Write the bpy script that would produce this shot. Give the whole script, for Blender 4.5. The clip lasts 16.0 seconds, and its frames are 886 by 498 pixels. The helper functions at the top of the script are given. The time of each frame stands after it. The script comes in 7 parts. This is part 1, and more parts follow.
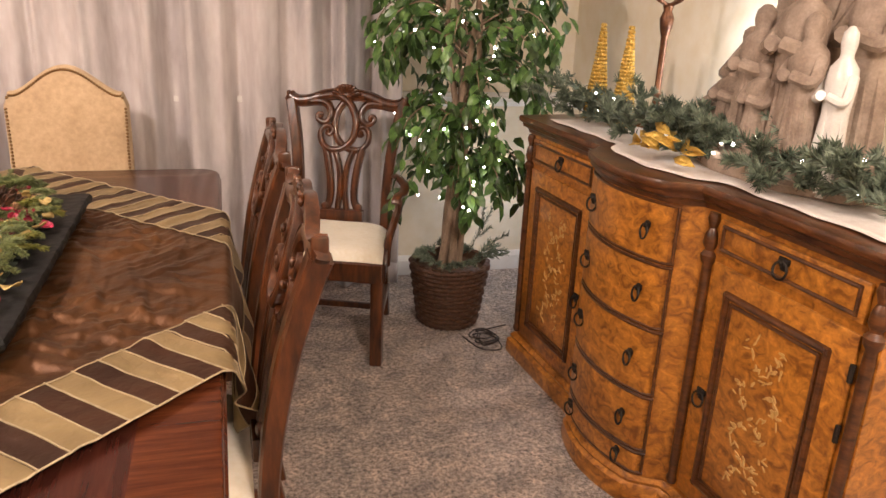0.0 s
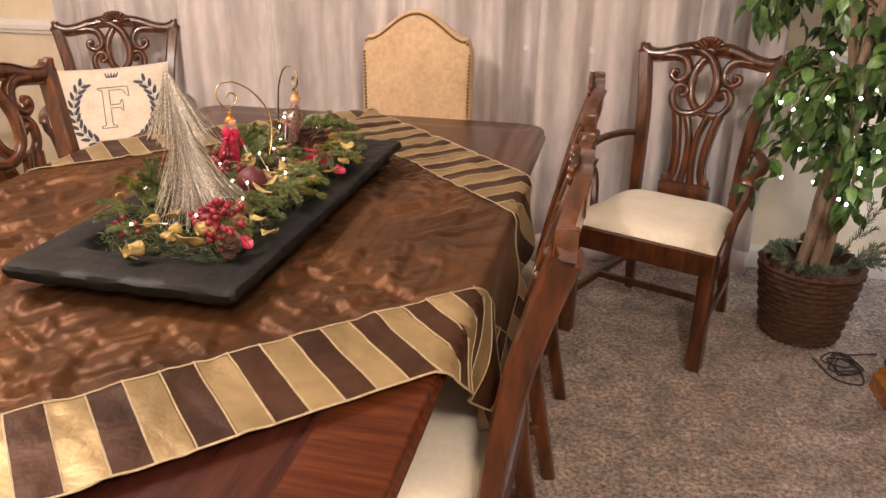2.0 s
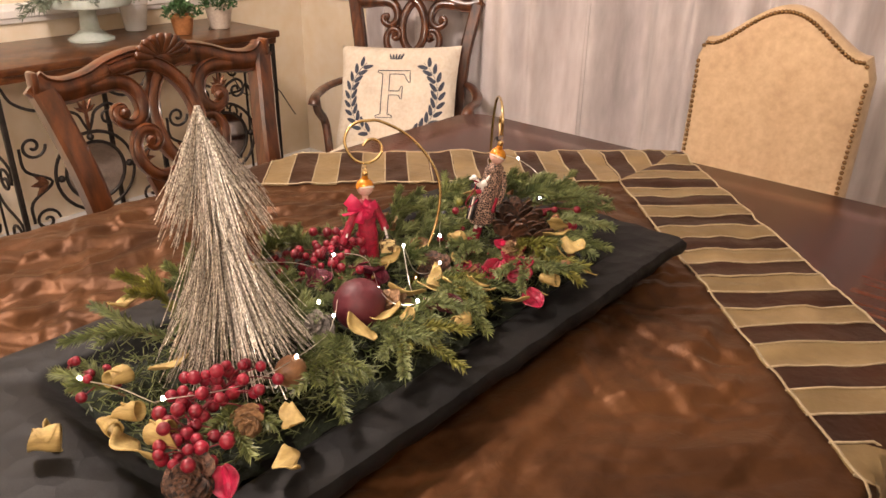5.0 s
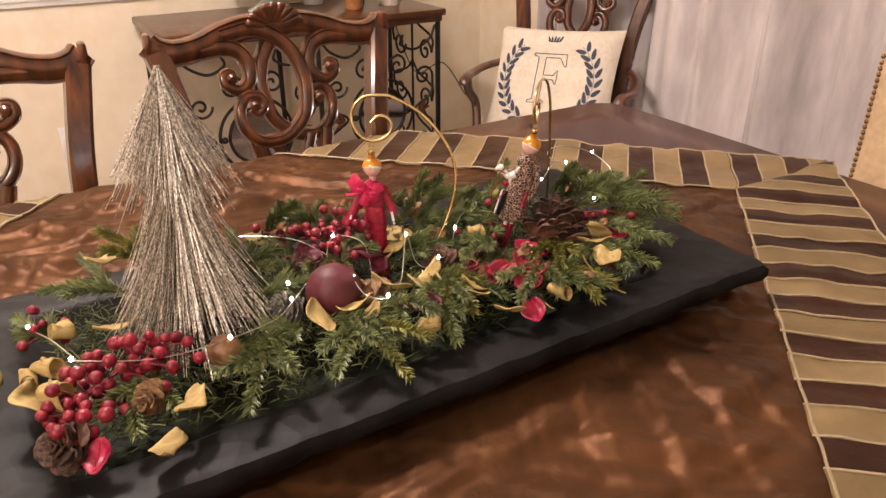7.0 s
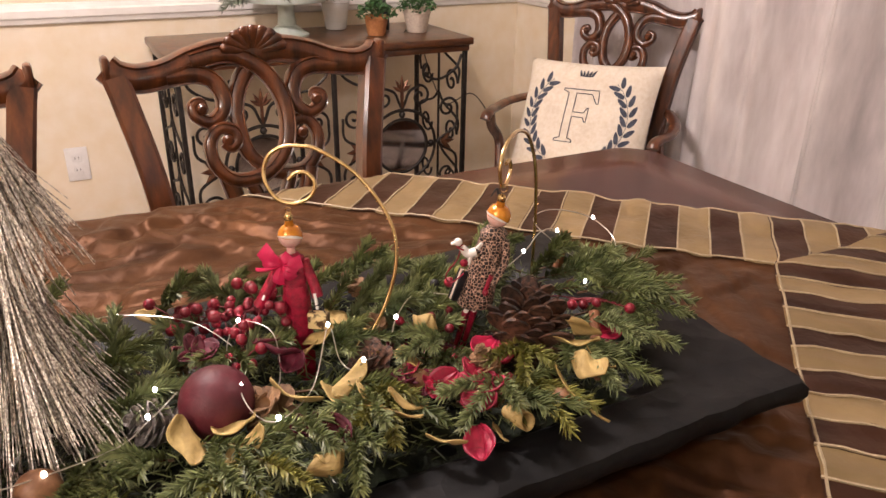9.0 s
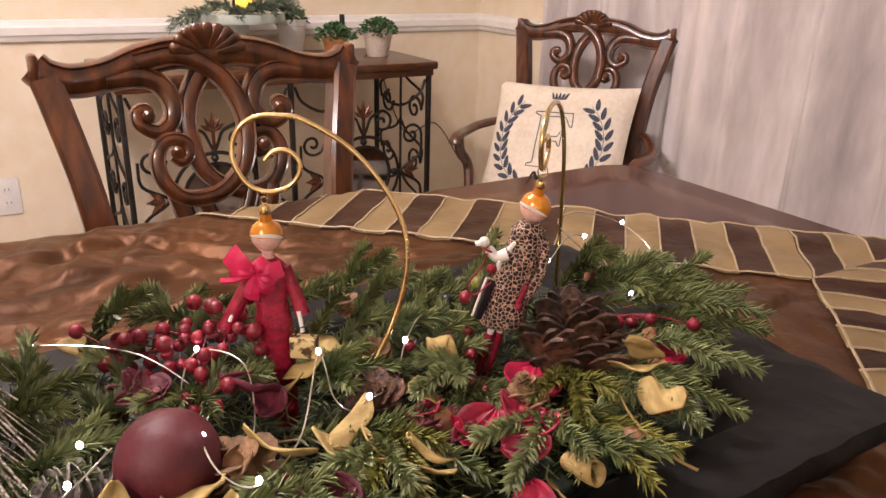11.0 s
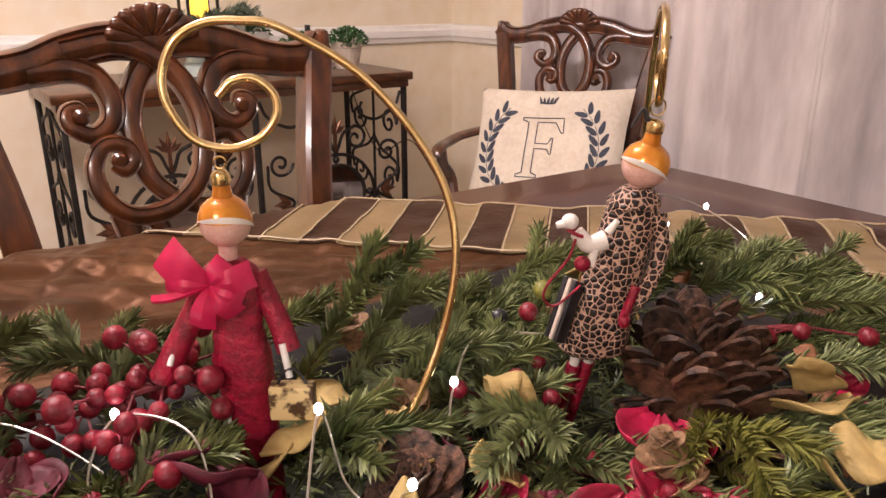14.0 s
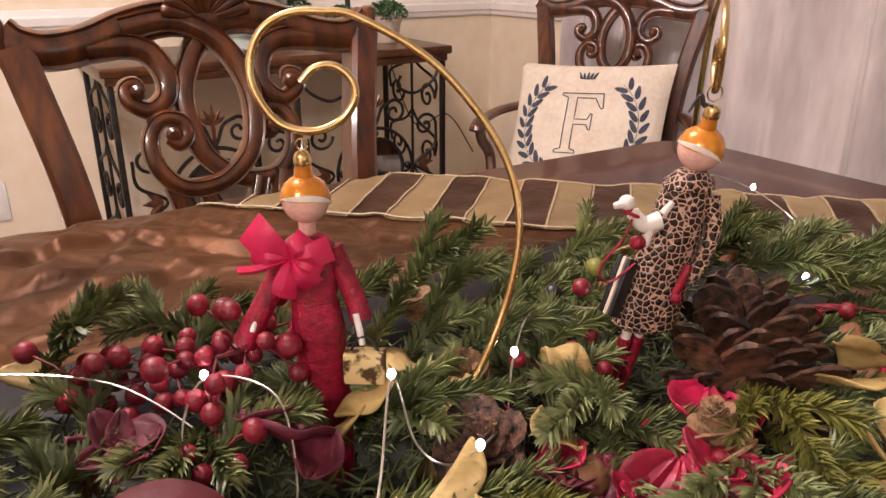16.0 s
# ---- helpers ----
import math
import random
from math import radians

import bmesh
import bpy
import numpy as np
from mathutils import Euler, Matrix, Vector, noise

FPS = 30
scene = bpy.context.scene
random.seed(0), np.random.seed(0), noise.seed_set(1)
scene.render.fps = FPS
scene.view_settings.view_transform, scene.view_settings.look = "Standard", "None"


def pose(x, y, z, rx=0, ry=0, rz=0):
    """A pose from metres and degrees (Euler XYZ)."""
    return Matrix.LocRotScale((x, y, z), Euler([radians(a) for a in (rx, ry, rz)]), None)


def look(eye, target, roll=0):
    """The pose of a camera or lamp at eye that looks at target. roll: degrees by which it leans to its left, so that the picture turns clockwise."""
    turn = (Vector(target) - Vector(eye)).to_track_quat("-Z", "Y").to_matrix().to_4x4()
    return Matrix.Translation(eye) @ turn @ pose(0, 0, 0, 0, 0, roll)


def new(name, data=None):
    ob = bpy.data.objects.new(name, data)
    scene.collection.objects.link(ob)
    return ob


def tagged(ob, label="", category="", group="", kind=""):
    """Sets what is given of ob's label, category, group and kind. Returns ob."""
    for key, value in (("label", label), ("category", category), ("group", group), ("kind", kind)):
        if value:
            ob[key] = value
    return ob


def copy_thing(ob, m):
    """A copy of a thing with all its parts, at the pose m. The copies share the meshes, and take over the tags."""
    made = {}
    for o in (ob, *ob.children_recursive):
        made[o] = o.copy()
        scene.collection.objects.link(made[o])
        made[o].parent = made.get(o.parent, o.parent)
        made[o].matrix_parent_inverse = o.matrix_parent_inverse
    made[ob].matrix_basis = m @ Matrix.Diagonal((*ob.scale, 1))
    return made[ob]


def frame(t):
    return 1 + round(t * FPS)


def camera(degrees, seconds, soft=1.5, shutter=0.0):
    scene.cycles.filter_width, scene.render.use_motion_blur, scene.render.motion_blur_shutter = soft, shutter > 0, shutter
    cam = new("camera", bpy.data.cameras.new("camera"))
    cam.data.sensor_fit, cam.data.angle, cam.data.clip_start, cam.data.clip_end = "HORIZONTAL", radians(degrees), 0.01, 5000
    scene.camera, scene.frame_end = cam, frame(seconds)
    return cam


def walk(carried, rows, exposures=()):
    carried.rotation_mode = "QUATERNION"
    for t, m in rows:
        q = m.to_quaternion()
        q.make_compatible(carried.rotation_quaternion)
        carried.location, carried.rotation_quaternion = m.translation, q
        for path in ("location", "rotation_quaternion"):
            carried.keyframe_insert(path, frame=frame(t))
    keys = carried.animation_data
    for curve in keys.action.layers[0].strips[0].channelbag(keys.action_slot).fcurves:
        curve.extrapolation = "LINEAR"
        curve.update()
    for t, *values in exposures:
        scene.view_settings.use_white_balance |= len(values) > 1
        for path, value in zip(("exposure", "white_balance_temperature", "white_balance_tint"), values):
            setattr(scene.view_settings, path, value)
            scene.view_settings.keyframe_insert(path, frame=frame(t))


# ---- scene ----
cam = camera(60.7, 16.0)
PATH = [
    (0, (0.633, -2.736, 1.397), (1.173, -0.924, 0.744), 2.6),
    (0.5, (0.726, -2.608, 1.385), (0.921, -0.738, 0.704), 2.4),
    (1, (0.802, -2.526, 1.366), (0.689, -0.665, 0.642), 2.6),
    (1.5, (0.824, -2.497, 1.359), (0.516, -0.673, 0.597), 1.9),
    (2, (0.823, -2.438, 1.35), (0.414, -0.645, 0.566), 0.5),
    (2.5, (0.751, -2.292, 1.372), (0.292, -0.513, 0.583), -0.4),
    (3, (0.705, -2.178, 1.362), (0.138, -0.427, 0.579), -0.7),
    (3.5, (0.745, -2.006, 1.345), (0.008, -0.32, 0.562), -0.5),
    (4, (0.792, -1.841, 1.328), (-0.1, -0.235, 0.536), -0.0),
    (4.2, (0.768, -1.785, 1.314), (-0.178, -0.214, 0.518), 0.4),
    (4.5, (0.725, -1.687, 1.312), (-0.316, -0.184, 0.501), 0.6),
    (5, (0.683, -1.594, 1.299), (-0.498, -0.223, 0.448), 0.9),
    (5.2, (0.696, -1.561, 1.298), (-0.556, -0.268, 0.425), 0.7),
    (7.5, (0.779, -1.291, 1.253), (-0.757, -0.355, 0.379), 0.2),
    (8, (0.718, -1.217, 1.241), (-0.837, -0.293, 0.386), 0.8),
    (8.5, (0.672, -1.172, 1.242), (-0.901, -0.272, 0.397), 1.2),
    (9, (0.647, -1.155, 1.239), (-0.954, -0.286, 0.413), 1.0),
    (11.5, (0.452, -1.122, 1.107), (-1.111, -0.081, 0.419), 1.8),
    (12, (0.403, -1.089, 1.073), (-1.152, -0.019, 0.412), 1.8),
    (12.5, (0.383, -1.063, 1.064), (-1.173, 0.023, 0.432), 1.3),
    (13, (0.36, -1.059, 1.061), (-1.197, 0.031, 0.44), 0.6),
    (13.5, (0.337, -1.071, 1.058), (-1.218, 0.022, 0.435), 0.3),
    (14, (0.325, -1.075, 1.053), (-1.227, 0.007, 0.406), 0.1),
    (14.5, (0.319, -1.082, 1.051), (-1.231, -0.014, 0.376), 0.3),
    (15, (0.322, -1.09, 1.056), (-1.233, -0.045, 0.357), 0.4),
    (15.5, (0.33, -1.093, 1.061), (-1.236, -0.073, 0.349), 0.2),
    (16, (0.333, -1.099, 1.062), (-1.246, -0.1, 0.349), -0.0),
]
walk(cam, [(t, look(eye, target, roll)) for t, eye, target, roll in PATH],
     [(0, 0.10, 6500, 12), (5.2, 0.07, 6500, 12), (7.5, 0.04, 6200, 13), (11.3, -0.02, 5950, 15), (16, -0.10, 6000, 18)])

# ---- world and lights ----
world = bpy.data.worlds.new("world")
scene.world = world
world.use_nodes = True
world.node_tree.nodes["Background"].inputs[0].default_value = (0.9, 0.75, 0.6, 1)
world.node_tree.nodes["Background"].inputs[1].default_value = 0.02


def area_lamp(name, eye, target, size, watts, colour):
    data = bpy.data.lights.new(name, "AREA")
    data.shape, data.size, data.energy, data.color = "DISK", size, watts, colour
    ob = new(name, data)
    ob.matrix_world = look(eye, target)
    return ob


def point_lamp(name, eye, watts, colour, radius=0.03):
    data = bpy.data.lights.new(name, "POINT")
    data.energy, data.color, data.shadow_soft_size = watts, colour, radius
    ob = new(name, data)
    ob.location = eye
    return ob


point_lamp("ceiling_lamp_light", (-0.74, -1.28, 2.2), 92, (1.0, 0.83, 0.735), 0.06)
# unseen fill lamp, added in the south-east to brighten walls, carpet and sideboard
point_lamp("unseen_fill_light", (1.20, -3.05, 2.25), 102, (1.0, 0.84, 0.72), 0.12)

# ---- materials ----


def nodes_of(name):
    m = bpy.data.materials.new(name)
    m.use_nodes = True
    t = m.node_tree
    return m, t, t.nodes["Principled BSDF"]


def ramp_node(t, stops):
    r = t.nodes.new("ShaderNodeValToRGB")
    e = r.color_ramp.elements
    while len(e) < len(stops):
        e.new(0.5)
    for el, (p, c) in zip(e, stops):
        el.position, el.color = p, (*c, 1)
    return r


def noise_node(t, scale, detail=4.0, rough=0.55, stretch=(1, 1, 1), coord="Object", distort=0.0):
    tc = t.nodes.new("ShaderNodeTexCoord")
    mp = t.nodes.new("ShaderNodeMapping")
    mp.inputs["Scale"].default_value = stretch
    n = t.nodes.new("ShaderNodeTexNoise")
    n.inputs["Scale"].default_value, n.inputs["Detail"].default_value, n.inputs["Roughness"].default_value = scale, detail, rough
    n.inputs["Distortion"].default_value = distort
    t.links.new(tc.outputs[coord], mp.inputs[0])
    t.links.new(mp.outputs[0], n.inputs["Vector"])
    return n


def material(name, dark, light, rough=0.6, scale=20.0, stretch=(1, 1, 1), bump=0.0, bump_scale=None, metal=0.0, coat=0.0,
             sheen=0.0, fine=True, distort=0.0, spread=(0.3, 0.7), subsurface=0.0, bump_dist=0.002, vary=0.0):
    m, t, b = nodes_of(name)
    n = noise_node(t, scale, stretch=stretch, distort=distort)
    r = ramp_node(t, [(spread[0], dark), (spread[1], light)])
    t.links.new(n.outputs["Fac"], r.inputs[0])
    col = r.outputs[0]
    if fine:
        n2 = noise_node(t, scale * 6.3, stretch=stretch)
        mix = t.nodes.new("ShaderNodeMix")
        mix.data_type, mix.blend_type = "RGBA", "OVERLAY"
        mix.inputs[0].default_value = 0.35
        t.links.new(col, mix.inputs[6])
        t.links.new(n2.outputs["Fac"], mix.inputs[7])
        col = mix.outputs[2]
    if vary:
        oi = t.nodes.new("ShaderNodeNewGeometry")
        hs = t.nodes.new("ShaderNodeHueSaturation")
        mr = t.nodes.new("ShaderNodeMapRange")
        mr.inputs[3].default_value, mr.inputs[4].default_value = 1 - vary, 1 + vary
        t.links.new(oi.outputs["Random Per Island"], mr.inputs[0])
        t.links.new(mr.outputs[0], hs.inputs["Value"])
        t.links.new(col, hs.inputs["Color"])
        col = hs.outputs[0]
    t.links.new(col, b.inputs["Base Color"])
    b.inputs["Roughness"].default_value, b.inputs["Metallic"].default_value = rough, metal
    b.inputs["Coat Weight"].default_value, b.inputs["Coat Roughness"].default_value = coat, 0.12
    b.inputs["Sheen Weight"].default_value = sheen
    if subsurface:
        b.inputs["Subsurface Weight"].default_value = subsurface
        b.inputs["Subsurface Radius"].default_value = (0.01, 0.006, 0.004)
    if bump:
        nb = noise_node(t, bump_scale or scale * 3, detail=6, stretch=stretch)
        bp = t.nodes.new("ShaderNodeBump")
        bp.inputs["Strength"].default_value, bp.inputs["Distance"].default_value = bump, bump_dist
        t.links.new(nb.outputs["Fac"], bp.inputs["Height"])
        t.links.new(bp.outputs[0], b.inputs["Normal"])
    return m


def emitter(name, colour, strength):
    m, t, b = nodes_of(name)
    b.inputs["Base Color"].default_value = (*colour, 1)
    b.inputs["Emission Color"].default_value = (*colour, 1)
    b.inputs["Emission Strength"].default_value = strength
    return m


CHAIR_WOOD = material("mahogany chair wood", (0.017, 0.0044, 0.0019), (0.128, 0.038, 0.0105), 0.28, 14, (3, 3, 0.5), 0.06, 60, coat=0.45)
TABLE_WOOD = material("mahogany table top", (0.026, 0.0065, 0.0045), (0.060, 0.016, 0.010), 0.2, 9, (5, 0.35, 1), 0.015, 50)
TABLE_WOOD.node_tree.nodes["Principled BSDF"].inputs["Specular IOR Level"].default_value = 0.3
BAND_WOOD = material("crossband wood", (0.045, 0.011, 0.005), (0.105, 0.028, 0.010), 0.2, 12, (0.4, 6, 1), 0.015, 50)
BAND_WOOD.node_tree.nodes["Principled BSDF"].inputs["Specular IOR Level"].default_value = 0.3
WALL_PAINT = material("cream wall paint", (0.76, 0.66, 0.50), (0.82, 0.72, 0.56), 0.85, 2.0, bump=0.12, bump_scale=160, bump_dist=0.001)
WHITE_TRIM = material("white trim paint", (0.74, 0.73, 0.70), (0.82, 0.80, 0.77), 0.4, 3)
CEILING_PAINT = material("ceiling paint", (0.74, 0.72, 0.68), (0.80, 0.78, 0.74), 0.9, 4, bump=0.2, bump_scale=120)
CURTAIN = material("grey voile curtain", (0.42, 0.385, 0.385), (0.68, 0.625, 0.61), 0.85, 5, (1, 1, 0.25), 0.15, 260, sheen=0.25)
LEATHER = material("tan suede leather", (0.50, 0.345, 0.20), (0.62, 0.45, 0.27), 0.75, 9, bump=0.15, bump_scale=220, sheen=0.2, spread=(0.25, 0.75))
CREAM = material("cream seat cloth", (0.76, 0.70, 0.57), (0.84, 0.78, 0.65), 0.85, 12, bump=0.25, bump_scale=420, sheen=0.2)
BRASS = material("brass", (0.42, 0.25, 0.09), (0.70, 0.46, 0.2), 0.3, 30, metal=1.0)
BRONZE = material("bronze nail", (0.15, 0.085, 0.035), (0.34, 0.20, 0.09), 0.35, 30, metal=1.0)
OAK = material("honey burl veneer", (0.15, 0.045, 0.0055), (0.55, 0.215, 0.030), 0.34, 26, (1, 1, 1.3), 0.08, 90, coat=0.25, distort=1.2)
OAK_DARK = material("walnut moulding", (0.035, 0.011, 0.004), (0.13, 0.044, 0.011), 0.32, 22, (1, 1, 3), 0.08, 90, coat=0.3)
IRON = material("dark wrought iron", (0.012, 0.010, 0.009), (0.045, 0.036, 0.03), 0.5, 30, metal=0.6, bump=0.2, bump_scale=150)
WICKER = material("brown wicker", (0.04, 0.018, 0.010), (0.13, 0.06, 0.032), 0.55, 60, (1, 1, 4), 0.3, 200)
def hewn_material():
    """Black painted wood with shallow gouge facets."""
    m, t, b = nodes_of("charcoal painted wood")
    n = noise_node(t, 14, 5, 0.6)
    r = ramp_node(t, [(0.3, (0.003, 0.003, 0.0033)), (0.72, (0.0115, 0.011, 0.0107))])
    t.links.new(n.outputs["Fac"], r.inputs[0])
    t.links.new(r.outputs[0], b.inputs["Base Color"])
    b.inputs["Roughness"].default_value, b.inputs["Specular IOR Level"].default_value = 0.55, 0.24
    tc = t.nodes.new("ShaderNodeTexCoord")
    v = t.nodes.new("ShaderNodeTexVoronoi")
    v.inputs["Scale"].default_value = 34
    t.links.new(tc.outputs["Object"], v.inputs["Vector"])
    n2 = noise_node(t, 160, 4)
    add = t.nodes.new("ShaderNodeMath")
    add.operation = "MULTIPLY_ADD"
    add.inputs[1].default_value = 0.12
    t.links.new(n2.outputs["Fac"], add.inputs[0])
    t.links.new(v.outputs["Distance"], add.inputs[2])
    bp = t.nodes.new("ShaderNodeBump")
    bp.inputs["Strength"].default_value, bp.inputs["Distance"].default_value = 0.30, 0.006
    t.links.new(add.outputs[0], bp.inputs["Height"])
    t.links.new(bp.outputs[0], b.inputs["Normal"])
    return m


CHARCOAL = hewn_material()


def carpet_material():
    m, t, b = nodes_of("taupe cut pile carpet")
    n1 = noise_node(t, 72, 8, 0.80, distort=0.3)
    n2 = noise_node(t, 10, 6, 0.75)
    r1 = ramp_node(t, [(0.385, (0.07, 0.046, 0.036)), (0.49, (0.44, 0.335, 0.275)), (0.60, (0.90, 0.75, 0.65))])
    r2 = ramp_node(t, [(0.36, (0.42, 0.42, 0.44)), (0.64, (1.12, 1.10, 1.08))])
    mix = t.nodes.new("ShaderNodeMix")
    mix.data_type, mix.blend_type = "RGBA", "MULTIPLY"
    mix.inputs[0].default_value = 1.0
    t.links.new(n1.outputs["Fac"], r1.inputs[0])
    t.links.new(n2.outputs["Fac"], r2.inputs[0])
    t.links.new(r1.outputs[0], mix.inputs[6])
    t.links.new(r2.outputs[0], mix.inputs[7])
    t.links.new(mix.outputs[2], b.inputs["Base Color"])
    b.inputs["Roughness"].default_value, b.inputs["Sheen Weight"].default_value = 0.95, 0.3
    bp = t.nodes.new("ShaderNodeBump")
    bp.inputs["Strength"].default_value, bp.inputs["Distance"].default_value = 1.0, 0.012
    t.links.new(n1.outputs["Fac"], bp.inputs["Height"])
    t.links.new(bp.outputs[0], b.inputs["Normal"])
    return m


CARPET = carpet_material()


def taffeta(name, dark, light, rough, metal):
    """Crumpled satin: creased relief at two sizes and a soft sheen."""
    m, t, b = nodes_of(name)
    n = noise_node(t, 5, 5, 0.6, distort=0.6)
    r = ramp_node(t, [(0.3, dark), (0.7, light)])
    t.links.new(n.outputs["Fac"], r.inputs[0])
    t.links.new(r.outputs[0], b.inputs["Base Color"])
    b.inputs["Roughness"].default_value, b.inputs["Metallic"].default_value = rough, metal
    b.inputs["Sheen Weight"].default_value, b.inputs["Sheen Roughness"].default_value = 0.04, 0.4
    b.inputs["Specular IOR Level"].default_value = 0.2
    b.inputs["Sheen Tint"].default_value = (1.0, 0.72, 0.45, 1)
    tc = t.nodes.new("ShaderNodeTexCoord")
    heights = []
    for sc, amp in ((19, 0.6), (47, 0.3)):
        v = t.nodes.new("ShaderNodeTexVoronoi")
        v.feature = "DISTANCE_TO_EDGE"
        v.inputs["Scale"].default_value = sc
        nn = noise_node(t, sc * 0.8, 2)
        add = t.nodes.new("ShaderNodeMix")
        add.data_type = "VECTOR"
        add.inputs[0].default_value = 0.04
        t.links.new(tc.outputs["Object"], add.inputs[4])
        t.links.new(nn.outputs["Color"], add.inputs[5])
        t.links.new(add.outputs[1], v.inputs["Vector"])
        mul = t.nodes.new("ShaderNodeMath")
        mul.operation = "MULTIPLY"
        mul.inputs[1].default_value = amp
        t.links.new(v.outputs["Distance"], mul.inputs[0])
        heights.append(mul)
    plus = t.nodes.new("ShaderNodeMath")
    t.links.new(heights[0].outputs[0], plus.inputs[0])
    t.links.new(heights[1].outputs[0], plus.inputs[1])
    bp = t.nodes.new("ShaderNodeBump")
    bp.inputs["Strength"].default_value, bp.inputs["Distance"].default_value = 0.22, 0.012
    t.links.new(plus.outputs[0], bp.inputs["Height"])
    t.links.new(bp.outputs[0], b.inputs["Normal"])
    return m


CLOTH_BROWN = taffeta("chocolate taffeta", (0.036, 0.0142, 0.0053), (0.124, 0.052, 0.0185), 0.47, 0.42)
CLOTH_GOLD = taffeta("gold taffeta stripe", (0.19, 0.133, 0.062), (0.38, 0.275, 0.138), 0.44, 0.45)
CLOTH_DARK = taffeta("brown taffeta stripe", (0.024, 0.0095, 0.005), (0.066, 0.027, 0.0135), 0.48, 0.35)
THREAD = material("pale seam thread", (0.32, 0.25, 0.15), (0.44, 0.35, 0.22), 0.5, 60)

# ---- mesh tools ----


def finish(name, bm, mats, parent=None, label="", smooth=True):
    me = bpy.data.meshes.new(name)
    bm.to_mesh(me)
    bm.free()
    for m in mats if isinstance(mats, (list, tuple)) else [mats]:
        me.materials.append(m)
    if smooth:
        me.polygons.foreach_set("use_smooth", [True] * len(me.polygons))
        me.set_sharp_from_angle(angle=radians(38))
    ob = new(name, me)
    if parent:
        ob.parent = parent
    if label:
        tagged(ob, label)
    return ob


def part(name, bm, mats, parent, label="", smooth=True):
    """One mesh object under a thing or a part."""
    return finish(name, bm, mats, parent, label, smooth)


def thing(name, m, label, category, group="", kind=""):
    ob = new(name)
    ob.empty_display_size = 0.05
    ob.matrix_world = m
    return tagged(ob, label, category, group, kind)


def structure(name, bm, mats, label, category, smooth=False):
    return tagged(finish(name, bm, mats, None, "", smooth), label, category, kind="structure")


def box(bm, x0, x1, y0, y1, z0, z1, bevel=0.0, m=None, mat=0, seg=2):
    vs = [bm.verts.new((x, y, z)) for x in (x0, x1) for y in (y0, y1) for z in (z0, z1)]
    fs = [bm.faces.new([vs[i] for i in q]) for q in ((0, 1, 3, 2), (4, 6, 7, 5), (0, 4, 5, 1), (2, 3, 7, 6), (0, 2, 6, 4), (1, 5, 7, 3))]
    for f in fs:
        f.material_index = mat
    geom = list(vs)
    if bevel > 0:
        es = list({e for f in fs for e in f.edges})
        r = bmesh.ops.bevel(bm, geom=es, offset=bevel, segments=seg, profile=0.5, affect="EDGES", material=-1)
        geom = list({v for f in r["faces"] for v in f.verts} | {v for v in vs if v.is_valid})
    if m is not None:
        for v in geom:
            v.co = m @ v.co
    return geom


def ring_loft(bm, rings, closed=False, caps=True, mat=0):
    """Skin a list of equally long rings of points."""
    vr = [[bm.verts.new(p) for p in r] for r in rings]
    k = len(vr[0])
    pairs = list(zip(vr, vr[1:])) + ([(vr[-1], vr[0])] if closed else [])
    for a, b in pairs:
        for i in range(k):
            f = bm.faces.new((a[i], a[(i + 1) % k], b[(i + 1) % k], b[i]))
            f.material_index = mat
    if caps and not closed:
        bm.faces.new(vr[0][::-1]).material_index = mat
        bm.faces.new(vr[-1]).material_index = mat
    return vr


def lathe(bm, profile, n=24, m=None, mat=0, wob=None):
    rings = []
    for r, z in profile:
        ring = []
        for i in range(n):
            a = 2 * math.pi * i / n
            k = wob(a, z) if wob else 1.0
            p = Vector((r * k * math.cos(a), r * k * math.sin(a), z))
            ring.append(m @ p if m is not None else p)
        rings.append(ring)
    ring_loft(bm, rings, mat=mat)


def spline(pts, n):
    """Catmull-Rom through the points, n steps a span."""
    P = [Vector(p) for p in pts]
    P = [2 * P[0] - P[1]] + P + [2 * P[-1] - P[-2]]
    out = []
    for i in range(1, len(P) - 2):
        a, b, c, d = P[i - 1], P[i], P[i + 1], P[i + 2]
        for k in range(n):
            t = k / n
            out.append(0.5 * ((2 * b) + (c - a) * t + (2 * a - 5 * b + 4 * c - d) * t * t + (3 * b - a - 3 * c + d) * t ** 3))
    out.append(P[-2])
    return out


def sweep(bm, pts, profile, up=(0, 0, 1), scale=None, mat=0, caps=True, closed=False):
    """Sweep a profile of (side, up) offsets along points; up is kept as near as can be."""
    rings, n = [], len(pts)
    up = Vector(up)
    for i, p in enumerate(pts):
        if closed:
            d = pts[(i + 1) % n] - pts[i - 1]
        else:
            d = pts[min(i + 1, n - 1)] - pts[max(i - 1, 0)]
        d.normalize()
        side = d.cross(up)
        if side.length < 1e-4:
            side = d.orthogonal()
        side.normalize()
        u = side.cross(d).normalized()
        k = scale[i] if scale else 1.0
        rings.append([p + side * (a * k) + u * (b * k) for a, b in profile])
    return ring_loft(bm, rings, caps=caps, mat=mat, closed=closed)


def circle(r, n=8, ry=None):
    return [(r * math.cos(2 * math.pi * i / n), (ry or r) * math.sin(2 * math.pi * i / n)) for i in range(n)]


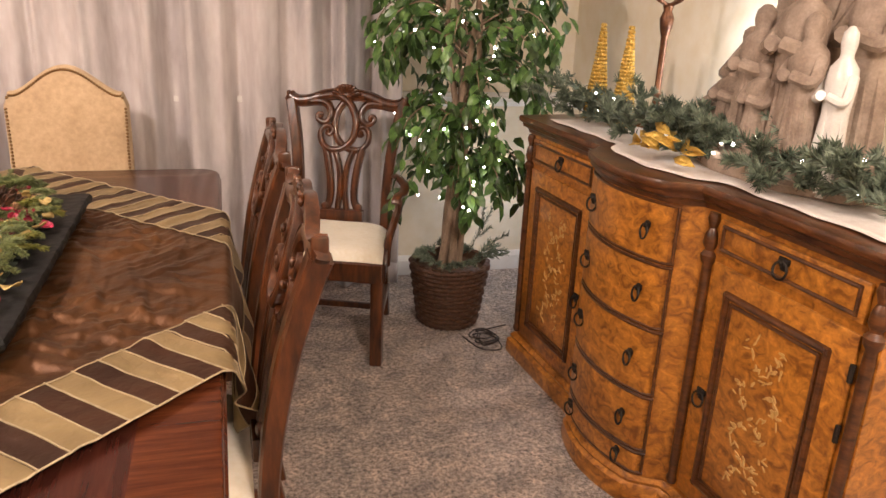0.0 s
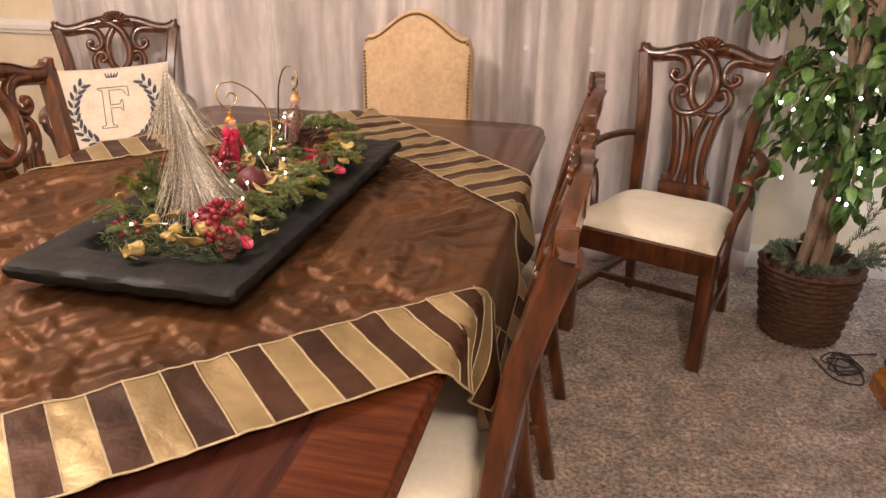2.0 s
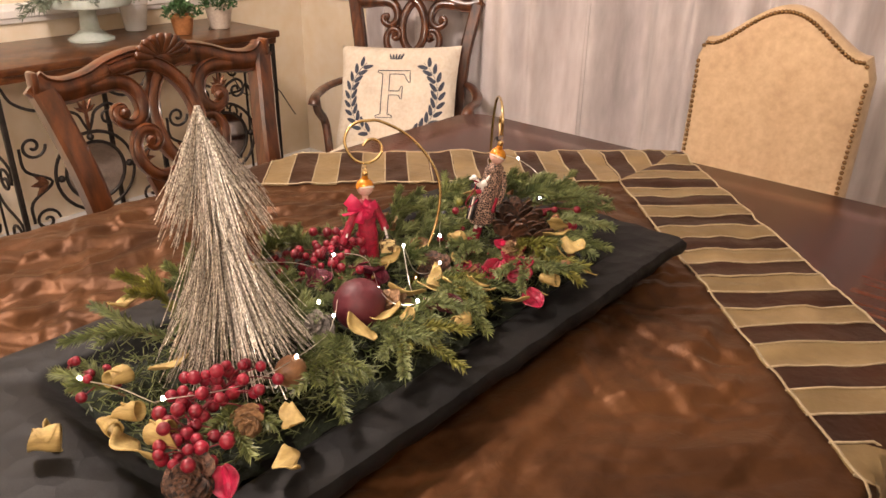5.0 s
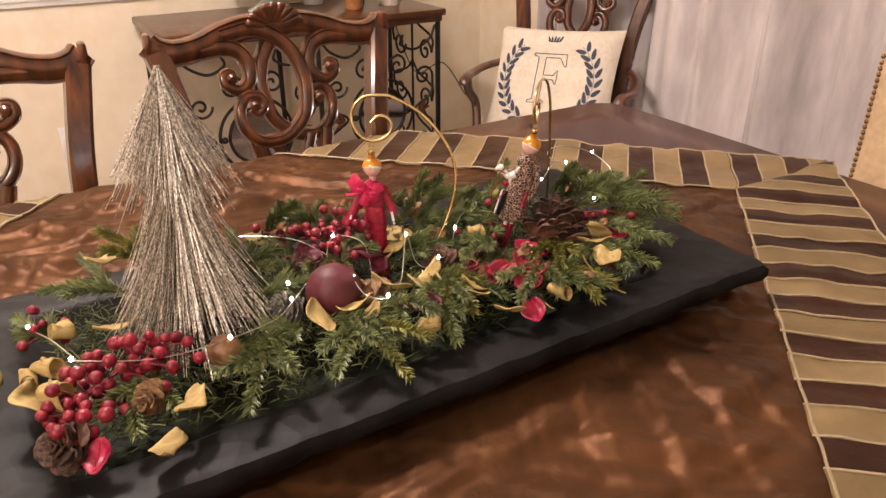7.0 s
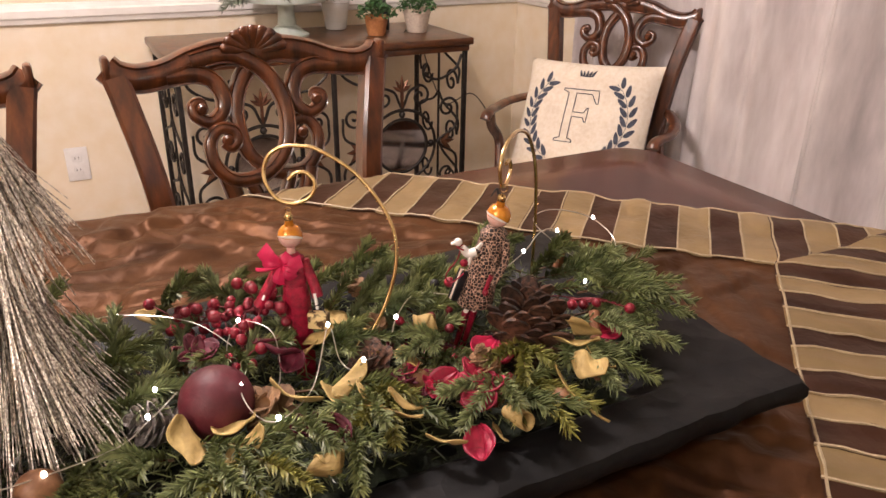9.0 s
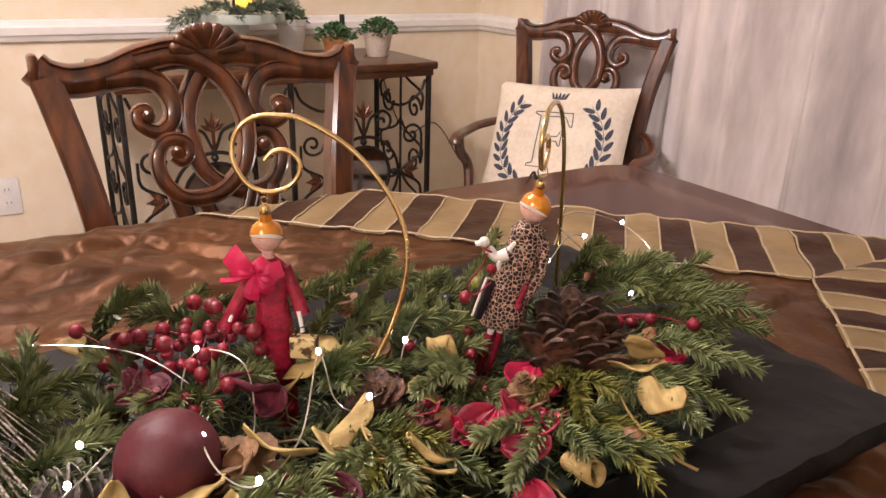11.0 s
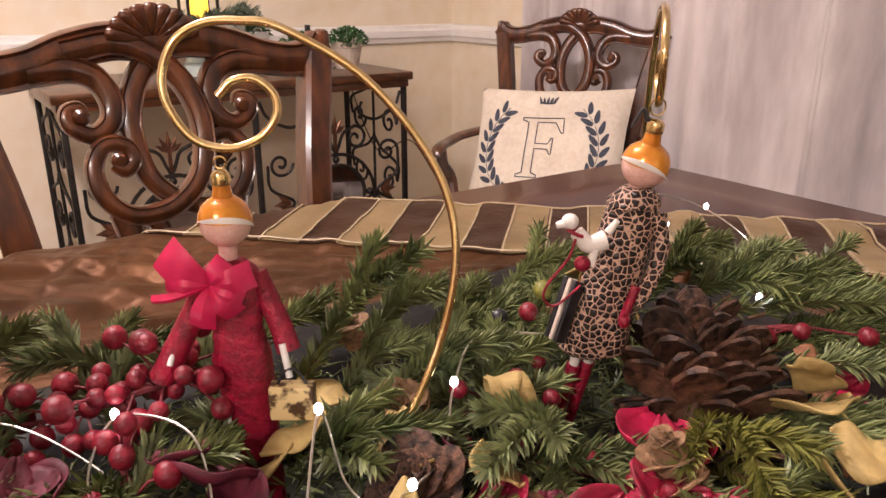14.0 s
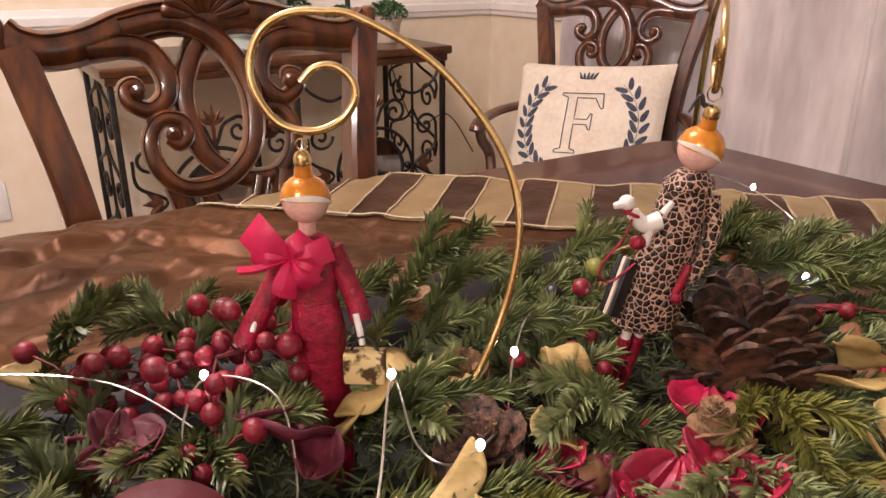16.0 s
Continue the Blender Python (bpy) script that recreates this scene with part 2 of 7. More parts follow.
def tube(bm, pts, r, n=8, scale=None, mat=0, closed=False):
    """Round wire by parallel transport."""
    rings, k = [], len(pts)
    d0 = (pts[1] - pts[0]).normalized()
    side = d0.orthogonal().normalized()
    for i, p in enumerate(pts):
        d = (pts[(i + 1) % k] - pts[i - 1]) if closed else (pts[min(i + 1, k - 1)] - pts[max(i - 1, 0)])
        if d.length < 1e-9:
            d = d0
        d.normalize()
        side = (side - d * side.dot(d))
        side = side.normalized() if side.length > 1e-6 else d.orthogonal().normalized()
        u = d.cross(side)
        s = r * (scale[i] if scale else 1.0)
        rings.append([p + side * (s * math.cos(2 * math.pi * j / n)) + u * (s * math.sin(2 * math.pi * j / n)) for j in range(n)])
    ring_loft(bm, rings, mat=mat, closed=closed)


def ball(bm, c, r, seg=12, rings=8, squash=1.0, mat=0, m=None):
    prof = [(max(1e-4, r * math.sin(math.pi * i / rings)), -r * squash * math.cos(math.pi * i / rings)) for i in range(rings + 1)]
    mm = Matrix.Translation(c) @ (m if m is not None else Matrix())
    lathe(bm, prof, seg, mm, mat)


def sheet(bm, f, nu, nv, mat=None):
    """A grid of f(u, v), both 0 to 1."""
    vs = [[bm.verts.new(f(i / nu, j / nv)) for j in range(nv + 1)] for i in range(nu + 1)]
    for i in range(nu):
        for j in range(nv):
            fc = bm.faces.new((vs[i][j], vs[i + 1][j], vs[i + 1][j + 1], vs[i][j + 1]))
            if mat:
                fc.material_index = mat((i + 0.5) / nu, (j + 0.5) / nv)
    return vs


# ---- the room ----
XL, XR, YN, YS, CEIL = -2.30, 2.32, 0.80, -5.2, 2.44


def slab(name, b, mat, label, cat):
    bm = bmesh.new()
    box(bm, *b)
    return structure(name, bm, mat, label, cat)


slab("floor", (XL - 0.1, XR + 0.1, YS - 0.1, YN + 0.1, -0.12, 0.0), CARPET, "speckled taupe cut pile wall to wall carpet", "carpet")
slab("ceiling", (XL - 0.1, XR + 0.1, YS - 0.1, YN + 0.1, CEIL, CEIL + 0.1), CEILING_PAINT, "plain white painted ceiling", "ceiling")
slab("wall_west", (XL - 0.12, XL, YS, YN, 0, CEIL), WALL_PAINT, "cream painted wall with white chair rail", "wall")
slab("wall_east", (XR, XR + 0.12, YS, YN, 0, CEIL), WALL_PAINT, "cream painted wall behind the sideboard", "wall")
slab("wall_north", (XL - 0.12, XR + 0.12, YN, YN + 0.12, 0, CEIL), WALL_PAINT, "cream painted wall behind the curtains", "wall")
slab("wall_south", (XL - 0.12, XR + 0.12, YS - 0.12, YS, 0, CEIL), WALL_PAINT, "plain cream painted wall", "wall")

RAIL = [(0, 0), (0.012, 0.004), (0.016, 0.018), (0.022, 0.024), (0.022, 0.046), (0.014, 0.052), (0.01, 0.066), (0, 0.07)]
BASE = [(0, 0), (0.016, 0), (0.016, 0.075), (0.011, 0.088), (0.006, 0.1), (0, 0.1)]


def moulding(name, prof, z, label):
    for wall, a, b, nrm in (("west", (XL, YS), (XL, YN), (1, 0)), ("north", (XL, YN), (XR, YN), (0, -1)), ("east", (XR, YN), (XR, YS), (-1, 0))):
        bm = bmesh.new()
        rings = []
        for q in (a, b):
            rings.append([Vector((q[0] + nrm[0] * (d + 0.002), q[1] + nrm[1] * (d + 0.002), z + h)) for d, h in prof])
        ring_loft(bm, rings)
        bmesh.ops.recalc_face_normals(bm, faces=bm.faces)
        structure(name + "_" + wall, bm, WHITE_TRIM, label, "trim")


moulding("chair_rail", RAIL, 0.855, "white moulded chair rail on the wall")
moulding("baseboard", BASE, 0.0, "white painted baseboard along the wall")


def curtain(x0, x1, y, seed):
    """A gathered floor-length panel with uneven folds."""
    rnd = random.Random(seed)
    w = x1 - x0
    ph = [rnd.uniform(0, 6.3) for _ in range(6)]

    def f(u, v):
        z = 0.012 + v * 2.3
        d = x0 + u * w
        wide = math.sin(d * 24 + 2.8 * math.sin(d * 4.6 + ph[0]) + ph[1] + 0.25 * math.sin(v * 3 + ph[2]))
        k = 0.046 * math.copysign(abs(wide) ** 0.8, wide)
        k += 0.019 * math.sin(d * 63 + 2.4 * math.sin(d * 7 + ph[3]) + ph[4]) * (0.3 + 0.7 * abs(math.sin(d * 5 + ph[5])))
        k += 0.010 * math.sin(d * 9 + ph[5]) * (1 - v)
        return Vector((d + 0.010 * math.sin(d * 30 + ph[1] + 1.6), y + k, z))

    bm = bmesh.new()
    sheet(bm, f, int(w * 170), 10)
    t = thing("curtain", pose(0, 0, 0), "pale grey floor length gathered curtain", "curtain", "curtains on the window wall")
    ob = part("panel", bm, CURTAIN, t)
    md = ob.modifiers.new("thickness", "SOLIDIFY")
    md.thickness = 0.002
    bm = bmesh.new()
    sheet(bm, lambda u, v: f(u, v * 0.045) + Vector((0, -0.0035, -0.004)), int(w * 170), 2)
    ob = part("hem", bm, CURTAIN, t, "stitched lower hem")
    md = ob.modifiers.new("thickness", "SOLIDIFY")
    md.thickness = 0.002


curtain(-1.72, -0.62, 0.712, 3)
curtain(-0.64, 0.52, 0.716, 5)
curtain(0.50, 1.42, 0.712, 8)
bm = bmesh.new()
tube(bm, [Vector((-1.8, 0.72, 2.33)), Vector((0, 0.72, 2.33)), Vector((1.5, 0.72, 2.33))], 0.013, 10)
tagged(finish("curtain_rod", bm, IRON), "dark metal curtain rod above the panels", "curtain rod")

# ---- dining table ----
TX, TY0, TY1, TZ = 0.61, -2.16, 0.02, 0.755


def rounded_rect(hx, y0, y1, r, n=6):
    out = []
    for cx, cy, a0 in ((hx - r, y1 - r, 0), (-hx + r, y1 - r, 90), (-hx + r, y0 + r, 180), (hx - r, y0 + r, 270)):
        for k in range(n + 1):
            a = radians(a0 + 90 * k / n)
            out.append((cx + r * math.cos(a), cy + r * math.sin(a)))
    return out


def dining_table():
    t = thing("dining_table", pose(0, 0, 0), "large polished mahogany dining table with crossbanded edge", "table")
    bm = bmesh.new()
    inner = rounded_rect(TX - 0.125, TY0 + 0.125, TY1 - 0.125, 0.03)
    bm.faces.new([bm.verts.new((x, y, TZ)) for x, y in inner])
    part("tabletop", bm, TABLE_WOOD, t, "dark red mahogany field", smooth=False)
    bm = bmesh.new()
    rings = [[Vector((x, y, TZ)) for x, y in inner]]
    for off, z in ((-0.006, TZ), (-0.002, TZ - 0.003), (0.0, TZ - 0.010), (-0.002, TZ - 0.016), (0.004, TZ - 0.022), (0.004, TZ - 0.03), (-0.012, TZ - 0.036), (-0.2, TZ - 0.036)):
        rings.append([Vector((x, y, z)) for x, y in rounded_rect(TX + off, TY0 - off, TY1 + off, 0.085 + off * (off > -0.1))])
    ring_loft(bm, rings, caps=False)
    part("edge_band", bm, BAND_WOOD, t, "lighter crossbanded border with moulded edge")
    bm = bmesh.new()
    box(bm, -0.45, 0.45, TY0 + 0.2, TY1 - 0.2, TZ - 0.10, TZ - 0.037, 0.005)
    part("apron", bm, TABLE_WOOD, t)
    for y in (-0.55, -1.6):
        bm = bmesh.new()
        lathe(bm, [(0.02, 0.10), (0.10, 0.11), (0.11, 0.2), (0.055, 0.27), (0.05, 0.33), (0.085, 0.42), (0.075, 0.5), (0.05, 0.6), (0.09, 0.655)], 20, Matrix.Translation((0, y, 0)))
        part("pedestal", bm, TABLE_WOOD, t)
        for k in range(4):
            bm = bmesh.new()
            a = radians(45 + 90 * k)
            d = Vector((math.cos(a), math.sin(a), 0))
            sweep(bm, spline([Vector((0, y, 0.2)) + d * 0.06, Vector((0, y, 0.17)) + d * 0.2, Vector((0, y, 0.04)) + d * 0.34, Vector((0, y, 0.02)) + d * 0.4], 4), circle(0.02, 8, 0.02))
            part("foot", bm, TABLE_WOOD, t)


dining_table()

# tablecloth: a square laid cornerwise, its side corners hanging over the long edges
CC = Vector((0.0, -1.065))
HALF, BAND = 0.576, 0.20


CREASES = []
crease_rnd = random.Random(77)
for k in range(13):
    ang = crease_rnd.uniform(0, math.pi)
    CREASES.append((math.cos(ang), math.sin(ang), crease_rnd.uniform(6.0, 17.0), crease_rnd.random(), Vector((crease_rnd.uniform(-9, 9), crease_rnd.uniform(-9, 9), k * 1.7))))


def crumple(a, b):
    """Sharp straight folds that come and go, as in stiff silk."""
    q = Vector((a, b, 0))
    h = 0.0
    for cx, cy, fr, ph, sd in CREASES:
        mask = noise.noise(q * 4.5 + sd) * 1.9 + 0.22
        if mask <= 0:
            continue
        v = (a * cx + b * cy + 0.035 * noise.noise(q * 4.5 + sd)) * fr + ph
        v %= 1.0
        h += 0.090 / fr * min(mask, 1.0) * ((v / 0.16 if v < 0.16 else (1 - v) / 0.84) - 0.5)
    return h


def cloth_point(a, b, lift=0.0):
    """a, b: metres along the cloth's own axes from its middle."""
    x = (a - b) / math.sqrt(2) + CC.x
    y = (a + b) / math.sqrt(2) + CC.y
    s = 1 if x > 0 else -1
    over = abs(x) - (TX + 0.004)
    edge = max(abs(a), abs(b))
    flat = (1.0 if edge < HALF - 0.05 else 0.38 + 0.62 * max(0.0, (HALF - edge) / 0.05)) * (0.35 + 0.65 * min(1.0, max(0.0, -over) / 0.10))
    wr = 0.008 + flat * crumple(a, b)
    calm = min(1.0, max(abs(x - 0.058) / 0.20, abs(y + 1.011) / 0.44) ** 6)
    wr = 0.003 + max(wr, 0.0) * calm
    if over <= 0:
        z = TZ + 0.003 + wr + lift
        yo = y - (TY1 - 0.004)
        if yo > 0:
            return Vector((x, TY1 + 0.004 + lift, z - yo))
        return Vector((x, y, z))
    r = 0.015
    bend = min(over / (r * 1.57), 1.0)
    drop = max(over - r * 1.57, 0)
    fold = math.sin((y + 0.4 * drop * math.sin(9 * y)) * 24) * min(drop * 0.16, 0.032) + 0.012 * min(drop * 6, 1)
    px = TX + 0.004 + r * math.sin(bend * 1.57) + 0.004 + fold + drop * 0.02 + lift
    pz = TZ + 0.003 + wr * (1 - bend) - r * (1 - math.cos(bend * 1.57)) - drop
    return Vector((s * max(px, TX + 0.008), y + drop * 0.10 * math.sin(y * 17), pz))


def tablecloth():
    t = thing("tablecloth", pose(0, 0, 0), "crumpled chocolate brown taffeta tablecloth with gold striped border", "tablecloth")
    bm = bmesh.new()
    sheet(bm, lambda u, v: cloth_point(-HALF + 2 * HALF * u, -HALF + 2 * HALF * v), 270, 270)
    part("middle", bm, CLOTH_BROWN, t)
    # four mitred border strips of alternating stripes
    n_str = 32
    for k in range(4):
        bm = bmesh.new()
        ro = HALF + BAND

        def f(u, v, k=k):
            e = HALF - 0.004 + v * BAND
            s = -ro + 2 * ro * u
            s = max(-e, min(e, s))
            a, b = ((s, e), (e, -s), (-s, -e), (-e, s))[k]
            return cloth_point(a, b, 0.0022)

        cols = 260
        sheet(bm, f, cols, 10, lambda u, v: (0 if int(u * n_str) % 2 else 1))
        bmesh.ops.remove_doubles(bm, verts=bm.verts, dist=1e-5)
        part("border", bm, [CLOTH_GOLD, CLOTH_DARK], t, "gold and brown striped border")
        bm = bmesh.new()
        for j in range(1, n_str):
            u = j / n_str
            s = abs(-ro + 2 * ro * u)
            v0 = max(0.0, (s - HALF) / BAND)
            if v0 > 0.9:
                continue
            tube(bm, [f(u, v0 + (1 - v0) * i / 8) + Vector((0, 0, 0.001)) for i in range(9)], 0.0016, 4)
        tube(bm, [f(0.13 + 0.74 * i / 90, 0.02) + Vector((0, 0, 0.001)) for i in range(91)], 0.0016, 4)
        tube(bm, [f(i / 120, 1.0) for i in range(121)], 0.002, 4)
        part("seam", bm, THREAD, t, "pale stitched seams")


tablecloth()

# ---- chairs ----


def back_y(z):
    """How far the chair back leans from the seat's rear edge."""
    if z < 0.45:
        return 0.205 + 0.07 * (1 - z / 0.45) ** 1.6
    k = (z - 0.45) / 0.55
    return 0.205 + 0.03 * k + 0.085 * k * k


def strip(bm, uz, w, t, bias=0.0, taper=None, n=5):
    """A carved strip in the plane of the back, through points (across, height)."""
    pts = []
    for p in spline([Vector((u, 0, z)) for u, z in uz], n):
        pts.append(Vector((p.x, back_y(p.z) - 0.012 + bias, p.z)))
    half = [(1.0, 0.5), (1.0, -0.1), (0.86, -0.40), (0.68, -0.29), (0.36, -0.46)]
    prof = [(-a * w, b * t) for a, b in half] + [(0, -0.52 * t)] + [(a * w, b * t) for a, b in reversed(half)]
    sc = None
    if taper:
        m = len(pts)
        sc = [taper[0] + (taper[1] - taper[0]) * i / (m - 1) for i in range(m)]
    sweep(bm, pts, prof, up=(0, 1, 0), scale=sc)


CREST = [(-0.256, 0.976), (-0.240, 0.962), (-0.205, 0.953), (-0.155, 0.960), (-0.105, 0.978), (-0.05, 0.988), (0, 0.983), (0.05, 0.988), (0.105, 0.978), (0.155, 0.960), (0.205, 0.953), (0.240, 0.962), (0.256, 0.976)]
LOOP = [(-0.115, 0.976), (-0.055, 0.986), (-0.010, 0.972), (0.025, 0.940), (0.044, 0.897), (0.046, 0.855), (0.036, 0.812), (0.010, 0.782), (-0.025, 0.764), (-0.070, 0.766), (-0.099, 0.795), (-0.104, 0.832), (-0.086, 0.858), (-0.060, 0.855), (-0.053, 0.836), (-0.066, 0.824), (-0.079, 0.834)]
HOOK = [(-0.160, 0.953), (-0.110, 0.955), (-0.080, 0.942), (-0.066, 0.913), (-0.071, 0.886), (-0.095, 0.871), (-0.120, 0.884), (-0.122, 0.902), (-0.108, 0.907), (-0.103, 0.896)]


def chair(name, m, label, group, arms=False):
    t = thing(name, m, label, "chair", group)
    mir = lambda q: [(-u, z) for u, z in q]
    bm = bmesh.new()
    strip(bm, CREST, 0.0255, 0.028, n=6)
    for s in (-1, 1):
        mm = Matrix.Translation((s * 0.256, back_y(0.97) - 0.012, 0.972))
        box(bm, -0.007, 0.007, -0.016, 0.016, -0.024, 0.024, 0.006, mm)
    part("crest_rail", bm, CHAIR_WOOD, t)
    bm = bmesh.new()

    def flute(u, v):
        a = radians(8 + 164 * u)
        rib = abs(math.sin(u * math.pi * 9))
        r = 0.004 + (0.043 + 0.004 * rib) * v
        return Vector((r * 1.25 * math.cos(a), back_y(1.0) - 0.022 - 0.010 * math.sin(v * 2.2) - 0.004 * rib * v, 0.986 + r * math.sin(a)))

    sheet(bm, flute, 54, 6)
    ob = part("shell", bm, CHAIR_WOOD, t, "carved shell on the crest")
    md = ob.modifiers.new("thickness", "SOLIDIFY")
    md.thickness, md.offset = 0.010, 0.0
    for s in (-1, 1):
        bm = bmesh.new()
        q = [(0.19, 0.02), (0.185, 0.25), (0.19, 0.45), (0.195, 0.62), (0.209, 0.78), (0.233, 0.91), (0.243, 0.955)]
        pts = [Vector((s * p.x, back_y(max(p.z, 0.0)) - 0.004, p.z)) for p in spline([Vector((a, 0, b)) for a, b in q], 4)]
        pts[0].z = 0.0
        prof = [(-0.02, -0.016), (-0.014, -0.021), (0.014, -0.021), (0.02, -0.016), (0.02, 0.016), (0.014, 0.02), (-0.014, 0.02), (-0.02, 0.016)]
        sweep(bm, pts, prof, up=(0, 1, 0), scale=[0.85 + 0.25 * min(1, i / 14) for i in range(len(pts))])
        part("back_post", bm, CHAIR_WOOD, t)
    bm = bmesh.new()
    strip(bm, LOOP, 0.0160, 0.022, -0.006, taper=(1.1, 0.6))
    strip(bm, mir(LOOP), 0.0160, 0.022, 0.004, taper=(1.1, 0.6))
    for q in (HOOK, mir(HOOK)):
        strip(bm, q, 0.0150, 0.020, 0.0, taper=(1.3, 0.5))
    for s in (-1, 1):
        for c in ((0.072, 0.838), (0.108, 0.896)):
            mm = Matrix.Translation((s * c[0], back_y(c[1]) - 0.018, c[1])) @ pose(0, 0, 0, 90)
            lathe(bm, [(0.001, -0.006), (0.010, -0.006), (0.011, 0.004), (0.007, 0.009), (0.001, 0.010)], 12, mm)
        strip(bm, [(s * 0.080, 0.770), (s * 0.064, 0.70), (s * 0.053, 0.62), (s * 0.054, 0.55), (s * 0.070, 0.505)], 0.0165, 0.020)
        strip(bm, [(s * 0.042, 0.765), (s * 0.017, 0.69), (s * 0.011, 0.60), (s * 0.020, 0.505)], 0.0130, 0.019)
        mm = Matrix.Translation((s * 0.074, back_y(0.515) - 0.016, 0.522)) @ pose(0, 0, 0, 90)
        lathe(bm, [(0.001, -0.008), (0.016, -0.008), (0.017, 0.006), (0.008, 0.010), (0.001, 0.011)], 14, mm)
    part("splat", bm, CHAIR_WOOD, t, "pierced and scrolled back splat")
    bm = bmesh.new()
    box(bm, -0.095, 0.095, 0.175, 0.215, 0.455, 0.51, 0.006)
    part("splat_shoe", bm, CHAIR_WOOD, t)
    wf, wb, yf, yb = 0.262, 0.2, -0.245, 0.205
    for nm, a, b in (("front_rail", (-wf, yf), (wf, yf)), ("side_rail", (wf, yf), (wb, yb)), ("back_rail", (wb, yb), (-wb, yb)), ("side_rail", (-wb, yb), (-wf, yf))):
        bm = bmesh.new()
        pa, pb = Vector((*a, 0.395)), Vector((*b, 0.395))
        sweep(bm, [pa, (pa + pb) / 2, pb], [(-0.012, -0.04), (0.012, -0.04), (0.014, -0.034), (0.014, 0.034), (0.008, 0.04), (-0.012, 0.04)])
        part(nm, bm, CHAIR_WOOD, t)
    for s in (-1, 1):
        bm = bmesh.new()
        box(bm, s * (wf - 0.02) - 0.024, s * (wf - 0.02) + 0.024, yf - 0.008, yf + 0.04, 0, 0.435, 0.005)
        part("front_leg", bm, CHAIR_WOOD, t)
        bm = bmesh.new()
        box(bm, -0.010, 0.010, yf + 0.03, back_y(0.15) - 0.01, 0.14, 0.168, 0.003, Matrix.Translation((s * 0.222, 0, 0)) @ pose(0, 0, 0, 0, 0, s * 5))
        part("stretcher", bm, CHAIR_WOOD, t)
    bm = bmesh.new()
    box(bm, -0.228, 0.228, -0.02, 0.0, 0.142, 0.166, 0.003)
    part("stretcher", bm, CHAIR_WOOD, t)
    bm = bmesh.new()

    def cushion(u, v):
        y = yf - 0.006 + v * (yb - yf - 0.025)
        w = wf + 0.002 + (wb - wf) * v
        k = (1 - abs(2 * u - 1) ** 5) * (1 - abs(2 * v - 1) ** 5)
        x = (2 * u - 1) * w
        return Vector((x, y, 0.436 + 0.048 * max(k, 0) ** 0.45 + 0.003 * noise.noise(Vector((x * 9, y * 9, 1)))))

    sheet(bm, cushion, 26, 26)
    part("seat", bm, CREAM, t, "cream upholstered drop-in seat")
    if arms:
        for s in (-1, 1):
            bm = bmesh.new()
            q = [(0.212, 0.245, 0.665), (0.25, 0.17, 0.672), (0.29, 0.08, 0.665), (0.30, 0.0, 0.655), (0.29, -0.06, 0.655), (0.285, -0.09, 0.648), (0.285, -0.1, 0.635)]
            sweep(bm, spline([(s * x, y, z) for x, y, z in q], 5), circle(0.019, 10, 0.013), scale=None)
            part("armrest", bm, CHAIR_WOOD, t)
            bm = bmesh.new()
            q = [(0.245, -0.06, 0.36), (0.25, -0.05, 0.46), (0.272, -0.02, 0.55), (0.288, -0.045, 0.60), (0.288, -0.06, 0.645)]
            sweep(bm, spline([(s * x, y, z) for x, y, z in q], 5), circle(0.016, 8, 0.018), up=(0, 1, 0))
            part("arm_support", bm, CHAIR_WOOD, t)
    return t


G = "carved mahogany chairs round the table"
side = chair("dining_chair", pose(0.475, -0.60, 0, 0, 0, -90), "carved mahogany dining chair with pierced back and cream seat", G)
side2 = copy_thing(side, pose(0.48, -1.27, 0, 0, 0, -90))
side3 = copy_thing(side, pose(-0.485, -0.79, 0, 0, 0, 90))
side4 = copy_thing(side, pose(-0.47, -1.42, 0, 0, 0, 90))
arm = chair("dining_armchair", pose(1.022, 0.155, 0, 0, 0, -22) @ Matrix.Scale(0.97, 4), "carved mahogany armchair with cream seat by the plant", G, True)
arm2 = copy_thing(arm, pose(-1.193, 0.313, 0, 0, 0, 28.8))
arm2["label"] = "carved mahogany armchair holding a printed throw pillow"


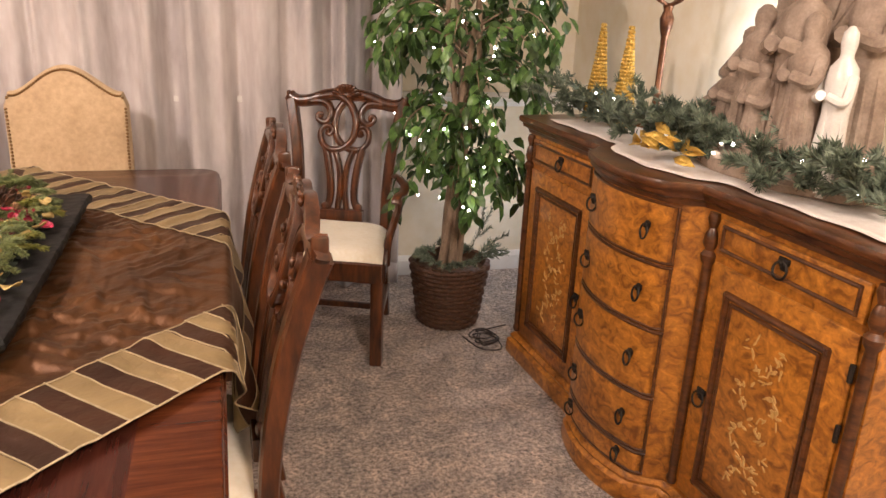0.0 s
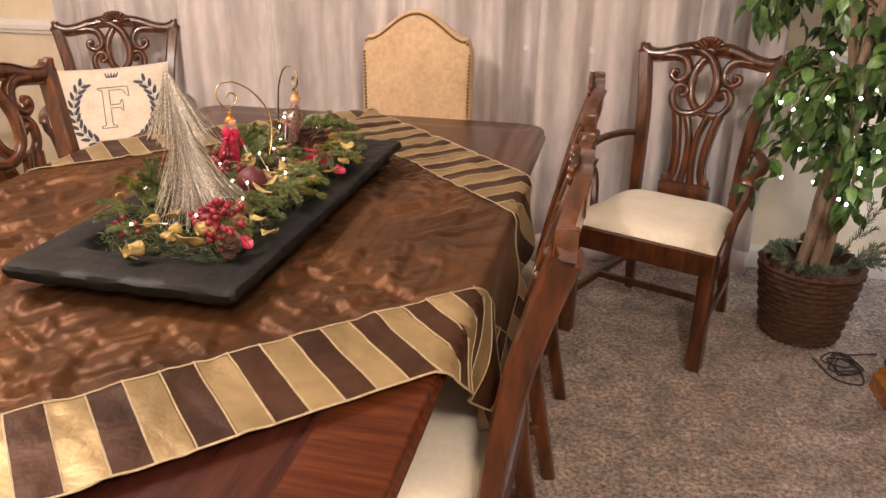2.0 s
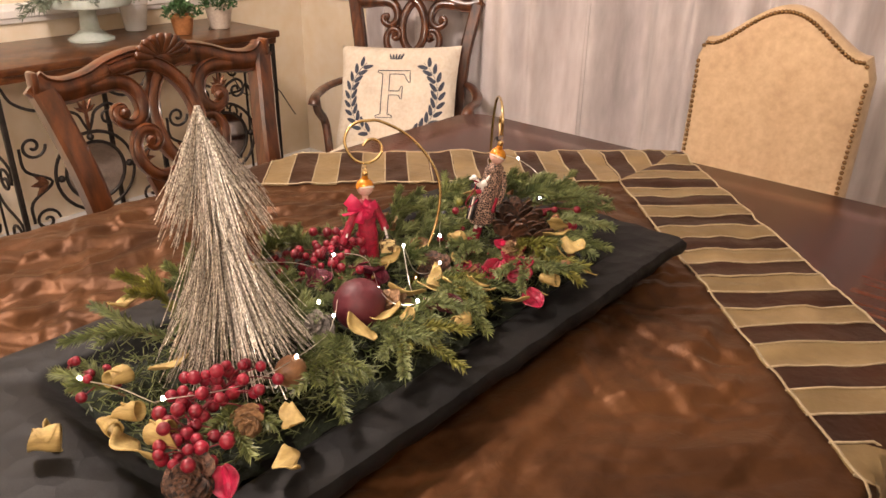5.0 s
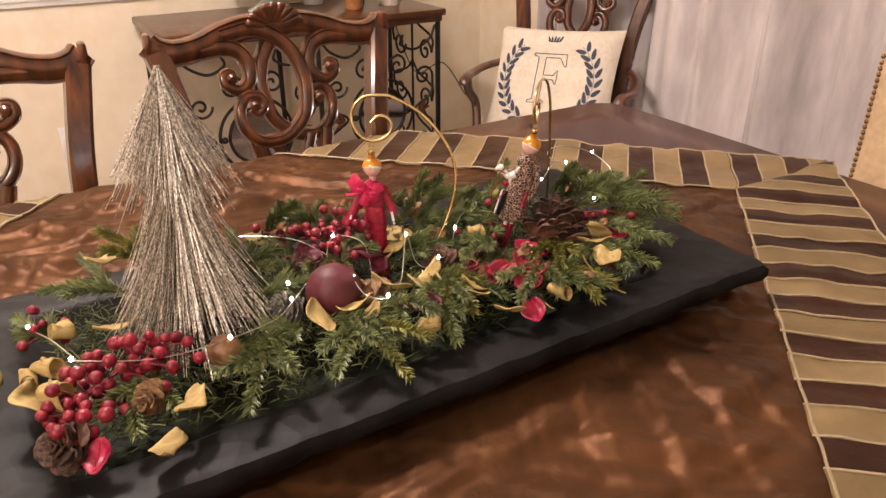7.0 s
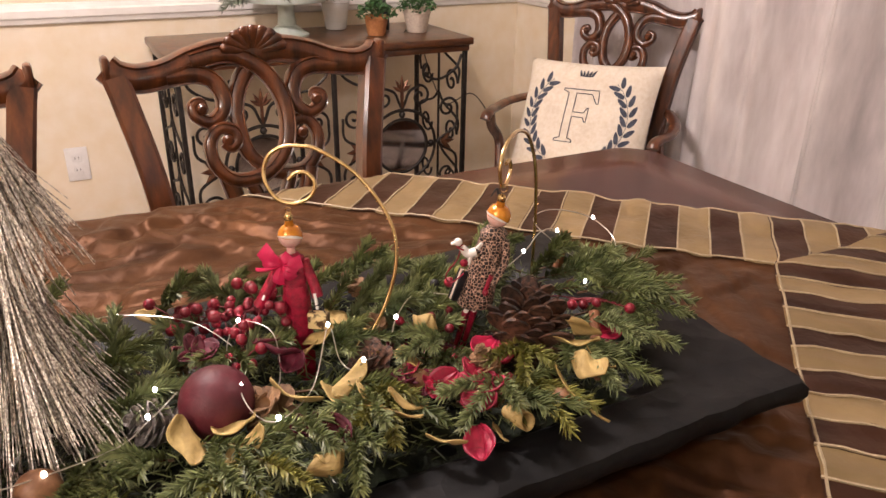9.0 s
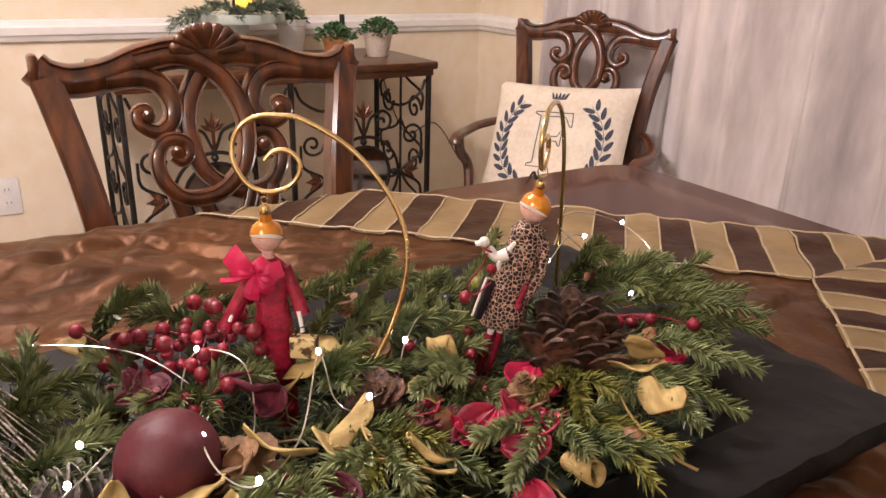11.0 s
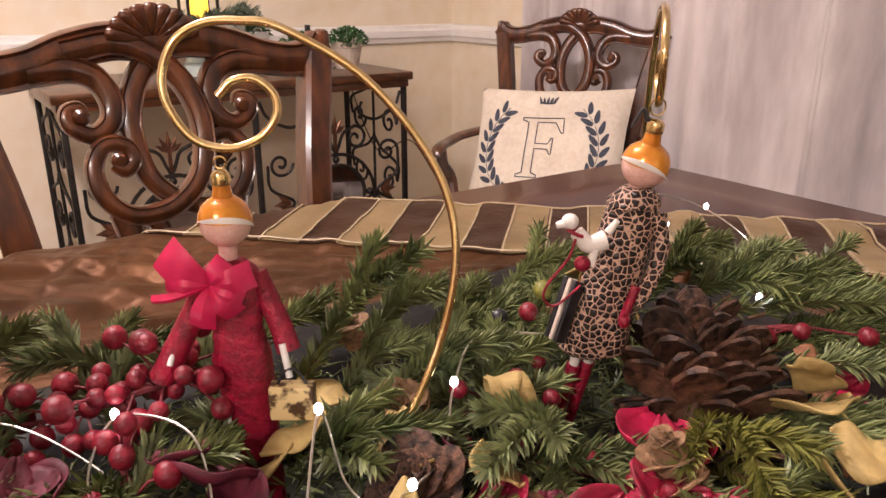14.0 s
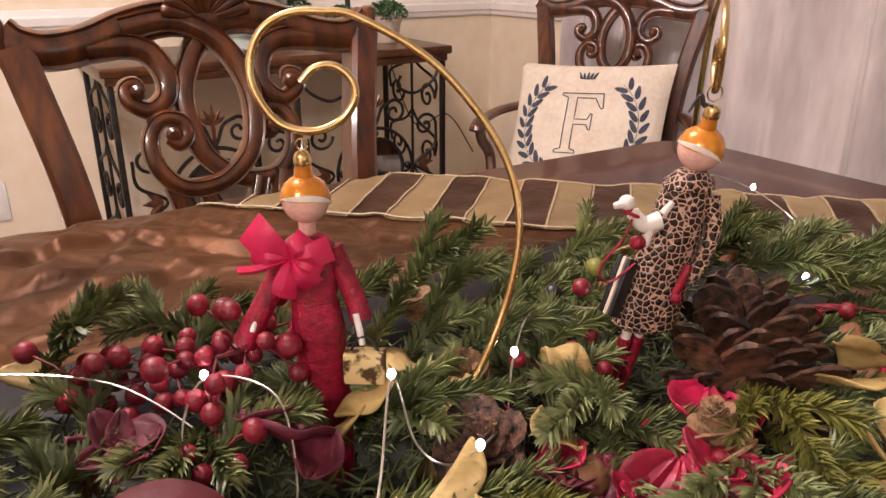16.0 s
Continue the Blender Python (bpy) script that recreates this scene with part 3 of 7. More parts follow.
def host_chair():
    t = thing("upholstered_chair", pose(0.07, 0.36, 0), "tan suede host chair with arched back and brass nailheads", "chair")
    hw, hh = 0.212, 1.062

    def top(u):
        x = abs(2 * u - 1)
        return 0.965 + 0.097 * (0.5 + 0.5 * math.cos(math.pi * min(x / 0.86, 1))) ** 0.75 if x < 0.93 else 0.965 - 0.05 * ((x - 0.93) / 0.07) ** 2

    bm = bmesh.new()

    def edge(k):
        # outline from lower left over the arch to lower right
        if k < 0.3:
            return (-hw, 0.42 + (0.915 - 0.42) * k / 0.3)
        if k > 0.7:
            return (hw, 0.42 + (0.915 - 0.42) * (1 - k) / 0.3)
        u = (k - 0.3) / 0.4
        return (-hw + 2 * hw * u, top(u))

    n = 60
    out = [edge(i / n) for i in range(n + 1)]
    rings = []
    for inset, y in ((0.0, 0.048), (-0.004, 0.040), (-0.004, 0.012), (0.004, 0.0), (0.016, -0.004), (0.05, -0.012), (0.12, -0.014)):
        ring = []
        for x, z in out:
            c = Vector((0, 0.70))
            d = Vector((x, z)) - c
            d *= (1 - inset / max(d.length, 0.05))
            p = c + d
            ring.append(Vector((p.x, y + (p.y - 0.45) * 0.05, p.y)))
        rings.append(ring)
    ring_loft(bm, rings)
    part("backrest", bm, LEATHER, t, "arched tan suede back")
    for k in range(8, 112):
        x, z = edge(k / 120)
        c = Vector((0, 0.70))
        d = Vector((x, z)) - c
        d *= (1 - 0.010 / d.length)
        p = c + d
        if k == 8:
            bm = bmesh.new()
            lathe(bm, [(0.0055, 0), (0.0052, 0.0015), (0.0035, 0.0035), (0.0008, 0.0042)], 8, pose(0, 0, 0, 90))
            nail = part("nailhead", bm, BRONZE, t)
        else:
            nail = new("nailhead", nail.data)
            nail.parent = t
        nail.location = (p.x, -0.0045 + (p.y - 0.45) * 0.05, p.y)
    bm = bmesh.new()
    box(bm, -0.24, 0.24, -0.44, 0.0, 0.40, 0.49, 0.03, seg=4)
    part("seat", bm, LEATHER, t)
    for x in (-0.2, 0.2):
        for y in (-0.4, 0.03):
            bm = bmesh.new()
            sweep(bm, [Vector((x, y, 0.0)), Vector((x, y, 0.2)), Vector((x, y, 0.42))], [(-0.02, -0.02), (0.02, -0.02), (0.02, 0.02), (-0.02, 0.02)], up=(0, 1, 0), scale=[0.7, 0.85, 1])
            part("leg", bm, CHAIR_WOOD, t)


host_chair()

# ---- more materials ----
NEEDLE = material("pine needles", (0.040, 0.060, 0.016), (0.19, 0.215, 0.075), 0.45, 30, vary=0.5)
NEEDLE_YELLOW = material("yellowed pine needles", (0.08, 0.09, 0.014), (0.22, 0.21, 0.04), 0.5, 30, vary=0.4)
NEEDLE_LIGHT = material("pale pine needles", (0.062, 0.086, 0.030), (0.25, 0.285, 0.12), 0.45, 30, vary=0.4)
NEEDLE_BLUE = material("garland needles", (0.048, 0.072, 0.048), (0.19, 0.23, 0.16), 0.5, 30, vary=0.4)
TWIG = material("brown twig", (0.07, 0.035, 0.016), (0.18, 0.10, 0.05), 0.8, 60, bump=0.4, bump_scale=200)
BERRY = material("red berry", (0.13, 0.004, 0.012), (0.30, 0.012, 0.032), 0.42, 90, bump=0.5, bump_scale=500, vary=0.25, bump_dist=0.001)
BERRY_STEM = material("berry stem", (0.10, 0.008, 0.012), (0.2, 0.02, 0.03), 0.7, 60)
PETAL = material("crimson dried petal", (0.15, 0.003, 0.017), (0.44, 0.010, 0.056), 0.45, 45, bump=0.5, bump_scale=120, vary=0.3)
WINE_PETAL = material("wine dried petal", (0.05, 0.003, 0.010), (0.15, 0.008, 0.028), 0.6, 45, bump=0.5, bump_scale=120, vary=0.3)
SHAVING = material("pale wood shaving", (0.27, 0.18, 0.055), (0.50, 0.37, 0.14), 0.7, 22, (1, 1, 5), 0.3, 120, vary=0.2)
CONE_BROWN = material("pinecone scale", (0.012, 0.005, 0.0032), (0.165, 0.078, 0.045), 0.5, 5, bump=0.8, bump_scale=16, vary=0.45, spread=(0.36, 0.66))
CONE_TAN = material("tan cone scale", (0.16, 0.085, 0.04), (0.34, 0.20, 0.10), 0.7, 5, bump=0.6, bump_scale=16, vary=0.35)
CONE_GREY = material("frosted cone scale", (0.10, 0.085, 0.075), (0.36, 0.32, 0.29), 0.7, 6, vary=0.3)
WINE_BALL = material("matte burgundy ball", (0.06, 0.005, 0.010), (0.105, 0.010, 0.018), 0.55, 25, bump=0.3, bump_scale=160)
CINNAMON = material("cinnamon bark", (0.14, 0.05, 0.02), (0.30, 0.13, 0.06), 0.8, 40, (1, 1, 5), 0.3, 150)
NUT = material("nut shell", (0.14, 0.06, 0.025), (0.34, 0.17, 0.08), 0.5, 40, bump=0.3, bump_scale=120)
TINSEL = material("champagne tinsel", (0.23, 0.195, 0.16), (0.88, 0.82, 0.73), 0.36, 420, metal=0.5, vary=0.5, spread=(0.40, 0.60), bump=0.6, bump_scale=900, bump_dist=0.001)
GOLD_WIRE = material("polished gold wire", (0.60, 0.43, 0.19), (0.80, 0.62, 0.33), 0.18, 60, metal=1.0)
GOLD_GLITTER = material("gold glitter", (0.42, 0.25, 0.04), (0.85, 0.58, 0.16), 0.35, 380, metal=0.8, bump=0.8, bump_scale=420, vary=0.3)
SILVER_WIRE = material("silver wire", (0.55, 0.52, 0.47), (0.75, 0.72, 0.66), 0.3, 60, metal=0.9)
LED = emitter("white fairy light", (1.0, 0.93, 0.82), 20.0)
RED_DRESS = material("crimson satin", (0.16, 0.0014, 0.013), (0.38, 0.0034, 0.036), 0.42, 160, bump=0.7, bump_scale=420)
BOW_PINK = material("rose ribbon", (0.47, 0.007, 0.062), (0.64, 0.014, 0.098), 0.45, 30)
HAIR = material("amber lacquer", (0.55, 0.17, 0.008), (0.74, 0.30, 0.02), 0.2, 40, metal=0.3, coat=0.6)
FACE = material("pale glass paint", (0.68, 0.40, 0.34), (0.76, 0.50, 0.43), 0.25, 90)
GLASS_WHITE = material("white glass paint", (0.74, 0.70, 0.66), (0.82, 0.79, 0.75), 0.25, 30)
BLACK_PAINT = material("black paint", (0.01, 0.01, 0.012), (0.03, 0.03, 0.035), 0.35, 30)
BAG_PAINT = material("cream and brown painted block", (0.08, 0.04, 0.015), (0.68, 0.52, 0.25), 0.5, 120, spread=(0.44, 0.52), fine=False)
PILLOW_CLOTH = material("natural linen", (0.66, 0.58, 0.47), (0.76, 0.69, 0.57), 0.9, 14, bump=0.3, bump_scale=600)
PRINT = material("navy print", (0.035, 0.04, 0.06), (0.07, 0.08, 0.11), 0.85, 60)
TERRACOTTA = material("terracotta glaze", (0.33, 0.13, 0.045), (0.47, 0.21, 0.08), 0.5, 20)
STONEWARE = material("beige stoneware", (0.50, 0.42, 0.34), (0.64, 0.55, 0.46), 0.6, 18)
MINT = material("pale mint glazed ceramic", (0.47, 0.55, 0.50), (0.55, 0.63, 0.58), 0.2, 6, coat=0.4)
CHINA = material("white china", (0.72, 0.72, 0.70), (0.80, 0.80, 0.78), 0.2, 6, coat=0.4)
HERB = material("green herb leaf", (0.025, 0.075, 0.022), (0.09, 0.20, 0.07), 0.55, 50, vary=0.5)
FICUS = material("ficus leaf", (0.024, 0.064, 0.020), (0.12, 0.22, 0.055), 0.33, 25, vary=0.65)
BARK = material("pale ficus bark", (0.17, 0.11, 0.07), (0.38, 0.28, 0.2), 0.85, 24, (1, 1, 0.4), 0.5, 60)
TAUPE_STONE = material("taupe resin", (0.23, 0.165, 0.125), (0.40, 0.31, 0.245), 0.7, 22, bump=0.4, bump_scale=70)
WHITE_CLOTH = material("white table runner", (0.70, 0.63, 0.58), (0.80, 0.74, 0.69), 0.85, 10, bump=0.2, bump_scale=200)
BRONZE = material("antique bronze", (0.06, 0.022, 0.012), (0.2, 0.085, 0.04), 0.35, 40, metal=0.6)
INLAY = material("pale floral inlay", (0.46, 0.27, 0.09), (0.60, 0.38, 0.15), 0.4, 60)
PLATE_WHITE = material("white plastic", (0.76, 0.75, 0.73), (0.80, 0.79, 0.77), 0.35, 10)
CORD = material("brown cord", (0.02, 0.012, 0.009), (0.06, 0.04, 0.03), 0.6, 60)


for piece in (CONE_BROWN, CONE_TAN, CONE_GREY, BERRY):
    tree = piece.node_tree
    info = tree.nodes.new("ShaderNodeObjectInfo")
    for nd in tree.nodes:
        if nd.bl_idname == "ShaderNodeMapRange":
            tree.links.new(info.outputs["Random"], nd.inputs[0])


def spots_material():
    """Leopard cloth: dark rounded spots in raised rows."""
    m, t, b = nodes_of("leopard print cloth")
    tc = t.nodes.new("ShaderNodeTexCoord")
    v = t.nodes.new("ShaderNodeTexVoronoi")
    v.inputs["Scale"].default_value = 300
    v.inputs["Randomness"].default_value = 0.75
    v.feature = "DISTANCE_TO_EDGE"
    r = ramp_node(t, [(0.05, (0.52, 0.33, 0.24)), (0.11, (0.022, 0.012, 0.010))])
    t.links.new(tc.outputs["Object"], v.inputs["Vector"])
    t.links.new(v.outputs["Distance"], r.inputs[0])
    t.links.new(r.outputs[0], b.inputs["Base Color"])
    b.inputs["Roughness"].default_value = 0.5
    bp = t.nodes.new("ShaderNodeBump")
    bp.inputs["Strength"].default_value, bp.inputs["Distance"].default_value = 0.8, 0.003
    t.links.new(v.outputs["Distance"], bp.inputs["Height"])
    t.links.new(bp.outputs[0], b.inputs["Normal"])
    return m


LEOPARD = spots_material()


def glass_material(name, colour, rough):
    m, t, b = nodes_of(name)
    b.inputs["Base Color"].default_value = (*colour, 1)
    b.inputs["Transmission Weight"].default_value, b.inputs["Roughness"].default_value, b.inputs["IOR"].default_value = 1.0, rough, 1.45
    return m


CLEAR_GLASS = glass_material("clear glass", (0.95, 0.96, 0.96), 0.02)
m_, t_, b_ = nodes_of("smoked mirror")
b_.inputs["Base Color"].default_value, b_.inputs["Metallic"].default_value, b_.inputs["Roughness"].default_value = (0.62, 0.60, 0.58, 1), 1.0, 0.06
MIRROR = m_

# ---- table decoration ----


def dough_bowl():
    """Long hand-hewn wooden tray with a sunk well and undercut sides."""
    t = thing("dough_bowl", pose(0.058, -1.011, 0), "black hand-hewn wooden dough bowl filled with pine and potpourri", "tray")
    bm = bmesh.new()
    n = 110

    def outline(hx, hy, z, jit, r=0.03):
        out = []
        for i, (x, y) in enumerate(rounded_rect(hx, -hy, hy, r, 3)):
            out.append((x, y))
        # even steps along the outline
        P = [Vector((x, y, 0)) for x, y in out] + [Vector((*out[0], 0))]
        L = [0]
        for a, b in zip(P, P[1:]):
            L.append(L[-1] + (b - a).length)
        res, j = [], 0
        for i in range(n * 2):
            s = L[-1] * i / (n * 2)
            while L[j + 1] < s:
                j += 1
            p = P[j].lerp(P[j + 1], (s - L[j]) / max(L[j + 1] - L[j], 1e-9))
            q = Vector((p.x * 34, p.y * 34, z * 22))
            chip = noise.voronoi(q)[0]
            k = (noise.noise(q * 0.45) * 0.6 - 0.75 * max(0.0, 0.5 - chip[0])) * jit
            res.append(Vector((p.x * (1 + k), p.y * (1 + k * 0.3), z + noise.noise(q + Vector((5, 2, 1))) * jit * 0.10)))
        return res

    rings = [outline(0.12, 0.36, 0.7690, 0.0, 0.02), outline(0.142, 0.385, 0.7692, 0.02, 0.03), outline(0.172, 0.424, 0.779, 0.04, 0.02), outline(0.196, 0.452, 0.789, 0.045, 0.010), outline(0.211, 0.469, 0.799, 0.040, 0.005), outline(0.215, 0.473, 0.808, 0.034, 0.004), outline(0.2145, 0.4725, 0.816, 0.030, 0.004),
             outline(0.211, 0.467, 0.8215, 0.026, 0.006), outline(0.203, 0.45, 0.823, 0.02, 0.01), outline(0.192, 0.43, 0.8225, 0.02), outline(0.178, 0.40, 0.8215, 0.025), outline(0.158, 0.372, 0.820, 0.02), outline(0.151, 0.362, 0.816, 0.015), outline(0.140, 0.345, 0.797, 0.01), outline(0.12, 0.32, 0.788, 0.0)]
    ring_loft(bm, rings)
    bmesh.ops.recalc_face_normals(bm, faces=bm.faces)
    part("bowl", bm, CHARCOAL, t)


dough_bowl()


def needle(bm, p, d, length, r=0.0008):
    """A thin tapering three-sided needle."""
    d = d.normalized()
    s = d.orthogonal().normalized()
    u = d.cross(s)
    base = [bm.verts.new(p + s * (r * math.cos(a)) + u * (r * math.sin(a))) for a in (0, 2.09, 4.19)]
    mid = p + d * (length * 0.6) + Vector((0, 0, 0.0006))
    m = [bm.verts.new(mid + s * (r * 1.1 * math.cos(a)) + u * (r * 1.1 * math.sin(a))) for a in (0, 2.09, 4.19)]
    tip = bm.verts.new(p + d * length)
    for i in range(3):
        j = (i + 1) % 3
        bm.faces.new((base[i], base[j], m[j], m[i]))
        bm.faces.new((m[i], m[j], tip))


def sprig(a, b, seed, mats=None, count=150, nl=0.019, label="green artificial pine sprig in the tray", sag=0.012, name="pine_sprig", group="pine sprigs in the tray", r=0.0008, fork=True):
    rnd = random.Random(seed)
    a, b = Vector(a), Vector(b)
    t = thing(name, Matrix.Translation(a), label, "pine sprig", group)
    d = b - a
    L = d.length
    side = d.cross(Vector((0, 0, 1)))
    side = side.normalized() if side.length > 1e-5 else Vector((1, 0, 0))
    mid = d * 0.5 + Vector((0, 0, sag)) + side * rnd.uniform(-0.12, 0.12) * L
    stems = [spline([Vector((0, 0, 0)), mid, d], 8)]
    if fork:
        for s in (-1, 1):
            p = stems[0][4 + rnd.randrange(4)]
            e = (d.normalized() * 0.75 + side * s * 0.6 + Vector((0, 0, rnd.uniform(-0.1, 0.2)))).normalized() * L * rnd.uniform(0.35, 0.55)
            stems.append(spline([p, p + e * 0.5 + Vector((0, 0, 0.003)), p + e], 5))
    bm = bmesh.new()
    for k, st in enumerate(stems):
        tube(bm, st, 0.0013 if k == 0 else 0.0009, 5, scale=[1 - 0.6 * i / (len(st) - 1) for i in range(len(st))])
    part("twig", bm, TWIG, t)
    bm = bmesh.new()
    total = sum((st[-1] - st[0]).length for st in stems)
    for st in stems:
        c = int(count * 1.6 * (st[-1] - st[0]).length / total)
        for i in range(c):
            f = 0.08 + 0.92 * i / max(c - 1, 1)
            x = f * (len(st) - 1)
            j = min(int(x), len(st) - 2)
            p = st[j].lerp(st[j + 1], x - j)
            ax = (st[j + 1] - st[j]).normalized()
            o = ax.orthogonal().normalized()
            ang = rnd.uniform(0, 6.283)
            rad = (Matrix.Rotation(ang, 3, ax) @ o)
            dd = ax * rnd.uniform(0.65, 1.1) + rad * rnd.uniform(0.6, 0.9) + Vector((0, 0, 0.12))
            needle(bm, p, dd, nl * rnd.uniform(0.7, 1.15) * (0.75 if f > 0.93 else 1), r)
    part("needles", bm, mats or NEEDLE, t)
    return t


SPRIGS = [
    ((-0.005, -0.945, 0.845), (0.030, -0.882, 0.932)), ((-0.07, -1.10, 0.842), (-0.045, -1.050, 0.905)), ((0.10, -0.70, 0.848), (0.180, -0.617, 0.868)),
    ((0.05, -0.71, 0.855), (0.138, -0.596, 0.885)), ((0.03, -0.70, 0.860), (0.112, -0.624, 0.892)), ((0.145, -0.745, 0.845), (0.226, -0.70, 0.845)),
    ((0.14, -0.80, 0.845), (0.250, -0.815, 0.843)), ((0.02, -0.71, 0.850), (0.055, -0.672, 0.905)), ((0.11, -0.945, 0.845), (0.205, -0.955, 0.848)),
    ((0.12, -0.79, 0.850), (0.205, -0.835, 0.866)), ((0.12, -1.03, 0.845), (0.262, -1.068, 0.842)), ((0.14, -1.13, 0.845), (0.238, -1.215, 0.846)),
    ((0.13, -1.10, 0.848), (0.225, -1.01, 0.850)), ((0.09, -1.00, 0.840), (0.20, -0.905, 0.850)), ((0.09, -0.88, 0.842), (0.185, -0.86, 0.856)),
    ((0.00, -1.24, 0.842), (-0.065, -1.342, 0.862)), ((-0.02, -1.22, 0.845), (-0.062, -1.272, 0.918)), ((-0.03, -1.19, 0.845), (-0.055, -1.185, 0.925)),
    ((-0.05, -0.97, 0.842), (-0.07, -0.885, 0.875)), ((-0.03, -0.87, 0.842), (0.005, -0.785, 0.872)), ((0.02, -0.84, 0.845), (0.045, -0.755, 0.880)),
    ((-0.05, -0.77, 0.842), (-0.055, -0.665, 0.870)), ((0.00, -1.12, 0.842), (-0.075, -1.16, 0.872)), ((0.04, -1.33, 0.840), (-0.02, -1.37, 0.858)),
    ((0.13, -1.26, 0.842), (0.215, -1.305, 0.848)), ((0.03, -0.97, 0.842), (0.085, -0.905, 0.868)), ((0.06, -0.88, 0.842), (0.03, -0.80, 0.870)),
    ((0.00, -1.03, 0.840), (0.075, -1.08, 0.862)), ((0.10, -1.18, 0.842), (0.205, -1.16, 0.850)), ((0.05, -1.06, 0.838), (0.02, -0.98, 0.860)),
    ((0.17, -0.88, 0.842), (0.235, -0.79, 0.848)), ((0.16, -0.98, 0.842), (0.24, -1.0, 0.848)), ((0.08, -0.66, 0.845), (0.16, -0.655, 0.862)),
    ((-0.02, -0.66, 0.842), (0.06, -0.615, 0.862)), ((0.02, -1.17, 0.845), (0.02, -1.10, 0.885)), ((-0.07, -1.05, 0.842), (-0.08, -0.975, 0.868)),
]
for i, (a, b) in enumerate(SPRIGS):
    yellow = i in (6, 9, 10, 16, 8)
    sprig(a, b, 100 + i, NEEDLE_YELLOW if yellow else NEEDLE, 330, 0.0135, "yellow green artificial pine sprig in the tray" if yellow else "dark green artificial pine sprig in the tray")

MORE = [((0.09, -0.69, 0.868), (0.165, -0.60, 0.872)), ((0.12, -0.72, 0.858), (0.205, -0.655, 0.856)), ((0.07, -0.69, 0.872), (0.10, -0.60, 0.880)), ((0.13, -0.76, 0.848), (0.23, -0.75, 0.852)), ((0.15, -0.82, 0.850), (0.215, -0.90, 0.852)),
        ((0.04, -0.68, 0.868), (0.045, -0.60, 0.882)), ((0.12, -1.0, 0.846), (0.21, -1.05, 0.853)), ((0.09, -0.84, 0.848), (0.12, -0.91, 0.868)), ((0.02, -0.90, 0.850), (0.06, -0.85, 0.885)), ((-0.02, -0.90, 0.850), (-0.01, -0.84, 0.892)),
        ((0.14, -1.08, 0.848), (0.235, -1.13, 0.850)), ((0.13, -0.93, 0.848), (0.20, -1.0, 0.852)), ((-0.05, -1.0, 0.85), (-0.09, -1.06, 0.88)), ((-0.06, -1.14, 0.85), (-0.06, -1.22, 0.885))]
fill_rnd = random.Random(63)
for k in range(44):
    x, y, a = fill_rnd.uniform(-0.055, 0.16), -1.33 + 0.66 * (k + fill_rnd.random()) / 44, fill_rnd.uniform(0, 6.283)
    L = fill_rnd.uniform(0.055, 0.085)
    ex, ey = x + L * math.cos(a), y + L * math.sin(a)
    clear = True
    for px, py in ((x, y), (ex, ey), ((x + ex) / 2, (y + ey) / 2)):
        f = min(1.0, max(0.0, ((px - 0.10) * 0.085 + (py + 1.0) * 0.15) / (0.085 ** 2 + 0.15 ** 2)))
        if math.hypot(px - 0.10 - 0.085 * f, py + 1.0 - 0.15 * f) < 0.045 or math.hypot(px - 0.115, py + 0.77) < 0.06 or py < -1.24:
            clear = False
    if not clear:
        continue
    MORE.append(((x, y, 0.838), (min(max(x + L * math.cos(a), -0.09), 0.235), y + L * math.sin(a), fill_rnd.uniform(0.845, 0.866))))
for i, (a, b) in enumerate(MORE):
    sprig(a, b, 180 + i, NEEDLE_LIGHT, 330, 0.0140, "pale green artificial pine sprig in the tray")

# low filling of moss-like clippings that hides the well
bm = bmesh.new()
rnd = random.Random(4)
for i in range(5200):
    x, y = rnd.uniform(-0.075, 0.185), rnd.uniform(-1.345, -0.665)
    d = Vector((rnd.uniform(-1, 1), rnd.uniform(-1, 1), rnd.uniform(-0.1, 0.6)))
    needle(bm, Vector((x, y, rnd.uniform(0.80, 0.838))), d, rnd.uniform(0.011, 0.019), 0.0007)
tagged(finish("pine_clippings", bm, NEEDLE), "bed of loose dark green pine clippings", "pine needles", kind="stuff")
# uneven near-black green sheet below the clippings, covers the bowl's floor
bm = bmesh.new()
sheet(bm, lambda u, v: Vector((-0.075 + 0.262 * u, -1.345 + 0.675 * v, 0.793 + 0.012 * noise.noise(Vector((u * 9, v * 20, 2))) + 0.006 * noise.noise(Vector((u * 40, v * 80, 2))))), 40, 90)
BED_GREEN = material("near black green", (0.005, 0.009, 0.004), (0.022, 0.030, 0.012), 0.9, 60, bump=0.8, bump_scale=260)
tagged(finish("tray_bed", bm, BED_GREEN), "near black green sheet under the pine clippings", "moss", kind="stuff")


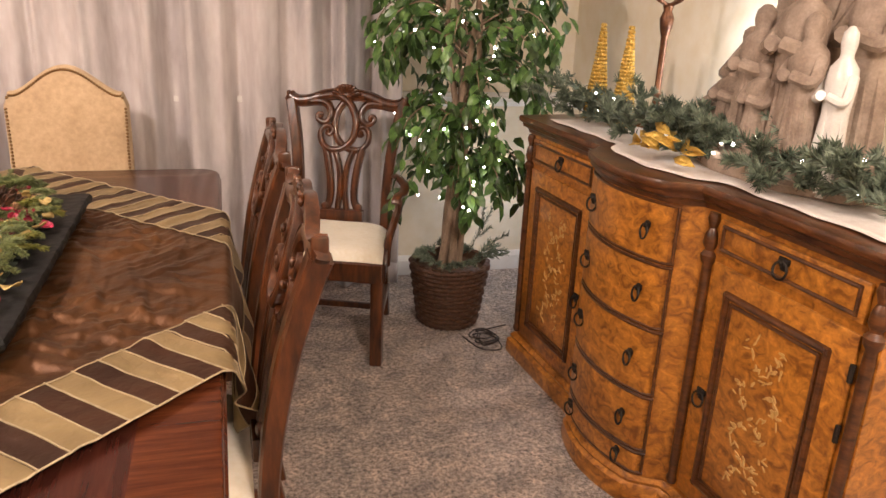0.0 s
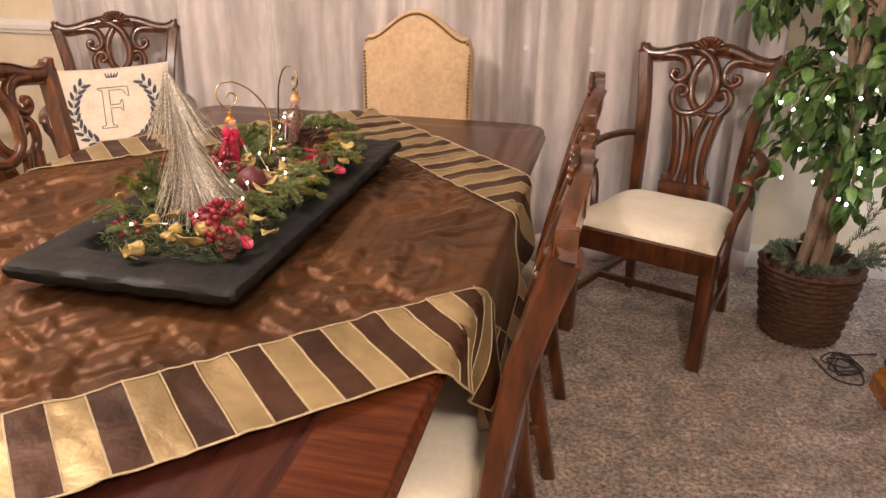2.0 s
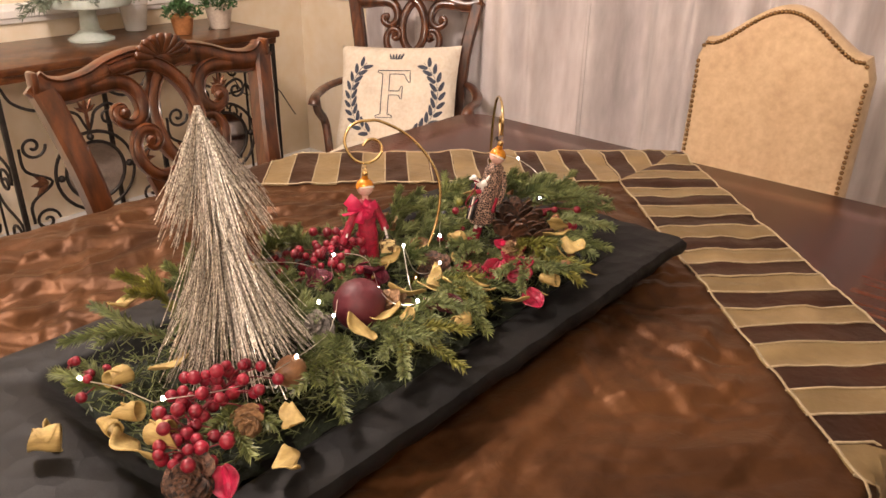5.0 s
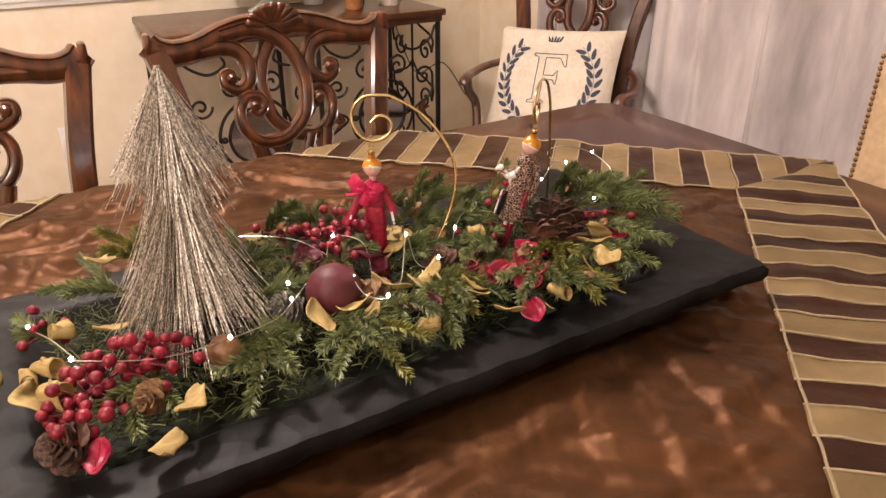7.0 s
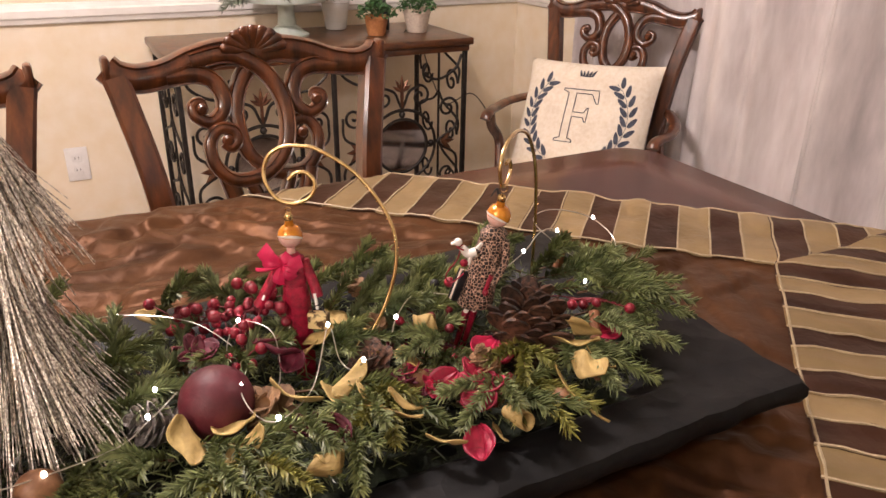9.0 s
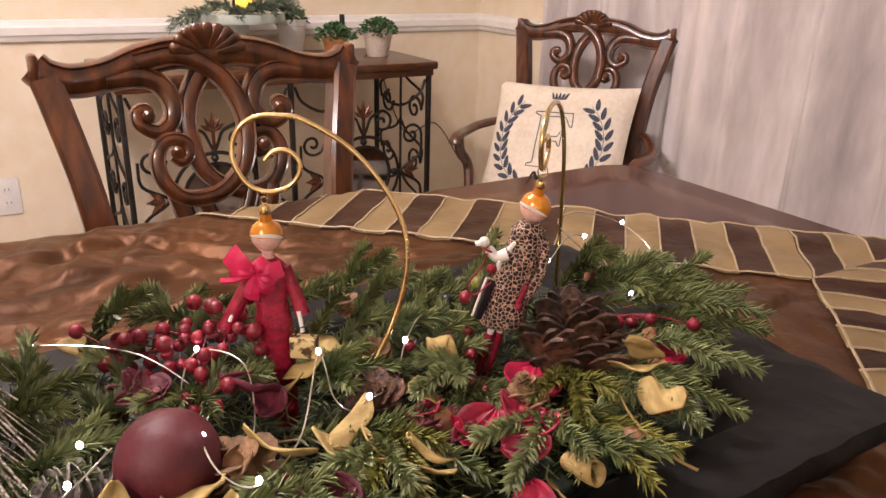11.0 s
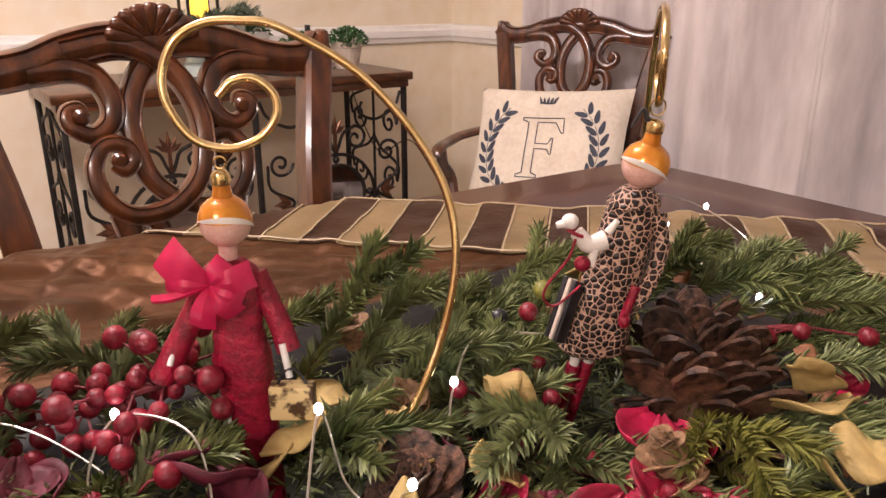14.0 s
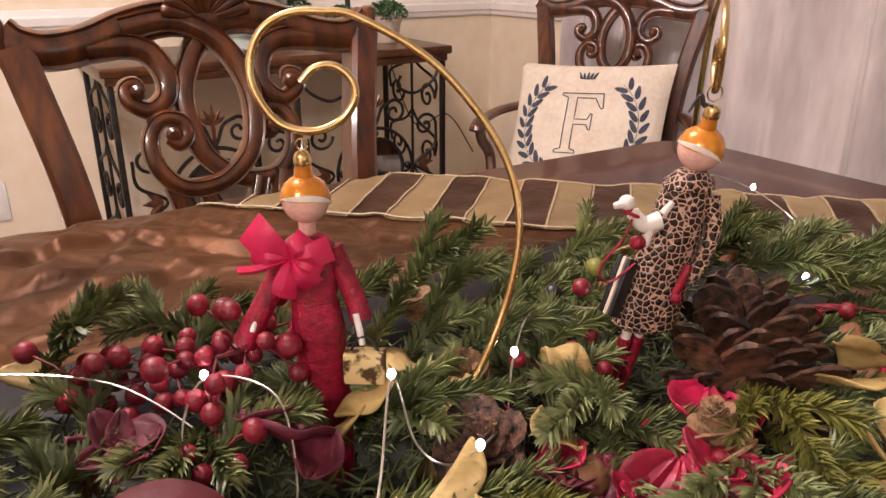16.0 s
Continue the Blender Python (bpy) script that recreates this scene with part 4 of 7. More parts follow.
def berries(name, c, spread, count, r, seed, stem, label):
    rnd = random.Random(seed)
    c = Vector(c)
    t = thing(name, Matrix.Translation(c), label, "berries", "berry picks in the tray")
    pts = spline([Vector(p) - c for p in stem], 6)
    bm = bmesh.new()
    tube(bm, pts, 0.0017, 6, scale=[1.2 - 0.5 * i / len(pts) for i in range(len(pts))])
    placed, meshes = [], None
    for i in range(count):
        for _ in range(40):
            b = pts[rnd.randrange(len(pts))]
            p = b + Vector((rnd.gauss(0, spread), rnd.gauss(0, spread), rnd.gauss(0.004, spread * 0.55)))
            if all((p - q).length > r * 1.7 for q in placed):
                break
        placed.append(p)
        tube(bm, [b, (b + p) / 2 + Vector((0, 0, 0.003)), p], 0.0007, 4)
        if meshes is None:
            bb = bmesh.new()
            ball(bb, (0, 0, 0), r, 12, 8, 0.95)
            ob = part("berry", bb, BERRY, t)
            meshes = ob.data
        else:
            ob = new("berry", meshes)
            ob.parent = t
        ob.location = p
        k = rnd.uniform(0.75, 1.1)
        ob.scale = (k, k, k)
        ob.rotation_euler = (rnd.uniform(0, 3), rnd.uniform(0, 3), 0)
    part("stem", bm, BERRY_STEM, t)


berries("berry_pick", (-0.022, -1.022, 0.868), 0.016, 50, 0.0060, 21, [(0.0, -0.975, 0.882), (-0.012, -1.005, 0.876), (-0.022, -1.035, 0.868), (-0.03, -1.075, 0.866)], "dark red berry pick on a branching stem")
berries("berry_pick", (0.035, -1.035, 0.856), 0.012, 12, 0.0060, 22, [(0.015, -1.03, 0.862), (0.035, -1.03, 0.858), (0.05, -1.035, 0.85)], "small dark red berry pick lying low")
berries("berry_pick", (0.15, -1.31, 0.862), 0.015, 62, 0.0064, 23, [(0.13, -1.26, 0.866), (0.145, -1.30, 0.868), (0.165, -1.335, 0.862), (0.19, -1.345, 0.852)], "bright red berry cluster at the tray end")
berries("berry_pick", (0.01, -1.35, 0.858), 0.012, 10, 0.0055, 24, [(0.03, -1.33, 0.85), (0.01, -1.35, 0.856), (-0.01, -1.365, 0.86)], "loose bright red berry spray")
berries("berry_pick", (0.06, -0.86, 0.856), 0.014, 10, 0.0055, 25, [(0.05, -0.88, 0.848), (0.065, -0.86, 0.852), (0.08, -0.84, 0.85)], "small red berry spray under the pine")
berries("berry_pick", (0.11, -0.68, 0.872), 0.022, 7, 0.0055, 26, [(0.09, -0.70, 0.862), (0.11, -0.68, 0.868), (0.13, -0.66, 0.866)], "small red berry spray among needles")
berries("berry_pick", (0.165, -0.865, 0.852), 0.010, 8, 0.0055, 27, [(0.15, -0.87, 0.848), (0.165, -0.865, 0.85), (0.18, -0.855, 0.848)], "small bright red berry spray by petals")

bm = bmesh.new()
ball(bm, (0, 0, 0), 0.031, 32, 20)
ob = finish("burgundy_ball", bm, WINE_BALL)
ob.location = (0.105, -1.071, 0.862)
tagged(ob, "matte burgundy ball ornament nested in the pine", "ball ornament")


def pinecone(c, r, h, tilt, mat, label, rows=9, per=9, seed=1, open_=0.9, width=1.0):
    """Spiralled scales round a core; each scale a curved, thickened blade."""
    t = thing("pinecone", Matrix.Translation(c) @ tilt, label, "pinecone", "pinecones in the tray")
    rnd = random.Random(seed)
    bm = bmesh.new()
    lathe(bm, [(0.001, -h * 0.5), (r * 0.38, -h * 0.42), (r * 0.45, -h * 0.1), (r * 0.28, h * 0.3), (0.001, h * 0.48)], 12)
    part("core", bm, mat, t)
    n = rows * per
    mesh = None
    for i in range(n):
        f = i / (n - 1)
        a = i * 2.39996
        z = -h * 0.46 + h * 0.92 * f
        env = math.sin(math.pi * (0.16 + 0.80 * f) ** 0.75) ** 0.8
        L = r * max(env, 0.15) * rnd.uniform(0.78, 1.14)
        if mesh is None:
            bb = bmesh.new()
            rings = []
            for k in range(8):
                q = k / 7
                w = width * (0.06 + 0.26 * math.sin(1.571 * min(q / 0.72, 1))) * math.sqrt(max(0.0, 1 - (max(0.0, q - 0.72) / 0.30) ** 2))
                zc = 0.08 * math.sin(q * 3.14) + 0.12 * q * q
                th = 0.018 + 0.045 * math.sin(min(q, 0.9) * 1.75) ** 3
                rings.append([Vector((q, -w, zc + th * 0.3)), Vector((q, 0, zc + th)), Vector((q, w, zc + th * 0.3)), Vector((q, w * 0.9, zc - th * 0.5)), Vector((q, 0, zc - th * 0.4)), Vector((q, -w * 0.9, zc - th * 0.5))])
            ring_loft(bb, rings)
            bmesh.ops.recalc_face_normals(bb, faces=bb.faces)
            ob = part("scale", bb, mat, t)
            mesh = ob.data
        else:
            ob = new("scale", mesh)
            ob.parent = t
        up = (8 - 34 * open_ * (1 - f) ** 2) + 56 * f ** 1.2 * open_ + (1 - open_) * 30
        ob.matrix_local = pose(0, 0, z, 0, 0, math.degrees(a)) @ pose(0, 0, 0, rnd.uniform(-20, 20), -up + rnd.uniform(-18, 18), rnd.uniform(-14, 14)) @ Matrix.Diagonal((L, L * 1.05, L * 0.9, 1))


pinecone((0.117, -0.772, 0.864), 0.045, 0.090, pose(0, 0, 0, 0, 0, -34) @ pose(0, 0, 0, 0, -50, 0), CONE_BROWN, "large open brown pinecone beside an ornament", 13, 9, 3, 0.85, 0.80)
pinecone((0.163, -0.846, 0.856), 0.021, 0.062, pose(0, 0, 0, 8, -10, 0), CONE_TAN, "small upright tan spruce cone", 10, 7, 5, 0.3, 1.5)
pinecone((0.202, -1.358, 0.848), 0.024, 0.040, pose(0, 0, 0, 30, 40, 0), CONE_BROWN, "small dark pinecone at the tray end", 7, 7, 6, 0.5, 1.3)
pinecone((0.182, -1.285, 0.857), 0.018, 0.046, pose(0, 0, 0, 75, 0, 60), CONE_TAN, "small tan cone lying by berries", 8, 7, 7, 0.4, 1.3)
pinecone((0.092, -1.122, 0.850), 0.022, 0.040, pose(0, 0, 0, 60, 20, 0), CONE_GREY, "frosted grey pinecone beside tinsel tree", 7, 7, 8, 0.6, 1.3)
pinecone((0.098, -0.928, 0.850), 0.028, 0.034, pose(0, 0, 0, 20, 15, 0), CONE_BROWN, "small open brown cone at the hook foot", 4, 6, 9, 0.7, 1.3)
pinecone((0.115, -1.035, 0.850), 0.026, 0.030, pose(0, 0, 0, 25, -10, 0), CONE_TAN, "small open tan cone by the ball", 4, 6, 10, 0.7, 1.3)
pinecone((-0.012, -0.905, 0.882), 0.014, 0.024, pose(0, 0, 0, 10, 0, 0), CONE_TAN, "tiny tan cone on a pine tip", 5, 6, 11, 0.5, 1.3)
pinecone((0.05, -0.905, 0.862), 0.016, 0.022, pose(0, 0, 0, 40, 30, 0), CONE_TAN, "tiny tan cone near the gold hook", 5, 6, 12, 0.6, 1.3)
pinecone((0.012, -1.085, 0.852), 0.017, 0.017, pose(0, 0, 0, 20, 30, 0), CONE_TAN, "spiky brown seed pod beside petals", 6, 8, 13, 1.0, 0.35)


def petal(c, size, mat, seed, label="curled crimson dried petal", cat="petal", cup=0.9):
    rnd = random.Random(seed)

    def f(u, v):
        a = (u - 0.5) * 2
        w = 0.62 * math.sin(math.pi * (0.06 + 0.9 * v)) ** 0.7
        x, y = a * w * size, (v - 0.5) * size * 1.5
        z = cup * size * (a * a * 0.45 * w + (v - 0.5) ** 2 * 0.8) + 0.05 * size * math.sin(9 * v + seed) + 0.04 * size * math.sin(11 * a + seed)
        return Vector((x, y, z))

    bm = bmesh.new()
    sheet(bm, f, 8, 10)
    ob = finish("dried_petal", bm, mat)
    ob.matrix_world = Matrix.Translation(c) @ pose(0, 0, 0, rnd.uniform(-35, 35), rnd.uniform(-35, 35), rnd.uniform(0, 360))
    md = ob.modifiers.new("thickness", "SOLIDIFY")
    md.thickness = size * 0.03
    tagged(ob, label, cat, "dried petals in the tray")


for i, (x, y, z, s, w) in enumerate([(0.176, -1.009, 0.856, 0.022, 1), (0.182, -0.995, 0.858, 0.020, 1), (0.160, -0.888, 0.858, 0.022, 0), (0.184, -0.86, 0.858, 0.026, 0), (0.190, -0.868, 0.852, 0.022, 0),
                                    (0.027, -1.063, 0.862, 0.024, 1), (0.052, -1.002, 0.860, 0.024, 1), (0.060, -0.995, 0.852, 0.020, 1), (0.091, -0.903, 0.856, 0.020, 1), (0.148, -0.823, 0.858, 0.026, 0), (0.135, -0.83, 0.862, 0.024, 0),
                                    (0.100, -0.862, 0.846, 0.018, 1), (0.118, -0.848, 0.844, 0.017, 1), (0.226, -0.889, 0.838, 0.022, 0), (0.222, -1.336, 0.842, 0.020, 0), (0.07, -1.075, 0.858, 0.018, 1), (0.175, -0.72, 0.852, 0.018, 1),
                                    (0.155, -0.70, 0.856, 0.018, 0), (0.04, -1.01, 0.866, 0.02, 1), (0.012, -1.075, 0.860, 0.02, 1), (0.125, -0.905, 0.852, 0.022, 0), (0.145, -0.895, 0.85, 0.018, 1)]):
    petal((x, y, z), s, WINE_PETAL if w else PETAL, i, "wine dark curled dried petal" if w else "curled crimson dried petal")


def dried_flower(c, size, mat, seed, label):
    """Five curled petals round a dark heart."""
    rnd = random.Random(seed)
    t = thing("dried_flower", Matrix.Translation(c) @ pose(0, 0, 0, rnd.uniform(-12, 25), rnd.uniform(5, 30), rnd.uniform(0, 70)), label, "dried flower", "dried flowers in the tray")
    for k in range(6):
        w0, up, ph = rnd.uniform(0.36, 0.5), rnd.uniform(0.15, 0.75), rnd.uniform(0, 6)

        def f(u, v):
            a = 2 * u - 1
            w = w0 * math.sin(math.pi * (0.10 + 0.84 * v ** 0.8)) ** 0.8
            z = up * v * v + 0.35 * a * a * w + 0.05 * math.sin(8 * v + ph) + 0.06 * math.sin(7 * a + ph) * v
            return Vector((v * size, a * w * size, z * size))

        bm = bmesh.new()
        sheet(bm, f, 6, 8)
        ob = part("petal", bm, mat, t)
        ob.matrix_local = pose(0, 0, 0, rnd.uniform(-15, 15), rnd.uniform(-12, 12), 60 * k + rnd.uniform(-16, 16)) @ Matrix.Scale(rnd.uniform(0.75, 1.1), 4)
        md = ob.modifiers.new("thickness", "SOLIDIFY")
        md.thickness = size * 0.03
    bm = bmesh.new()
    ball(bm, (0, 0, size * 0.08), size * 0.13, 8, 6)
    part("heart", bm, TWIG, t, "small dark flower heart")


for i, (x, y, z, sz, w) in enumerate([(0.171, -0.862, 0.862, 0.0175, 0), (0.160, -0.897, 0.858, 0.014, 0), (0.028, -1.070, 0.866, 0.0165, 1), (0.172, -1.016, 0.861, 0.015, 1), (0.139, -0.917, 0.856, 0.013, 1), (0.088, -0.850, 0.846, 0.013, 1), (0.188, -0.846, 0.856, 0.014, 0)]):
    dried_flower((x, y, z), sz, WINE_PETAL if w else PETAL, 300 + i, "open wine dark dried flower" if w else "open crimson dried flower with curled petals")


def shaving(c, length, width, curl, seed, turn=None):
    """A curled ribbon of wood."""
    rnd = random.Random(seed)

    def f(u, v):
        a = (u - 0.5) * curl
        R = length / max(curl, 0.05)
        w = width * (1 - 0.7 * abs(2 * u - 1) ** 3)
        return Vector((R * math.sin(a), (v - 0.5) * w + 0.12 * width * math.sin(8 * u + seed), R * (1 - math.cos(a)) + 0.07 * width * math.sin(5 * v + 9 * u)))

    bm = bmesh.new()
    sheet(bm, f, 22, 5)
    ob = finish("wood_shaving", bm, SHAVING)
    ob.matrix_world = Matrix.Translation(c) @ (turn or pose(0, 0, 0, rnd.uniform(-50, 50), rnd.uniform(-40, 40), rnd.uniform(0, 360)))
    md = ob.modifiers.new("thickness", "SOLIDIFY")
    md.thickness = 0.0012
    tagged(ob, "curled pale yellow wood shaving" if curl < 4 else "tightly rolled pale wood shaving", "wood shaving", "wood shavings in the tray")


for i, (x, y, z, L, W, k) in enumerate([(0.14, -1.103, 0.858, 0.045, 0.02, 1.0), (0.144, -1.065, 0.862, 0.04, 0.02, 1.2), (0.169, -1.067, 0.856, 0.05, 0.018, 0.8), (0.125, -1.012, 0.862, 0.05, 0.018, 1.2), (0.127, -0.964, 0.86, 0.06, 0.016, 1.5),
                                       (0.146, -0.972, 0.858, 0.065, 0.02, 0.8), (0.167, -0.947, 0.856, 0.07, 0.020, 1.0), (0.081, -0.924, 0.860, 0.045, 0.022, 1.6), (0.17, -0.928, 0.858, 0.04, 0.02, 1.0), (0.219, -0.917, 0.848, 0.035, 0.014, 0.6),
                                       (0.225, -0.853, 0.848, 0.05, 0.018, 9.0), (0.166, -0.749, 0.866, 0.045, 0.026, 0.7), (0.158, -0.735, 0.872, 0.04, 0.022, 0.5), (-0.014, -0.724, 0.872, 0.03, 0.02, 1.0), (0.222, -0.79, 0.852, 0.07, 0.010, 0.8),
                                       (0.214, -1.016, 0.850, 0.06, 0.026, 8.0), (0.220, -0.866, 0.838, 0.026, 0.010, 0.5), (0.132, -1.372, 0.852, 0.055, 0.038, 1.0), (0.157, -1.355, 0.860, 0.07, 0.028, 7.0), (0.044, -1.335, 0.86, 0.06, 0.022, 8.0),
                                       (0.054, -1.287, 0.862, 0.045, 0.024, 1.0), (0.097, -1.373, 0.852, 0.05, 0.018, 8.0), (0.100, -1.355, 0.858, 0.05, 0.02, 7.0), (0.242, -1.287, 0.844, 0.05, 0.022, 1.2), (0.209, -1.255, 0.856, 0.05, 0.02, 1.0),
                                       (-0.059, -1.272, 0.885, 0.055, 0.016, 0.8), (0.057, -1.415, 0.836, 0.09, 0.028, 9.0), (0.033, -1.402, 0.828, 0.04, 0.014, 0.7), (0.043, -0.972, 0.852, 0.04, 0.018, 0.7), (0.048, -0.962, 0.865, 0.035, 0.014, 0.5),
                                       (0.083, -0.868, 0.864, 0.08, 0.010, 10.0), (0.115, -0.90, 0.862, 0.03, 0.02, 1.0), (0.185, -0.735, 0.856, 0.04, 0.028, 0.7), (0.20, -0.76, 0.862, 0.035, 0.026, 0.6), (-0.06, -1.09, 0.862, 0.05, 0.018, 1.2), (0.02, -0.93, 0.862, 0.045, 0.02, 0.7)]):
    shaving((x, y, z), L, max(W, 0.022) if k > 4 else W, k, 40 + i, pose(0, 0, 0, 0, 8, (i * 47) % 180) if k > 4 else None)


def cinnamon(a, b, r):
    a, b = Vector(a), Vector(b)
    bm = bmesh.new()
    d = b - a
    prof = [(r * (1 - 0.07 * th) * math.cos(th), r * (1 - 0.07 * th) * math.sin(th)) for th in [i * 0.42 for i in range(18)]]
    prof += [(x * 0.78, y * 0.78) for x, y in reversed(prof)]
    sweep(bm, [Vector((0, 0, 0)), d * 0.5 + Vector((0, 0, 0.001)), d], prof)
    ob = finish("cinnamon_stick", bm, CINNAMON)
    ob.location = a
    tagged(ob, "rolled reddish brown cinnamon stick in the tray", "cinnamon stick", "cinnamon sticks in the tray")


cinnamon((0.132, -0.700, 0.868), (0.186, -0.735, 0.832), 0.0062)
cinnamon((-0.03, -0.84, 0.852), (0.012, -0.755, 0.862), 0.006)
cinnamon((0.02, -0.655, 0.905), (0.025, -0.668, 0.865), 0.006)
for c, r, s in (((0.147, -1.206, 0.856), 0.017, 0.8), ((0.134, -0.90, 0.848), 0.012, 1.0), ((0.215, -0.80, 0.85), 0.009, 1.2)):
    bm = bmesh.new()
    ball(bm, (0, 0, 0), r, 16, 10, s)
    ob = finish("nut", bm, NUT)
    ob.matrix_world = Matrix.Translation(c) @ pose(0, 0, 0, 30, 60, 20)
    tagged(ob, "smooth brown nut among the pine", "nut", "nuts in the tray")
for c, mt in (((0.03, -0.80, 0.892), CONE_TAN), ((0.035, -0.815, 0.884), BERRY), ((0.022, -0.825, 0.878), BLACK_PAINT), ((0.045, -0.80, 0.872), NEEDLE_YELLOW)):
    bm = bmesh.new()
    ball(bm, (0, 0, 0), 0.0055, 12, 8)
    ob = finish("bead", bm, NEEDLE_YELLOW if mt is CONE_TAN else mt)
    ob.location = c
    tagged(ob, "small coloured wooden bead on the pine", "bead", "beads in the tray")


def light_string(pts, leds, label):
    t = thing("fairy_light_string", Matrix.Translation(pts[0]), label, "string lights", "fairy lights in the tray")
    o = Vector(pts[0])
    bm = bmesh.new()
    tube(bm, [p - o for p in spline(pts, 8)], 0.0006, 5)
    part("wire", bm, SILVER_WIRE, t)
    mesh = None
    for q in leds:
        if mesh is None:
            bm = bmesh.new()
            ball(bm, (0, 0, 0), 0.0020, 10, 6, 1.3)
            ob = part("bulb", bm, LED, t, "tiny glowing white bulb")
            mesh = ob.data
        else:
            ob = new("bulb", mesh)
            ob.parent = t
        ob.location = Vector(q) - o


light_string([(-0.10, -1.17, 0.85), (-0.06, -1.128, 0.875), (-0.02, -1.065, 0.872), (0.028, -1.03, 0.852), (0.03, -1.045, 0.862), (0.012, -1.028, 0.879), (0.045, -1.005, 0.879), (0.075, -1.01, 0.845), (0.09, -1.03, 0.852), (0.118, -1.053, 0.879),
              (0.14, -1.05, 0.868), (0.165, -1.036, 0.872), (0.11, -0.99, 0.855), (0.07, -0.96, 0.887), (0.082, -0.955, 0.858), (0.10, -0.95, 0.855), (0.12, -0.946, 0.874)],
             [(-0.06, -1.128, 0.876), (0.012, -1.028, 0.881), (0.118, -1.053, 0.881), (0.165, -1.036, 0.875), (0.07, -0.96, 0.889), (0.12, -0.946, 0.876)], "fine silver wire string of glowing white fairy lights")
light_string([(0.12, -0.946, 0.874), (0.09, -0.91, 0.86), (0.073, -0.893, 0.880), (0.05, -0.86, 0.888), (0.053, -0.808, 0.877), (0.02, -0.75, 0.87), (0.0, -0.699, 0.880), (-0.003, -0.675, 0.90), (-0.01, -0.646, 0.892), (0.02, -0.64, 0.87), (-0.01, -0.68, 0.91), (-0.03, -0.64, 0.912), (-0.024, -0.582, 0.892), (0.02, -0.58, 0.872), (0.09, -0.681, 0.878)],
             [(0.073, -0.893, 0.882), (0.053, -0.808, 0.880), (0.0, -0.699, 0.882), (-0.01, -0.646, 0.894), (-0.024, -0.582, 0.894), (0.09, -0.681, 0.880)], "fine silver wire string of white fairy lights by the cone")
light_string([(0.02, -1.362, 0.866), (0.06, -1.345, 0.868), (0.10, -1.33, 0.862), (0.132, -1.336, 0.884), (0.155, -1.26, 0.874), (0.14, -1.16, 0.868), (0.123, -1.126, 0.874), (0.10, -1.10, 0.878)],
             [(0.02, -1.362, 0.868), (0.132, -1.336, 0.886), (0.15, -1.20, 0.872), (0.123, -1.126, 0.878), (0.085, -1.115, 0.876)], "fine silver wire string of white fairy lights by berries")
for i, q in enumerate([(0.02, -1.025, 0.90), (0.125, -1.05, 0.90), (0.075, -0.955, 0.91), (0.14, -1.335, 0.91)]):
    point_lamp("fairy_light_glow", q, 0.006, (1.0, 0.92, 0.78), 0.006)


def tinsel_tree():
    t = thing("tinsel_tree", pose(0.062, -1.212, 0), "champagne tinsel cone tree on a clear glass base", "tabletop tree")
    rnd = random.Random(9)
    top = Vector((-0.040, 0.012, 1.107))
    foot = Vector((0, 0, 0.87))
    bm = bmesh.new()
    # each tier: highest root, spread of roots, least and most drop, reach, strands
    for z0, dz, a0, a1, r, n in ((1.107, 0.022, 0.075, 0.120, 0.058, 270), (1.080, 0.035, 0.05, 0.085, 0.042, 70), (1.035, 0.05, 0.10, 0.145, 0.066, 200), (0.995, 0.05, 0.10, 0.155, 0.082, 310)):
        for i in range(n):
            a = rnd.uniform(0, 6.283)
            zs = z0 - dz * rnd.random()
            drop = rnd.uniform(a0, a1)
            ze = max(zs - drop, 0.838)
            k = (top.z - zs) / (top.z - foot.z)
            ax = top.lerp(foot, k)
            ex = top.lerp(foot, min((top.z - ze) / (top.z - foot.z), 1.1))
            rr = r * rnd.uniform(0.55, 1.22) * (0.45 + 0.55 * drop / a1)
            d = Vector((math.cos(a), math.sin(a), 0))
            p0 = Vector((ax.x, ax.y, zs)) + d * 0.002
            p2 = Vector((ex.x, ex.y, ze)) + d * rr
            p1 = p0.lerp(p2, 0.5) + d * rnd.uniform(-0.009, 0.002) + Vector((rnd.gauss(0, 0.002), rnd.gauss(0, 0.002), 0))
            s = rnd.uniform(0.0004, 0.0007)
            o = d.cross(Vector((0, 0, 1)))
            rings = []
            for p in (p0, p1, p2):
                rings.append([p + o * s, p - o * s * 0.6 + d * s, p - o * s * 0.6 - d * s])
            ring_loft(bm, rings)
    part("tinsel", bm, TINSEL, t, "glittering champagne tinsel strands")
    bm = bmesh.new()
    tube(bm, [foot + Vector((0, 0, -0.04)), foot, (foot + top) / 2, top], 0.003, 6)
    part("stem", bm, SILVER_WIRE, t)
    bm = bmesh.new()
    lathe(bm, [(0.002, 0.812), (0.030, 0.812), (0.033, 0.82), (0.033, 0.848), (0.030, 0.862), (0.004, 0.864)], 32, Matrix.Translation((0.040, 0.012, 0)))
    part("base", bm, CLEAR_GLASS, t, "clear glass base")


tinsel_tree()


def gold_hook(pts, label):
    o = Vector(pts[-1])
    t = thing("ornament_hook", Matrix.Translation(o), label, "ornament stand", "gold ornament stands in the tray")
    bm = bmesh.new()
    tube(bm, [p - o for p in spline(pts, 8)], 0.0019, 12)
    part("wire", bm, GOLD_WIRE, t)
    bm = bmesh.new()
    lathe(bm, [(0.001, -0.03), (0.010, -0.03), (0.011, -0.012), (0.004, 0.0), (0.001, 0.001)], 14)
    part("foot", bm, GOLD_WIRE, t)


